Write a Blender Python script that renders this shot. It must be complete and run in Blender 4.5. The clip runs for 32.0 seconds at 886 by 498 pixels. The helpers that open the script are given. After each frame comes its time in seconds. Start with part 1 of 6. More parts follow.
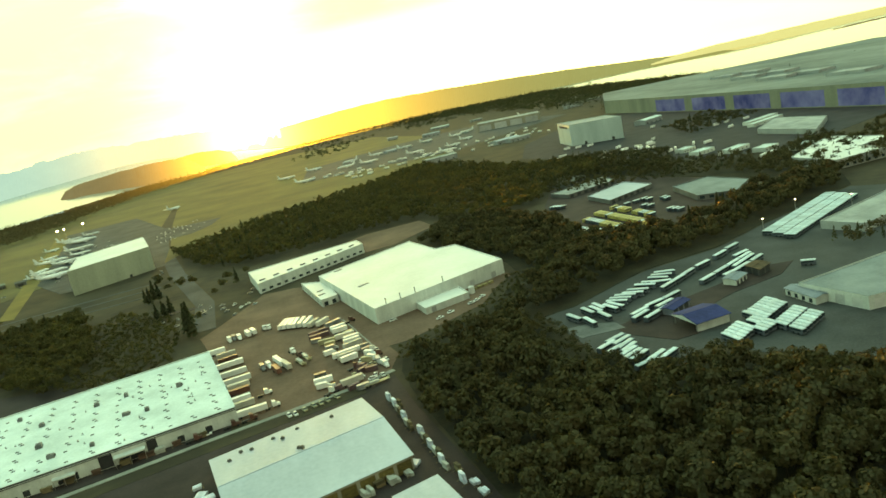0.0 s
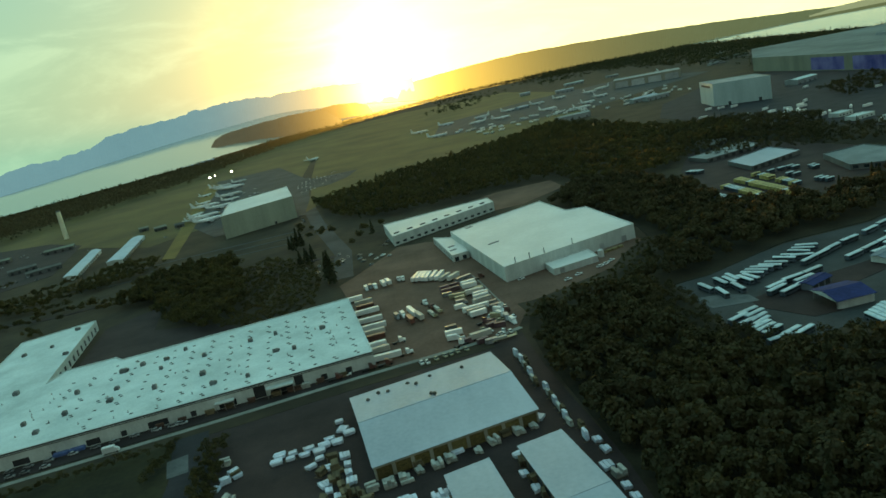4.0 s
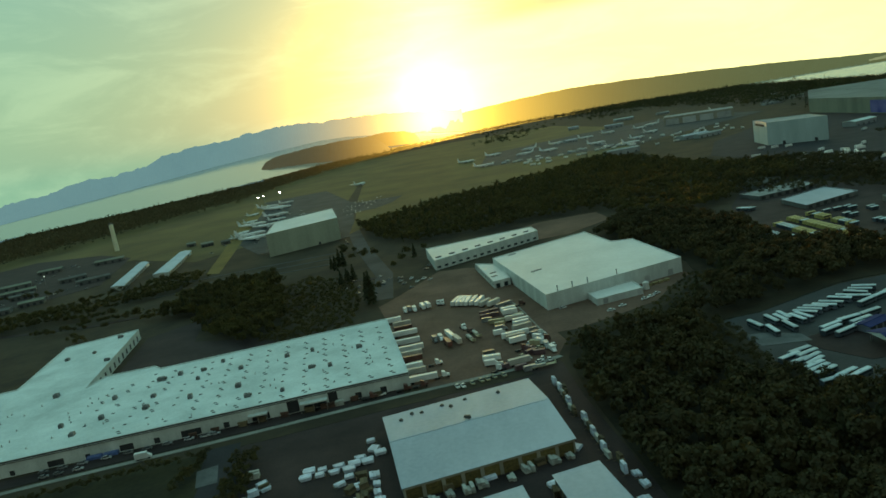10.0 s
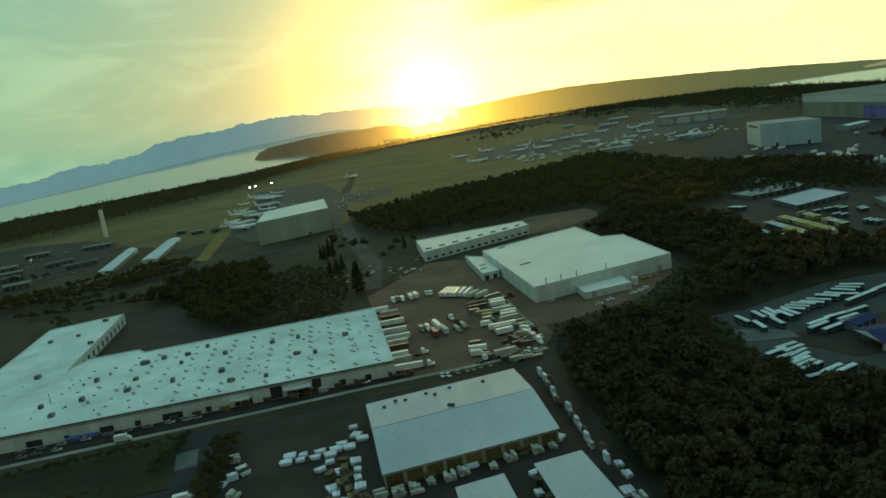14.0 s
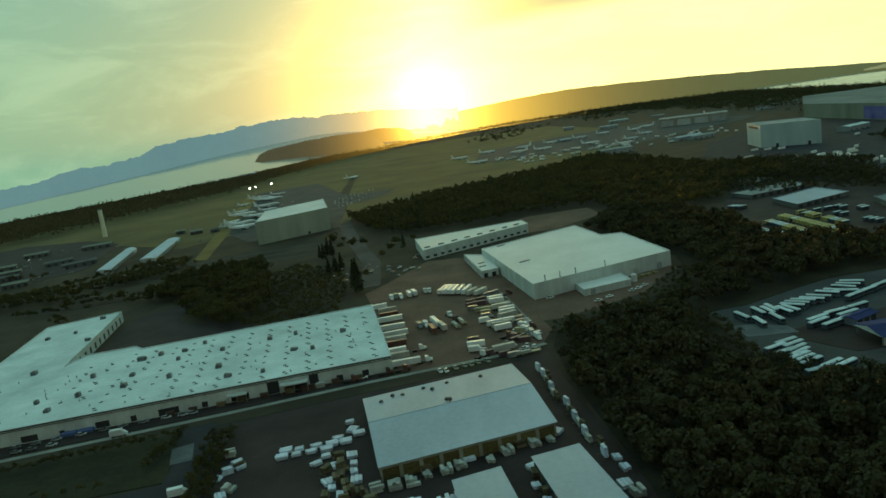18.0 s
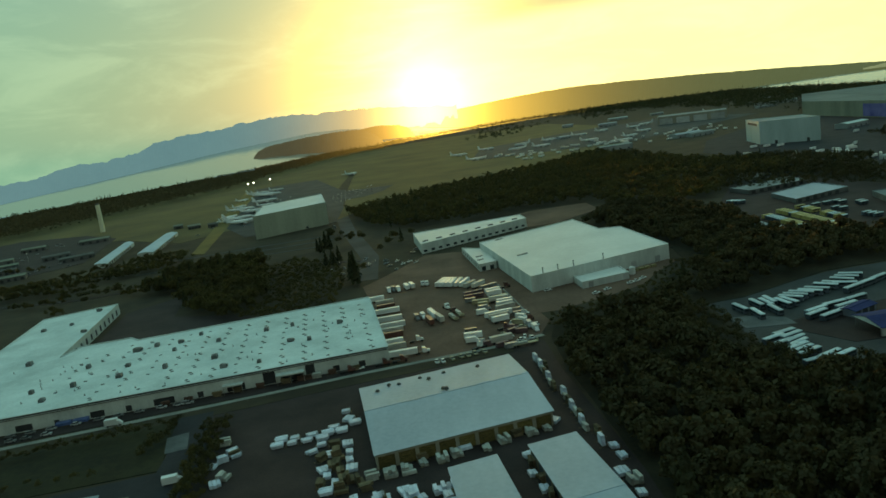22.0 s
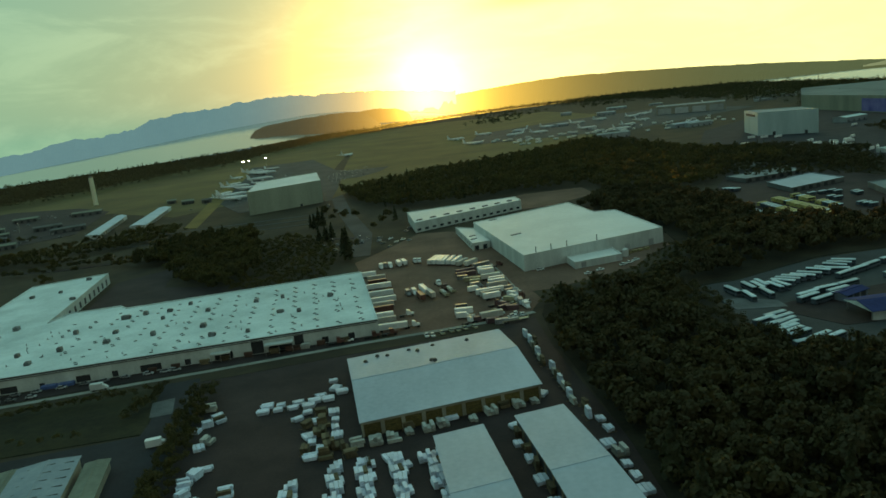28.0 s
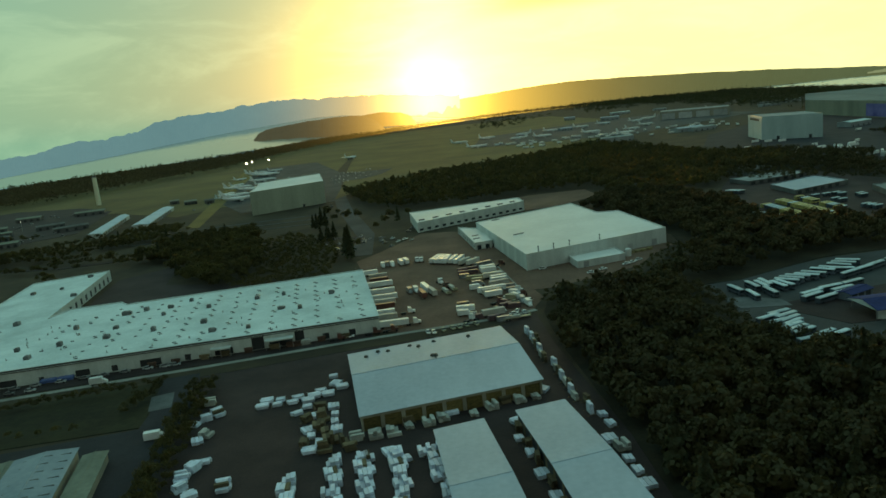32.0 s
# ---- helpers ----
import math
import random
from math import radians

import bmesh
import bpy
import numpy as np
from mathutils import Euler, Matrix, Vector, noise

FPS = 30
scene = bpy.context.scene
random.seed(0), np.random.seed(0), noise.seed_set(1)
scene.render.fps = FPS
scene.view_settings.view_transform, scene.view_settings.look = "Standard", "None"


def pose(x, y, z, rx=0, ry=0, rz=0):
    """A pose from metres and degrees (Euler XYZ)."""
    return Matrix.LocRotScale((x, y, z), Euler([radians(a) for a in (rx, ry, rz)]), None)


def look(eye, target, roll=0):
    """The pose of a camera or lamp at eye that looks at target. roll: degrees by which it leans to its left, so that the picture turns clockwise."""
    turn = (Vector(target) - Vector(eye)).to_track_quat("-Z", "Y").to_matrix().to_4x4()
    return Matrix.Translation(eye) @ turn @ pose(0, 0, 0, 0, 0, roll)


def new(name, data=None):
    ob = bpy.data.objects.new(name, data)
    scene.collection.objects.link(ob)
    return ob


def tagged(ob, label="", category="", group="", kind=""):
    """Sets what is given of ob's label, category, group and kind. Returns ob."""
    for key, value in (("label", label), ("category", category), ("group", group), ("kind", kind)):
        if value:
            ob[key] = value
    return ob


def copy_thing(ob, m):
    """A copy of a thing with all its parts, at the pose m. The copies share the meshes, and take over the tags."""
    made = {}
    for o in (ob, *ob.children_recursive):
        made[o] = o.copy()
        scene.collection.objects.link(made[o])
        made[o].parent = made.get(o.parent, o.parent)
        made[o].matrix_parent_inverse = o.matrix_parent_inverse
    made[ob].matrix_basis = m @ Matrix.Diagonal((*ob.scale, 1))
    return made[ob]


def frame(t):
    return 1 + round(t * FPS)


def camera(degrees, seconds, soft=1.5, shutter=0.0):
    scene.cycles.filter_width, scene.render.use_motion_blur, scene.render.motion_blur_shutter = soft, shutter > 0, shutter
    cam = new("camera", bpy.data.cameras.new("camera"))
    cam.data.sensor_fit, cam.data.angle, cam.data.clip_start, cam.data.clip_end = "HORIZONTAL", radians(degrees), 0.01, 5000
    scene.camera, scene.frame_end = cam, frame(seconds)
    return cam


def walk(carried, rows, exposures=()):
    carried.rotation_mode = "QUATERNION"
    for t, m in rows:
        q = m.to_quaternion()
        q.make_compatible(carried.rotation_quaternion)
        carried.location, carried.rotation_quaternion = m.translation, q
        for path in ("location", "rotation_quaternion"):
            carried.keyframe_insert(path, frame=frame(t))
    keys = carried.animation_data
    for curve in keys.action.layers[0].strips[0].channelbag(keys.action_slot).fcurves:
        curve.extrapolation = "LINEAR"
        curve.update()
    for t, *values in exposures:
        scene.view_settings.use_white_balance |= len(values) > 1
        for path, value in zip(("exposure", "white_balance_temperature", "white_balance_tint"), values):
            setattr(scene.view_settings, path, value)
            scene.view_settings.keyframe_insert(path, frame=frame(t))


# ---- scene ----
cam = camera(62.0, 32.0, soft=1.6)
PATH = [
    (0, (5.61, 7.61, 122.51), (27.74, 102.96, 102.03), -12.16),
    (0.5, (5.02, 5.41, 123.86), (20.71, 102.01, 103.30), -10.91),
    (1, (4.29, 3.27, 125.09), (16.93, 100.37, 104.82), -11.35),
    (1.5, (3.43, 1.24, 126.03), (13.04, 98.54, 105.02), -11.52),
    (2, (2.56, -0.50, 126.62), (10.60, 96.78, 104.89), -11.13),
    (2.5, (1.90, -1.82, 127.05), (8.93, 95.62, 105.70), -9.93),
    (3, (1.54, -2.67, 127.57), (7.13, 94.48, 104.51), -10.75),
    (3.5, (1.48, -3.13, 128.26), (6.12, 93.96, 104.76), -12.07),
    (5.5, (0.40, 0.18, 126.29), (2.85, 98.36, 107.47), -10.29),
    (6, (0.32, 0.07, 126.06), (1.30, 98.31, 107.40), -10.54),
    (6.5, (0.27, -0.00, 125.80), (0.57, 98.25, 107.21), -10.24),
    (7, (0.27, -0.04, 125.50), (0.22, 98.22, 106.91), -9.24),
    (7.5, (0.30, -0.04, 125.17), (-0.23, 98.29, 106.95), -9.73),
    (8, (0.36, 0.00, 124.79), (-0.19, 98.36, 106.75), -9.50),
    (8.5, (0.45, 0.08, 124.37), (-0.04, 98.43, 106.26), -8.73),
    (9, (0.55, 0.20, 123.92), (-0.32, 98.58, 105.99), -9.32),
    (9.5, (0.67, 0.36, 123.43), (0.14, 98.75, 105.61), -9.76),
    (10, (0.81, 0.54, 122.90), (0.44, 98.95, 105.17), -9.83),
    (10.5, (0.96, 0.75, 122.36), (0.15, 99.08, 104.18), -9.54),
    (11, (1.12, 0.98, 121.80), (0.26, 99.34, 103.79), -9.72),
    (11.5, (1.29, 1.23, 121.24), (1.14, 99.50, 102.71), -9.53),
    (12, (1.47, 1.48, 120.67), (1.01, 99.59, 101.32), -9.29),
    (12.5, (1.64, 1.72, 120.12), (1.27, 99.89, 101.05), -8.18),
    (13, (1.81, 1.94, 119.57), (2.29, 100.28, 101.42), -8.24),
    (13.5, (1.95, 2.13, 119.04), (2.42, 100.45, 100.76), -8.25),
    (14, (2.06, 2.29, 118.52), (2.64, 100.58, 100.14), -8.35),
    (14.5, (2.16, 2.42, 118.00), (2.36, 100.59, 98.96), -7.96),
    (16.5, (2.47, 2.86, 115.95), (2.56, 101.14, 97.47), -8.58),
    (17, (2.55, 2.96, 115.43), (2.77, 101.33, 97.42), -9.22),
    (17.5, (2.62, 3.06, 114.92), (2.86, 101.50, 97.33), -8.96),
    (18, (2.68, 3.16, 114.41), (3.26, 101.53, 96.44), -8.27),
    (18.5, (2.73, 3.27, 113.91), (3.26, 101.67, 96.12), -8.01),
    (19, (2.76, 3.37, 113.41), (3.42, 101.69, 95.12), -7.13),
    (19.5, (2.79, 3.48, 112.92), (3.09, 101.61, 93.69), -7.11),
    (20, (2.80, 3.58, 112.43), (3.27, 101.70, 93.11), -7.14),
    (20.5, (2.80, 3.68, 111.94), (3.29, 101.83, 92.81), -7.46),
    (21, (2.80, 3.77, 111.45), (3.28, 101.99, 92.63), -7.86),
    (21.5, (2.80, 3.86, 110.95), (3.25, 102.17, 92.66), -8.39),
    (22, (2.80, 3.94, 110.44), (3.52, 102.27, 92.23), -8.07),
    (22.5, (2.80, 4.02, 109.91), (3.83, 102.25, 91.20), -7.28),
    (23, (2.79, 4.09, 109.37), (3.81, 102.29, 90.52), -6.80),
    (23.5, (2.80, 4.16, 108.83), (3.55, 102.26, 89.40), -6.76),
    (24, (2.82, 4.24, 108.29), (3.42, 102.37, 89.02), -6.89),
    (24.5, (2.85, 4.33, 107.75), (3.15, 102.42, 88.35), -7.50),
    (26.5, (3.02, 4.70, 105.67), (3.79, 102.94, 87.02), -7.66),
    (27, (3.07, 4.80, 105.16), (4.01, 102.92, 85.90), -7.04),
    (27.5, (3.12, 4.90, 104.67), (3.91, 102.92, 84.87), -6.72),
    (28, (3.18, 5.00, 104.17), (4.36, 102.96, 84.11), -6.43),
    (28.5, (3.22, 5.11, 103.69), (4.16, 103.16, 84.10), -6.25),
    (29, (3.26, 5.21, 103.20), (3.96, 103.40, 84.30), -6.05),
    (29.5, (3.29, 5.30, 102.72), (4.24, 103.64, 84.59), -5.96),
    (30, (3.30, 5.40, 102.23), (4.24, 103.66, 83.67), -5.80),
    (30.5, (3.30, 5.50, 101.73), (4.17, 103.84, 83.61), -5.64),
    (31, (3.28, 5.59, 101.22), (4.23, 104.08, 83.88), -5.96),
    (31.5, (3.24, 5.69, 100.69), (3.91, 104.01, 82.44), -6.35),
    (32, (3.18, 5.80, 100.15), (4.06, 103.90, 80.77), -6.07),
]
walk(cam, [(t, look(eye, target, roll)) for t, eye, target, roll in PATH],
     exposures=[(0.0, 1.95, 30000, 26), (0.4, 1.55, 14500, 24), (1.5, 0.94, 10500, 22), (3.5, 0.74, 10200, 23), (7.5, 0.68, 10200, 23), (9.0, 0.49, 10800, 22), (32.0, 0.33, 11000, 22)])

# ---- sky and sun ----
SUN_AZ, SUN_EL = radians(0.8), radians(1.3)
SUN_DIR = Vector((math.sin(SUN_AZ) * math.cos(SUN_EL), math.cos(SUN_AZ) * math.cos(SUN_EL), math.sin(SUN_EL)))

world = bpy.data.worlds.new("evening_sky")
scene.world = world
world.use_nodes = True
wt = world.node_tree
wt.nodes.clear()


def wmath(op, a, b=None, c=None):
    n = wt.nodes.new("ShaderNodeMath")
    n.operation = op
    for i, v in enumerate((a, b, c)):
        if v is None:
            continue
        if isinstance(v, (int, float)):
            n.inputs[i].default_value = v
        else:
            wt.links.new(v, n.inputs[i])
    return n.outputs[0]


def wscale(rgb, amount):
    """A colour times a value."""
    n = wt.nodes.new("ShaderNodeVectorMath")
    n.operation = "SCALE"
    if isinstance(rgb, tuple):
        n.inputs[0].default_value = rgb
    else:
        wt.links.new(rgb, n.inputs[0])
    wt.links.new(amount, n.inputs["Scale"])
    return n.outputs[0]


def wadd(a, b):
    n = wt.nodes.new("ShaderNodeVectorMath")
    n.operation = "ADD"
    wt.links.new(a, n.inputs[0])
    wt.links.new(b, n.inputs[1])
    return n.outputs[0]


def wstep(value, low, high):
    n = wt.nodes.new("ShaderNodeMapRange")
    n.interpolation_type = "SMOOTHSTEP"
    wt.links.new(value, n.inputs["Value"])
    n.inputs["From Min"].default_value, n.inputs["From Max"].default_value = low, high
    return n.outputs["Result"]


coord = wt.nodes.new("ShaderNodeTexCoord").outputs["Generated"]
sep = wt.nodes.new("ShaderNodeSeparateXYZ")
wt.links.new(coord, sep.inputs[0])
dot = wt.nodes.new("ShaderNodeVectorMath")
dot.operation = "DOT_PRODUCT"
wt.links.new(coord, dot.inputs[0])
dot.inputs[1].default_value = SUN_DIR
toward = wmath("MAXIMUM", dot.outputs["Value"], 0.0)

sky = wt.nodes.new("ShaderNodeTexSky")
sky.sky_type = "NISHITA"
sky.sun_disc = False
sky.sun_elevation, sky.sun_rotation = SUN_EL, SUN_AZ
sky.air_density, sky.dust_density, sky.ozone_density = 1.0, 2.0, 1.0

# thin streaked cloud: stretched along the horizon
stretch = wt.nodes.new("ShaderNodeMapping")
stretch.inputs["Scale"].default_value = (2.0, 2.0, 7.5)
stretch.inputs["Rotation"].default_value = (0.0, radians(-22), 0.0)
wt.links.new(coord, stretch.inputs["Vector"])
clouds = wt.nodes.new("ShaderNodeTexNoise")
clouds.inputs["Scale"].default_value = 2.6
clouds.inputs["Detail"].default_value = 7.0
clouds.inputs["Roughness"].default_value = 0.62
clouds.inputs["Distortion"].default_value = 0.5
wt.links.new(stretch.outputs[0], clouds.inputs["Vector"])
streak = wstep(clouds.outputs["Fac"], 0.42, 0.68)

# the bright veil of cloud that the sun shines through, open on the far side of it
veil_edge = wmath("ADD", sep.outputs["X"], wmath("MULTIPLY", wmath("SUBTRACT", clouds.outputs["Fac"], 0.5), 0.22))
veil = wmath("MULTIPLY", wstep(veil_edge, -0.16, 0.10), wstep(dot.outputs["Value"], 0.55, 0.95))
# a bank of thicker cloud above the veil, with a slanting lower edge
bank_edge = wmath("SUBTRACT", wmath("SUBTRACT", sep.outputs["Z"], 0.088), wmath("MULTIPLY", sep.outputs["X"], 0.045))
bank_edge = wmath("ADD", bank_edge, wmath("MULTIPLY", wmath("SUBTRACT", clouds.outputs["Fac"], 0.5), 0.03))
bank = wmath("MULTIPLY", wstep(bank_edge, -0.004, 0.022), wstep(sep.outputs["X"], 0.02, 0.16))
veil = wmath("MULTIPLY", veil, wmath("SUBTRACT", 1.0, wmath("MULTIPLY", bank, 0.88)))
low = wmath("SUBTRACT", 1.0, wstep(sep.outputs["Z"], 0.05, 0.50))

high = wmath("SUBTRACT", 1.0, low)
west = wmath("ADD", 0.30, wmath("MULTIPLY", wstep(dot.outputs["Value"], -0.85, 0.12), 0.70))
east = wmath("SUBTRACT", 1.0, wstep(dot.outputs["Value"], -0.85, 0.12))
base = wadd(wscale(wadd(wscale((0.096, 0.382, 0.348), low), wscale((0.080, 0.355, 0.475), high)), west), wscale((0.075, 0.088, 0.090), east))
base = wscale(base, wmath("SUBTRACT", 1.0, wmath("MULTIPLY", wmath("POWER", toward, 14.0), 0.28)))
total = wadd(wscale(sky.outputs["Color"], wmath("MULTIPLY", 1.0, 0.02)), base)
total = wadd(total, wscale((0.068, 0.112, 0.088), wmath("MULTIPLY", streak, wmath("POWER", toward, 3.0))))
total = wadd(total, wscale((0.70, 0.68, 0.28), veil))
total = wadd(total, wscale((0.26, 0.27, 0.13), wmath("MULTIPLY", wmath("POWER", toward, 26.0), wmath("SUBTRACT", 1.0, wmath("MULTIPLY", bank, 0.75)))))
total = wadd(total, wscale((2.2, 1.72, 0.30), wmath("POWER", toward, 130.0)))
total = wadd(total, wscale((8.5, 7.0, 0.95), wmath("POWER", toward, 760.0)))
back = wt.nodes.new("ShaderNodeBackground")
wt.links.new(total, back.inputs["Color"])
back.inputs["Strength"].default_value = 1.0
out = wt.nodes.new("ShaderNodeOutputWorld")
wt.links.new(back.outputs[0], out.inputs["Surface"])

sun = new("sun", bpy.data.lights.new("sun", "SUN"))
sun.data.energy, sun.data.angle, sun.data.color = 5.0, radians(0.6), (1.0, 0.66, 0.28)
sun.matrix_world = look((0, 0, 0), -SUN_DIR)

# ---- materials ----
def ramp_mix(nt, fac, a, b):
    n = nt.nodes.new("ShaderNodeMix")
    n.data_type = "RGBA"
    nt.links.new(fac, n.inputs["Factor"])
    for i, v in (("A", a), ("B", b)):
        s = [q for q in n.inputs if q.name == i and q.type == "RGBA"][0]
        if isinstance(v, tuple):
            s.default_value = (*v, 1.0)
        else:
            nt.links.new(v, s)
    return [q for q in n.outputs if q.type == "RGBA"][0]


def surface(name, dark, light, fine=3.0, broad=0.08, rough=0.8, metal=0.0, bump=0.3, vary=0.0, streaks=None, sheen=0.0):
    """A surface that runs between two colours by broad stains and fine grain; vary: how far single pieces differ."""
    m = bpy.data.materials.new(name)
    m.use_nodes = True
    nt = m.node_tree
    b = nt.nodes["Principled BSDF"]
    b.inputs["Roughness"].default_value, b.inputs["Metallic"].default_value = rough, metal
    if rough > 0.7:
        b.inputs["Specular IOR Level"].default_value = 0.25
    if sheen:
        b.inputs["Sheen Weight"].default_value, b.inputs["Sheen Roughness"].default_value = sheen, 0.4
        b.inputs["Sheen Tint"].default_value = (1.0, 0.75, 0.4, 1.0)
    where = nt.nodes.new("ShaderNodeTexCoord").outputs["Object"]
    big = nt.nodes.new("ShaderNodeTexNoise")
    big.inputs["Scale"].default_value, big.inputs["Detail"].default_value = broad, 6.0
    big.inputs["Roughness"].default_value = 0.6
    small = nt.nodes.new("ShaderNodeTexNoise")
    small.inputs["Scale"].default_value, small.inputs["Detail"].default_value = fine, 4.0
    if streaks:
        mp = nt.nodes.new("ShaderNodeMapping")
        mp.inputs["Scale"].default_value = streaks
        nt.links.new(where, mp.inputs["Vector"])
        nt.links.new(mp.outputs[0], big.inputs["Vector"])
    else:
        nt.links.new(where, big.inputs["Vector"])
    nt.links.new(where, small.inputs["Vector"])
    mix = nt.nodes.new("ShaderNodeMath")
    mix.operation = "MULTIPLY_ADD"
    nt.links.new(small.outputs["Fac"], mix.inputs[0])
    mix.inputs[1].default_value = 0.35
    nt.links.new(big.outputs["Fac"], mix.inputs[2])
    rng = nt.nodes.new("ShaderNodeMapRange")
    rng.inputs["From Min"].default_value, rng.inputs["From Max"].default_value = 0.48, 0.86
    nt.links.new(mix.outputs[0], rng.inputs["Value"])
    col = ramp_mix(nt, rng.outputs["Result"], dark, light)
    if vary:
        info = nt.nodes.new("ShaderNodeObjectInfo")
        hsv = nt.nodes.new("ShaderNodeHueSaturation")
        vr = nt.nodes.new("ShaderNodeMapRange")
        vr.inputs["To Min"].default_value, vr.inputs["To Max"].default_value = 1.0 - vary, 1.0 + vary
        nt.links.new(info.outputs["Random"], vr.inputs["Value"])
        nt.links.new(vr.outputs["Result"], hsv.inputs["Value"])
        nt.links.new(col, hsv.inputs["Color"])
        col = hsv.outputs["Color"]
    nt.links.new(col, b.inputs["Base Color"])
    if bump:
        bp = nt.nodes.new("ShaderNodeBump")
        bp.inputs["Strength"].default_value, bp.inputs["Distance"].default_value = bump, 0.05
        nt.links.new(small.outputs["Fac"], bp.inputs["Height"])
        nt.links.new(bp.outputs[0], b.inputs["Normal"])
    return m


def foliage(name, dark, light, glow=0.6):
    """Leaves: they differ clump by clump and tree by tree, and let some of the low sun through."""
    m = bpy.data.materials.new(name)
    m.use_nodes = True
    nt = m.node_tree
    nt.nodes.remove(nt.nodes["Principled BSDF"])
    geo = nt.nodes.new("ShaderNodeNewGeometry")
    noise_big = nt.nodes.new("ShaderNodeTexNoise")
    noise_big.inputs["Scale"].default_value, noise_big.inputs["Detail"].default_value = 0.032, 4.0
    nt.links.new(geo.outputs["Position"], noise_big.inputs["Vector"])
    add = nt.nodes.new("ShaderNodeMath")
    add.operation = "MULTIPLY_ADD"
    nt.links.new(geo.outputs["Random Per Island"], add.inputs[0])
    add.inputs[1].default_value = 0.24
    nt.links.new(noise_big.outputs["Fac"], add.inputs[2])
    rng = nt.nodes.new("ShaderNodeMapRange")
    rng.inputs["From Min"].default_value, rng.inputs["From Max"].default_value = 0.36, 0.86
    nt.links.new(add.outputs[0], rng.inputs["Value"])
    col = ramp_mix(nt, rng.outputs["Result"], dark, light)
    dif = nt.nodes.new("ShaderNodeBsdfDiffuse")
    tra = nt.nodes.new("ShaderNodeBsdfTranslucent")
    nt.links.new(col, dif.inputs["Color"])
    nt.links.new(col, tra.inputs["Color"])
    mx = nt.nodes.new("ShaderNodeMixShader")
    mx.inputs[0].default_value = glow
    nt.links.new(dif.outputs[0], mx.inputs[1])
    nt.links.new(tra.outputs[0], mx.inputs[2])
    shine = nt.nodes.new("ShaderNodeBsdfAnisotropic")
    shine.inputs["Roughness"].default_value = 0.55
    shine.inputs["Color"].default_value = (0.8, 0.8, 0.7, 1.0)
    top = nt.nodes.new("ShaderNodeMixShader")
    top.inputs[0].default_value = 0.025
    nt.links.new(mx.outputs[0], top.inputs[1])
    nt.links.new(shine.outputs[0], top.inputs[2])
    nt.links.new(top.outputs[0], nt.nodes["Material Output"].inputs["Surface"])
    return m


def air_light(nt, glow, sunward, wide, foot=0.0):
    """Haze glow painted into the emission of a far backdrop: lobes round the sun, each narrower and brighter; foot: how
    strong the widest is.
    """
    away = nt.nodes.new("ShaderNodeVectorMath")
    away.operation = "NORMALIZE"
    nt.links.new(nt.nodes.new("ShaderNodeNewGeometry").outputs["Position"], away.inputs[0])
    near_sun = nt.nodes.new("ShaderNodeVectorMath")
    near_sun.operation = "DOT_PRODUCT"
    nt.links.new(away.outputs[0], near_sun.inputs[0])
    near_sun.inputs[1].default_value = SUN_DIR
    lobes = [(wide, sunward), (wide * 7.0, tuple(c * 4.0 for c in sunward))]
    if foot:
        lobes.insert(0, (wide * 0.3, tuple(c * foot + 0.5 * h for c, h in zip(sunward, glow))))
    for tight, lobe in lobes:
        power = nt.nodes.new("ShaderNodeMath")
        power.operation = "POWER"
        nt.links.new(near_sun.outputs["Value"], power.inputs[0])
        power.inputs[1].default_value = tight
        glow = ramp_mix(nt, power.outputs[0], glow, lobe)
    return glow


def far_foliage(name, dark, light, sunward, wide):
    """Woods miles off, with the hills' evening haze glow painted over the leaves as emission."""
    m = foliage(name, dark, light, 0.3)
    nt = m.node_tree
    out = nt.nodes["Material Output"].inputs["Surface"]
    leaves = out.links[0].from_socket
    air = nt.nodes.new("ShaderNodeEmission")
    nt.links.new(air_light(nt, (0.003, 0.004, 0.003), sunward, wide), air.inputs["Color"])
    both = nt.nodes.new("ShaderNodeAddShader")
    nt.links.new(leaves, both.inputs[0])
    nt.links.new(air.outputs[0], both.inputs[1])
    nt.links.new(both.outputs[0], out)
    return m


def lamp_glass(name, rgb, strength):
    m = bpy.data.materials.new(name)
    m.use_nodes = True
    b = m.node_tree.nodes["Principled BSDF"]
    b.inputs["Base Color"].default_value = (*rgb, 1)
    b.inputs["Emission Color"].default_value = (*rgb, 1)
    b.inputs["Emission Strength"].default_value = strength
    return m


ROOF_WHITE = surface("roof_membrane", (0.42, 0.57, 0.57), (0.66, 0.83, 0.83), fine=0.9, broad=0.045, rough=0.85, bump=0.15)
ROOF_CLEAN = surface("roof_membrane_clean", (0.62, 0.64, 0.62), (0.76, 0.78, 0.76), fine=0.5, broad=0.03, rough=0.6, bump=0.1)
ROOF_METAL = surface("roof_sheet_metal", (0.29, 0.38, 0.45), (0.43, 0.52, 0.59), fine=0.6, broad=0.05, rough=0.62, metal=0.0, bump=0.1, streaks=(1.0, 0.25, 1.0))
ROOF_GREY = surface("roof_gravel", (0.20, 0.23, 0.23), (0.38, 0.42, 0.42), fine=1.5, broad=0.06, rough=0.8)
ROOF_BLUE = surface("roof_blue_sheet", (0.007, 0.020, 0.09), (0.013, 0.038, 0.155), fine=0.8, broad=0.1, rough=0.8, bump=0.1)
WALL_WHITE = surface("wall_white_panel", (0.40, 0.45, 0.44), (0.62, 0.68, 0.66), fine=1.2, broad=0.12, rough=0.6, streaks=(1, 1, 0.2))
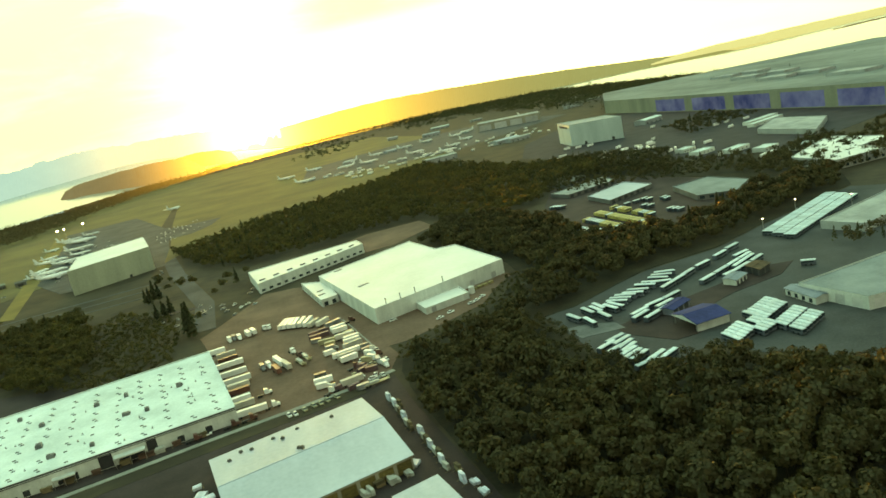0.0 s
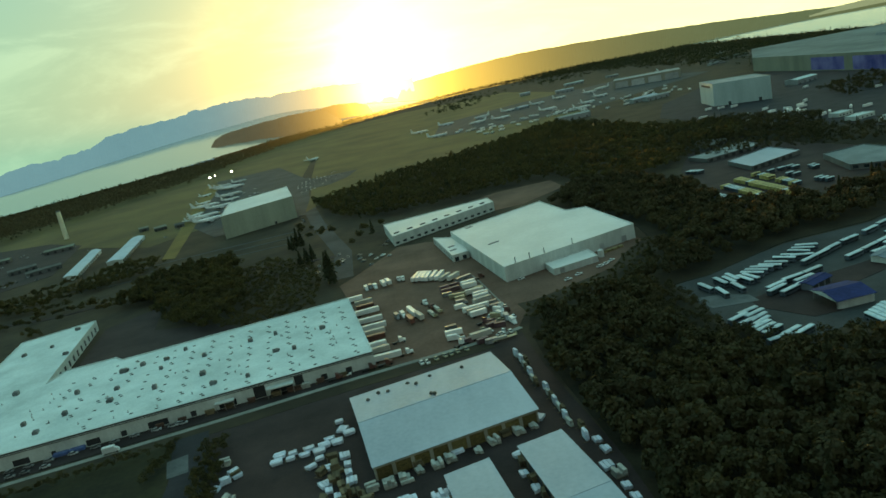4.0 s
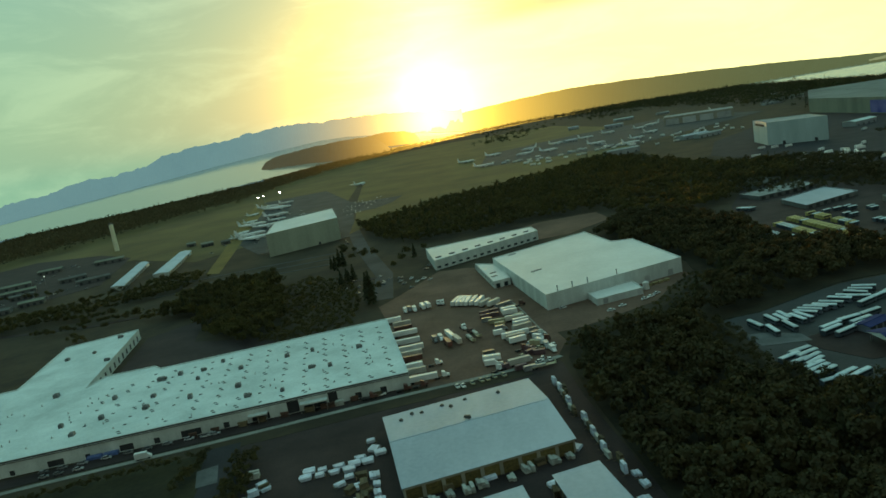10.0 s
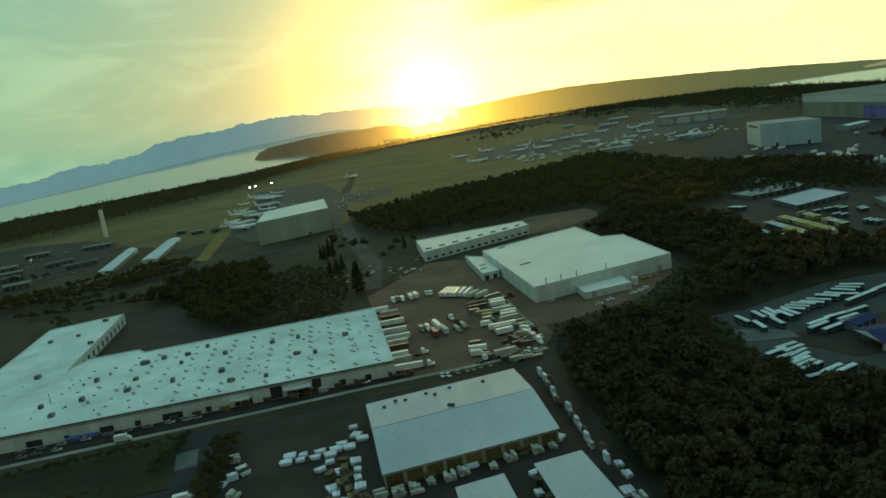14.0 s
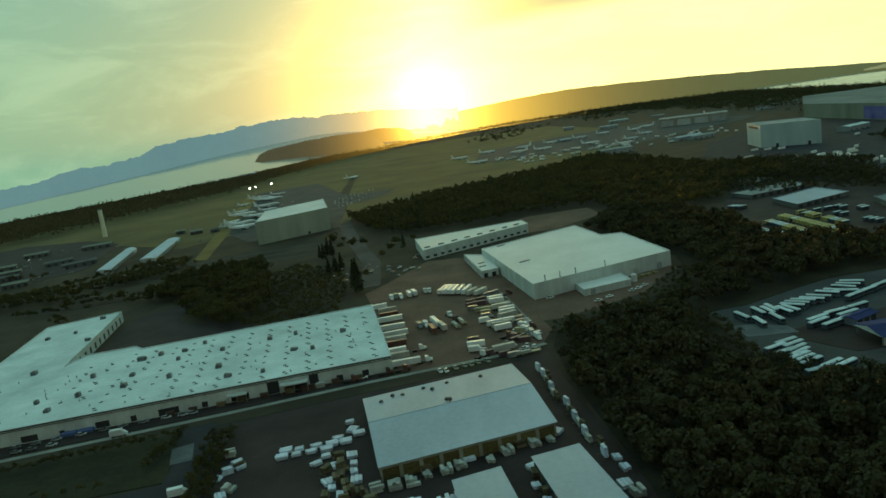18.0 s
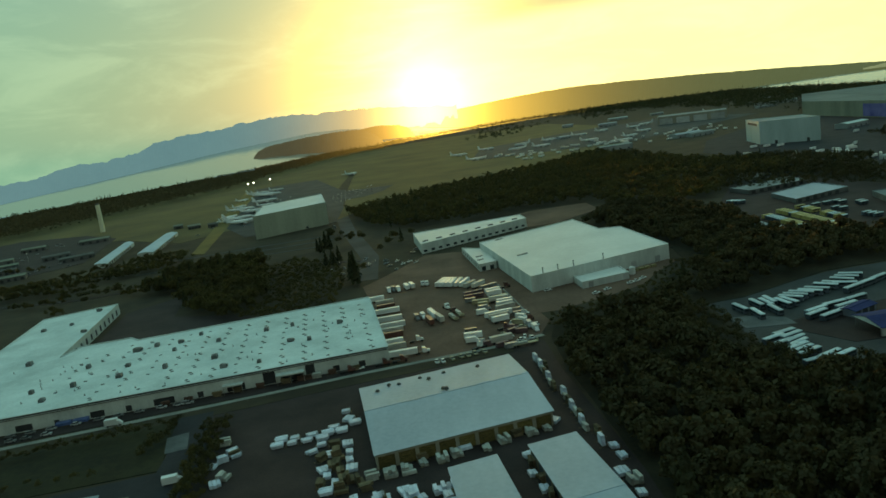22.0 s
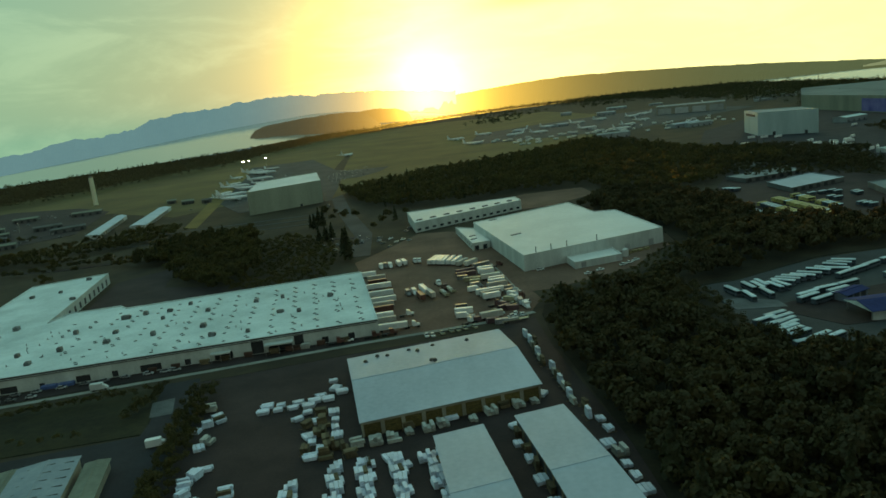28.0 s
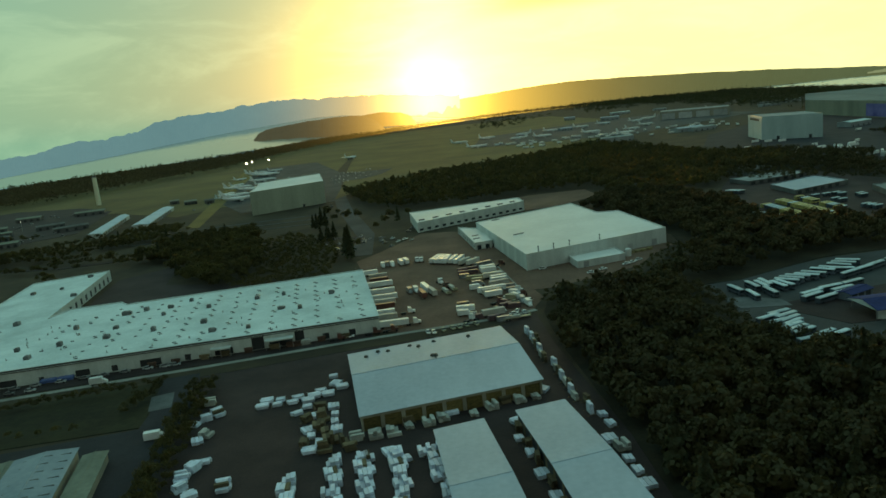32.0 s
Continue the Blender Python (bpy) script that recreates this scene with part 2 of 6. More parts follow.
WALL_TAN = surface("wall_tan_panel", (0.22, 0.20, 0.16), (0.36, 0.33, 0.27), fine=1.0, broad=0.1, rough=0.7, streaks=(1, 1, 0.2))
WALL_GREY = surface("wall_grey_panel", (0.20, 0.23, 0.24), (0.34, 0.38, 0.39), fine=1.0, broad=0.06, rough=0.6, streaks=(1, 1, 0.2))
TRIM_DARK = surface("trim_dark_metal", (0.03, 0.032, 0.034), (0.07, 0.072, 0.075), rough=0.5, bump=0.1)
DOOR_GREY = surface("door_sheet", (0.28, 0.30, 0.31), (0.46, 0.48, 0.48), rough=0.5, vary=0.35)
# near-black leaf colour; in open bays it stands in for the shade inside
DOOR_DARK = surface("dock_dark", (0.015, 0.016, 0.018), (0.04, 0.04, 0.045), rough=0.7)
GLASS_DARK = surface("window_glass", (0.02, 0.03, 0.035), (0.04, 0.055, 0.06), rough=0.08, bump=0.0)
MURAL = surface("mural_blue", (0.03, 0.04, 0.20), (0.20, 0.20, 0.46), fine=0.06, broad=0.02, rough=0.9, bump=0.0)
ASPHALT = surface("asphalt", (0.019, 0.0105, 0.0105), (0.052, 0.030, 0.030), fine=1.2, broad=0.05, rough=0.8)
ASPHALT_PALE = surface("asphalt_worn", (0.021, 0.026, 0.028), (0.060, 0.071, 0.075), fine=1.0, broad=0.03, rough=0.78)
CONCRETE = surface("concrete", (0.18, 0.18, 0.165), (0.32, 0.32, 0.29), fine=1.0, broad=0.06, rough=0.85)
DIRT = surface("dirt", (0.092, 0.043, 0.034), (0.200, 0.098, 0.076), fine=0.5, broad=0.03, rough=0.9, sheen=0.1)
GRASS_DRY = surface("dry_grass", (0.022, 0.025, 0.010), (0.098, 0.084, 0.026), fine=0.25, broad=0.009, rough=0.85, sheen=0.12)
GROUND = surface("ground_mixed", (0.018, 0.013, 0.010), (0.060, 0.043, 0.026), fine=0.12, broad=0.022, rough=0.92, sheen=0.03)
GRASS_GOLD = surface("golden_grass", (0.06, 0.050, 0.014), (0.16, 0.115, 0.03), fine=0.25, broad=0.03, rough=0.95, sheen=0.2)
TARP_BLUE = surface("blue_tarpaulin", (0.02, 0.07, 0.20), (0.05, 0.13, 0.32), fine=2.0, broad=0.5, rough=0.5)
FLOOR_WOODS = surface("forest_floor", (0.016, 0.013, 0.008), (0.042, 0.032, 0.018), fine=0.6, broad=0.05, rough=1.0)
PAINT_WHITE = surface("vehicle_white", (0.62, 0.66, 0.66), (0.82, 0.84, 0.83), fine=2.0, broad=0.3, rough=0.35, bump=0.0, vary=0.14)
PAINT_YELLOW = surface("vehicle_yellow", (0.36, 0.29, 0.10), (0.55, 0.46, 0.19), fine=2.0, broad=0.3, rough=0.4, bump=0.0, vary=0.2)
PAINT_RED = surface("vehicle_red", (0.10, 0.032, 0.026), (0.18, 0.062, 0.048), fine=2.0, broad=0.3, rough=0.4, bump=0.0, vary=0.3)
PAINT_MIXED = surface("vehicle_grey", (0.10, 0.11, 0.12), (0.34, 0.36, 0.37), fine=2.0, broad=0.3, rough=0.3, bump=0.0, vary=0.7)
STEEL = surface("steel", (0.25, 0.25, 0.25), (0.42, 0.42, 0.41), rough=0.45, metal=0.7, bump=0.1)
RUBBER = surface("rubber", (0.015, 0.015, 0.015), (0.03, 0.03, 0.03), rough=0.9, bump=0.0)
WRAP_WHITE = surface("lumber_wrap", (0.42, 0.53, 0.64), (0.68, 0.77, 0.88), fine=1.5, broad=0.4, rough=0.45, vary=0.22)
WRAP_GREY = surface("lumber_wrap_grey", (0.30, 0.31, 0.29), (0.50, 0.50, 0.46), fine=1.5, broad=0.4, rough=0.6, vary=0.25)
TIMBER = surface("sawn_timber", (0.10, 0.072, 0.044), (0.21, 0.150, 0.090), fine=2.5, broad=0.4, rough=0.8, vary=0.35)
BUS_ROOF = surface("bus_roof_paint", (0.32, 0.52, 0.58), (0.50, 0.68, 0.73), fine=2.0, broad=0.3, rough=0.4, bump=0.0, vary=0.18)
LAWN = surface("dark_lawn", (0.015, 0.014, 0.008), (0.038, 0.035, 0.016), fine=0.4, broad=0.05, rough=0.95)
BARK = surface("bark", (0.035, 0.024, 0.016), (0.085, 0.06, 0.04), fine=4.0, broad=0.8, rough=0.95)
LEAF_DARK = foliage("leaves_conifer", (0.030, 0.030, 0.012), (0.066, 0.062, 0.022), 0.5)
LEAF_WARM = foliage("leaves_broad", (0.054, 0.040, 0.014), (0.118, 0.090, 0.027), 0.65)
# darker copy of the broad leaves: the eastern woods' shade put into the colour
LEAF_SHADE = foliage("leaves_shaded_woods", (0.040, 0.032, 0.013), (0.088, 0.064, 0.025), 0.4)
# the warm glow below the sun is emission on the leaves
LEAF_FAR_GLOW = far_foliage("leaves_far_belt_glow", (0.030, 0.030, 0.012), (0.066, 0.060, 0.022), (0.18, 0.13, 0.03), 170.0)
LAMP_WHITE = lamp_glass("floodlight_glow", (0.9, 1.0, 0.95), 14.0)


# ---- building blocks ----
class Geo:
    """Vertices and faces of one mesh."""

    def __init__(self):
        self.v, self.f = [], []

    def add(self, verts, faces):
        n = len(self.v)
        self.v += [tuple(p) for p in verts]
        self.f += [tuple(n + i for i in q) for q in faces]
        return self

    def box(self, x0, y0, z0, x1, y1, z1, m=None, cut=0.0):
        """A box; cut: how much its upper edges are taken in, so that they catch the light."""
        c = cut
        if c:
            v = [(x0, y0, z0), (x1, y0, z0), (x1, y1, z0), (x0, y1, z0), (x0, y0, z1 - c), (x1, y0, z1 - c), (x1, y1, z1 - c), (x0, y1, z1 - c),
                 (x0 + c, y0 + c, z1), (x1 - c, y0 + c, z1), (x1 - c, y1 - c, z1), (x0 + c, y1 - c, z1)]
            f = [(3, 2, 1, 0), (0, 1, 5, 4), (1, 2, 6, 5), (2, 3, 7, 6), (3, 0, 4, 7), (4, 5, 9, 8), (5, 6, 10, 9), (6, 7, 11, 10), (7, 4, 8, 11), (8, 9, 10, 11)]
        else:
            v = [(x0, y0, z0), (x1, y0, z0), (x1, y1, z0), (x0, y1, z0), (x0, y0, z1), (x1, y0, z1), (x1, y1, z1), (x0, y1, z1)]
            f = [(3, 2, 1, 0), (0, 1, 5, 4), (1, 2, 6, 5), (2, 3, 7, 6), (3, 0, 4, 7), (4, 5, 6, 7)]
        if m is not None:
            v = [tuple(m @ Vector(p)) for p in v]
        return self.add(v, f)

    def prism(self, pts, z0, z1):
        """A polygon, anticlockwise, drawn up from z0 to z1."""
        n = len(pts)
        v = [(x, y, z0) for x, y in pts] + [(x, y, z1) for x, y in pts]
        f = [tuple(range(n - 1, -1, -1)), tuple(range(n, 2 * n))] + [(i, (i + 1) % n, n + (i + 1) % n, n + i) for i in range(n)]
        return self.add(v, f)

    def tube(self, a, b, ra, rb, n=8):
        """A closed tapered round bar from a to b."""
        a, b = Vector(a), Vector(b)
        q = (b - a).to_track_quat("Z", "Y").to_matrix()
        v, f = [], []
        for p, r in ((a, ra), (b, rb)):
            v += [tuple(p + q @ Vector((r * math.cos(6.2832 * i / n), r * math.sin(6.2832 * i / n), 0))) for i in range(n)]
        f = [(i, (i + 1) % n, n + (i + 1) % n, n + i) for i in range(n)] + [tuple(range(n - 1, -1, -1)), tuple(range(n, 2 * n))]
        return self.add(v, f)

    def loft(self, rings, caps=True):
        """Rings of equally many points, joined one after another."""
        n = len(rings[0])
        v = [p for r in rings for p in r]
        f = [(k * n + i, k * n + (i + 1) % n, (k + 1) * n + (i + 1) % n, (k + 1) * n + i) for k in range(len(rings) - 1) for i in range(n)]
        if caps:
            f += [tuple(range(n - 1, -1, -1)), tuple((len(rings) - 1) * n + i for i in range(n))]
        return self.add(v, f)

    def mesh(self, name):
        me = bpy.data.meshes.new(name)
        me.from_pydata(self.v, [], self.f)
        me.update()
        return me


def part(name, geo, material, parent=None, label=""):
    """One mesh object, under a thing or a part if there is one."""
    me = geo.mesh(name)
    me.materials.append(material)
    ob = new(name, me)
    if parent is not None:
        ob.parent = parent
    if label:
        ob["label"] = label
    return ob


def thing(name, x, y, rot, label, category, group="", z=0.0, kind=""):
    e = new(name)
    e.empty_display_size = 0.5
    e.matrix_world = pose(x, y, z, 0, 0, rot)
    return tagged(e, label, category, group, kind)


LAID = []


def sheet(name, pts, z, material, label, depth=0.5, kind="structure"):
    """A flat piece of ground, its top at about z; each lies a little above the one before."""
    LAID.append(name)
    z += 0.006 * len(LAID)
    g = Geo().prism(pts, z - depth - 0.004 * len(LAID), z)
    ob = part(name, g, material)
    return tagged(ob, label, name.split("_")[0], kind=kind)


def strip(pts, width):
    """The outline of a band of that width along a line."""
    left, right = [], []
    for i, p in enumerate(pts):
        a, b = Vector(pts[max(i - 1, 0)]), Vector(pts[min(i + 1, len(pts) - 1)])
        d = (b - a).normalized()
        left.append((p[0] - d.y * width / 2, p[1] + d.x * width / 2))
        right.append((p[0] + d.y * width / 2, p[1] - d.x * width / 2))
    return right + left[::-1]


def wall_geo(p0, p1, h, thick, openings=(), z0=0.0):
    """An upright wall from p0 to p1, its thickness to the left, in one piece, with holes (u0, u1, low, high) cut right through."""
    p0, p1 = Vector(p0), Vector(p1)
    length = (p1 - p0).length
    m = Matrix.Translation((p0.x, p0.y, 0)) @ Matrix.Rotation(math.atan2(p1.y - p0.y, p1.x - p0.x), 4, "Z")
    holes = [(max(0.3, a), min(length - 0.3, b), max(z0, c), min(h - 0.2, d)) for a, b, c, d in openings if b < length - 0.4 and a > 0.3]
    us = sorted({0.0, length, *(v for o in holes for v in o[:2])})
    zs = sorted({z0, h, *(v for o in holes for v in o[2:])})
    nu, nz = len(us), len(zs)
    solid = {(i, j) for i in range(nu - 1) for j in range(nz - 1)
             if not any(a <= (us[i] + us[i + 1]) / 2 <= b and c <= (zs[j] + zs[j + 1]) / 2 <= d for a, b, c, d in holes)}
    index, verts, faces = {}, [], []

    def at(i, j, k):
        if (i, j, k) not in index:
            index[i, j, k] = len(verts)
            verts.append(m @ Vector((us[i], thick * k, zs[j])))
        return index[i, j, k]

    for i, j in sorted(solid):
        faces += [(at(i, j, 0), at(i + 1, j, 0), at(i + 1, j + 1, 0), at(i, j + 1, 0)), (at(i, j + 1, 1), at(i + 1, j + 1, 1), at(i + 1, j, 1), at(i, j, 1))]
        for di, dj, (a, b) in ((-1, 0, ((i, j + 1), (i, j))), (1, 0, ((i + 1, j), (i + 1, j + 1))), (0, -1, ((i, j), (i + 1, j))), (0, 1, ((i + 1, j + 1), (i, j + 1)))):
            if (i + di, j + dj) not in solid:
                faces.append((at(*b, 0), at(*a, 0), at(*a, 1), at(*b, 1)))
    return Geo().add(verts, faces), m, length


def spread(length, n, wide, low, high, start=0.0, end=None):
    end = length if end is None else end
    gap = (end - start) / n
    return [(start + gap * (i + 0.5) - wide / 2, start + gap * (i + 0.5) + wide / 2, low, high) for i in range(n)]


def shed(name, corners, h, label, category, wall, roof, holes={}, fills=DOOR_GREY, fill_name="door", group="", parapet=0.5, trim=None, skip=()):
    """A flat-roofed building on a footprint, anticlockwise: a wall a side, holes with a leaf set back in each, a roof slab."""
    cx, cy = sum(p[0] for p in corners) / len(corners), sum(p[1] for p in corners) / len(corners)
    e = thing(name, cx, cy, 0, label, category, group)
    pts = [(x - cx, y - cy) for x, y in corners]
    n = len(pts)
    for i in range(n):
        if i in skip:
            continue
        g, m, length = wall_geo(pts[i], pts[(i + 1) % n], h, 0.35, holes.get(i, ()))
        w = part("wall", g, wall, e)
        for u0, u1, low, high in [o for o in holes.get(i, ()) if o[1] < length - 0.4 and o[0] > 0.3]:
            part(fill_name, Geo().box(u0 + 0.02, 0.14, low + 0.02, u1 - 0.02, 0.24, high - 0.02, m), fills, w)
        if trim:
            part("fascia", Geo().box(-0.1, -0.45, h - 0.9, length + 0.1, -0.004, h - 0.15, m), trim, w, "dark fascia under the roof edge")
    inner = inset(pts, 0.36)
    r = part("roof", Geo().prism(inner, h - parapet - 0.3, h - parapet), roof, e)
    cap = Geo()
    for i in range(n):
        a, b = Vector(pts[i]), Vector(pts[(i + 1) % n])
        m = Matrix.Translation((a.x, a.y, 0)) @ Matrix.Rotation(math.atan2(b.y - a.y, b.x - a.x), 4, "Z")
        cap.box(0.02, -0.06, h + 0.004, (b - a).length - 0.02, 0.42, h + 0.08, m)
    part("coping", cap, roof, e)
    return e


def inset(pts, d):
    """A polygon, anticlockwise, drawn in by d."""
    res, n = [], len(pts)
    for i in range(n):
        a, b, c = Vector(pts[i - 1]), Vector(pts[i]), Vector(pts[(i + 1) % n])
        u, v = (b - a).normalized(), (c - b).normalized()
        nu, nv = Vector((-u.y, u.x)), Vector((-v.y, v.x))
        s = nu + nv
        res.append(tuple(b + s * (d / max(0.3, 1 + nu.dot(nv)))))
    return res


def gable(name, corners, h, rise, label, category, wall, roof, along=0, holes={}, group="", over=0.6, fills=DOOR_DARK, fill_name="door"):
    """A ridged building on four corners, anticlockwise; the ridge runs along side 0 or 1."""
    cx, cy = sum(p[0] for p in corners) / 4, sum(p[1] for p in corners) / 4
    e = thing(name, cx, cy, 0, label, category, group)
    p = [Vector((x - cx, y - cy)) for x, y in corners]
    if along:
        p = p[1:] + p[:1]
        holes = {(k - 1) % 4: v for k, v in holes.items()}
    for i in range(4):
        g, m, length = wall_geo(p[i], p[(i + 1) % 4], h, 0.3, holes.get(i, ()))
        if i in (1, 3):
            g.add([m @ Vector(q) for q in ((0, 0, h), (length, 0, h), (length / 2, 0, h + rise), (0, 0.3, h), (length, 0.3, h), (length / 2, 0.3, h + rise))],
                  [(0, 1, 2), (5, 4, 3), (0, 2, 5, 3), (1, 4, 5, 2)])
        w = part("wall", g, wall, e)
        for u0, u1, low, high in [o for o in holes.get(i, ()) if o[1] < length - 0.4 and o[0] > 0.3]:
            part(fill_name, Geo().box(u0 + 0.02, 0.12, low + 0.02, u1 - 0.02, 0.2, high - 0.02, m), fills, w)
    m0, m1 = (p[1] + p[2]) / 2, (p[3] + p[0]) / 2
    for a, b, c, d in ((p[0], p[1], m0, m1), (p[2], p[3], m1, m0)):
        along_v = (b - a).normalized() * over
        down_a, down_b = (a - d).normalized() * over, (b - c).normalized() * over
        drop = rise / max(1.0, (a - d).length) * over
        q = [(*(a + down_a - along_v), h - drop + 0.05), (*(b + down_b + along_v), h - drop + 0.05), (*(c + along_v), h + rise + 0.05), (*(d - along_v), h + rise + 0.05)]
        up = [(x, y, z + 0.18) for x, y, z in q]
        part("roof_panel", Geo().add(q + up, [(3, 2, 1, 0), (4, 5, 6, 7), (0, 1, 5, 4), (1, 2, 6, 5), (2, 3, 7, 6), (3, 0, 4, 7)]), roof, e)
    ridge = Geo()
    d = (m0 - m1).normalized()
    ridge.tube((*(m1 - d * over), h + rise + 0.2), (*(m0 + d * over), h + rise + 0.2), 0.22, 0.22, 6)
    part("ridge_cap", ridge, roof, e)
    return e

# ---- land, water and distance ----
# by the compass from the middle of the view: angles below eye level of the edge of the plateau, of the far shore and of the far ridge
AZ = (-180, -60, -38, -31, -23, -15, -7, 0, 7, 15, 23, 30, 37, 46, 60, 180)
EDGE = (3.0, 3.7, 3.6, 3.45, 3.2, 2.85, 2.2, 1.85, 1.6, 1.48, 1.6, 2.3, 2.95, 3.6, 3.9, 3.0)
SHORE = (2.6, 2.6, 2.5, 2.15, 1.5, 0.72, 0.2, 1.0, 2.0, 1.8, 1.4, 1.33, 1.4, 1.0, 1.0, 2.6)
EYE_Z = 113.0


def edge_radius(az):
    return EYE_Z / math.tan(radians(float(np.interp(az, AZ, EDGE))))


def polar(az, r, z):
    return (r * math.sin(radians(az)), r * math.cos(radians(az)), z)


def make_ground():
    g, azs = Geo(), [a for a in range(-180, 180, 2)]
    rings = []
    for k in (0.02, 0.2, 0.5, 0.8, 1.0):
        rings.append([polar(a, edge_radius(a) * k, 0.0) for a in azs][::-1])
    rings.append([polar(a, edge_radius(a) + 110, -60.0) for a in azs][::-1])
    rings.append([polar(a, max(edge_radius(a) + 300, 4930), -330.0) for a in azs][::-1])
    g.loft(rings, caps=False)
    g.f.append(tuple(range(len(azs) - 1, -1, -1))[::-1])
    ob = part("ground", g, GROUND)
    return tagged(ob, "dry grass and scrub ground of a level plateau", "ground", kind="structure")


def make_water():
    g, azs = Geo(), [a for a in range(-60, 61, 2)]
    n = len(azs)
    rows = []
    for k in (0.0, 0.35, 0.7, 1.0):
        row = []
        for a in azs:
            r0, r1 = edge_radius(a) + 90, 4760
            r = r0 + (r1 - r0) * k
            near = float(np.interp(a, AZ, EDGE)) * 0.86
            far = float(np.interp(a, AZ, SHORE))
            z0, z1 = EYE_Z - math.tan(radians(max(near, far + 0.25))) * r0, EYE_Z - math.tan(radians(far)) * r1
            row.append(polar(a, r, z0 + (z1 - z0) * k))
        rows.append(row)
    v = [p for row in rows for p in row]
    f = [(k * n + i, k * n + i + 1, (k + 1) * n + i + 1, (k + 1) * n + i) for k in range(3) for i in range(n - 1)]
    g.add(v, [q for q in f])
    m = bpy.data.materials.new("sea_water")
    m.use_nodes = True
    nt = m.node_tree
    b = nt.nodes["Principled BSDF"]
    b.inputs["Base Color"].default_value = (0.34, 0.38, 0.32, 1)
    b.inputs["Roughness"].default_value, b.inputs["IOR"].default_value = 0.14, 1.33
    ns = nt.nodes.new("ShaderNodeTexNoise")
    ns.inputs["Scale"].default_value, ns.inputs["Detail"].default_value = 0.02, 6.0
    nt.links.new(nt.nodes.new("ShaderNodeTexCoord").outputs["Object"], ns.inputs["Vector"])
    bp = nt.nodes.new("ShaderNodeBump")
    bp.inputs["Strength"].default_value, bp.inputs["Distance"].default_value = 0.15, 2.0
    nt.links.new(ns.outputs["Fac"], bp.inputs["Height"])
    facing = nt.nodes.new("ShaderNodeCombineXYZ")  # far off, the sides of the waves that face the eye are what is seen
    facing.inputs[0].default_value, facing.inputs[1].default_value, facing.inputs[2].default_value = 0.02, -0.075, 1.0
    nt.links.new(facing.outputs[0], bp.inputs["Normal"])
    nt.links.new(bp.outputs[0], b.inputs["Normal"])
    return tagged(part("water", g, m), "calm pale sea inlet reflecting the evening sky", "water", kind="structure")


def far_range(name, table, base, r, material, label, rugged, seed, depth=110):
    """A long range of hills at the distance r: its ridge follows a table of (compass, angle above eye level)."""
    xs = np.arange(table[0][0], table[-1][0] + 0.01, 0.2)
    tops = np.interp(xs, [p[0] for p in table], [p[1] for p in table])
    g, n = Geo(), len(xs)
    rows = [[], [], []]
    for a, top in zip(xs, tops):
        jag = rugged * (noise.fractal(Vector((a * 1.1, seed, 0.3)), 1.0, 2.0, 5) + 0.35 * noise.noise(Vector((a * 5.0, seed, 7.7))))
        low = float(np.interp(a, AZ, SHORE)) if base is None else base
        zb = EYE_Z - math.tan(radians(low)) * r - 12
        zt = EYE_Z + math.tan(radians(top + jag)) * (r + depth)
        zt = max(zt, zb + 6)
        rows[0].append(polar(a, r, zb))
        rows[1].append(polar(a, r + depth * 0.45, zb + (zt - zb) * (0.5 + 0.18 * noise.noise(Vector((a * 2.2, seed, 3.1))))))
        rows[2].append(polar(a, r + depth, zt))
    v = [p for row in rows for p in row]
    f = [(k * n + i, k * n + i + 1, (k + 1) * n + i + 1, (k + 1) * n + i) for k in range(2) for i in range(n - 1)]
    back = len(v)
    v += [polar(a, r + depth + 40, -300) for a in xs]
    f += [(2 * n + i, 2 * n + i + 1, back + i + 1, back + i) for i in range(n - 1)]
    g.add(v, f)
    return tagged(part(name, g, material), label, "hills", kind="structure")


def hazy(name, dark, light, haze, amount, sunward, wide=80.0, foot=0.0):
    """Far land with miles of evening haze painted on as emission: a backdrop that glows most of all below the sun."""
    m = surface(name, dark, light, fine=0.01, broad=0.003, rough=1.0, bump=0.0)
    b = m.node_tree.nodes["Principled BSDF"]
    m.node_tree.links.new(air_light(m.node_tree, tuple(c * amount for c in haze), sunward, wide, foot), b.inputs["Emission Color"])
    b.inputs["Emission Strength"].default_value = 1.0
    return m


make_ground()
make_water()
# the far ranges carry their haze in the emission colour; no air is modelled
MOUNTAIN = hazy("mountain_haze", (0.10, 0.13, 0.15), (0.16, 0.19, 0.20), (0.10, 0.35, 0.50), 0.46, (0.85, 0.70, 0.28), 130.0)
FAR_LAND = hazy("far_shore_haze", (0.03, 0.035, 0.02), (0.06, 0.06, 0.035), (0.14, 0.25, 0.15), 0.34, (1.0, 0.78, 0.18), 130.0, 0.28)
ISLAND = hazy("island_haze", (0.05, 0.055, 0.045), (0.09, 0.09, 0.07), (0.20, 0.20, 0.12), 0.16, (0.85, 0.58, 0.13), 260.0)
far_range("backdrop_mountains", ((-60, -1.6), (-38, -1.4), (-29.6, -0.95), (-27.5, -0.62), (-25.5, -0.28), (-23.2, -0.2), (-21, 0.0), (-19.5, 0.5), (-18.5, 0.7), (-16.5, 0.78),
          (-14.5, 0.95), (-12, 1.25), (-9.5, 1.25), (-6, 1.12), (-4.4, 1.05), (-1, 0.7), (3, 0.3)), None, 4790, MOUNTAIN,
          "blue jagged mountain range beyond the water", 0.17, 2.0)
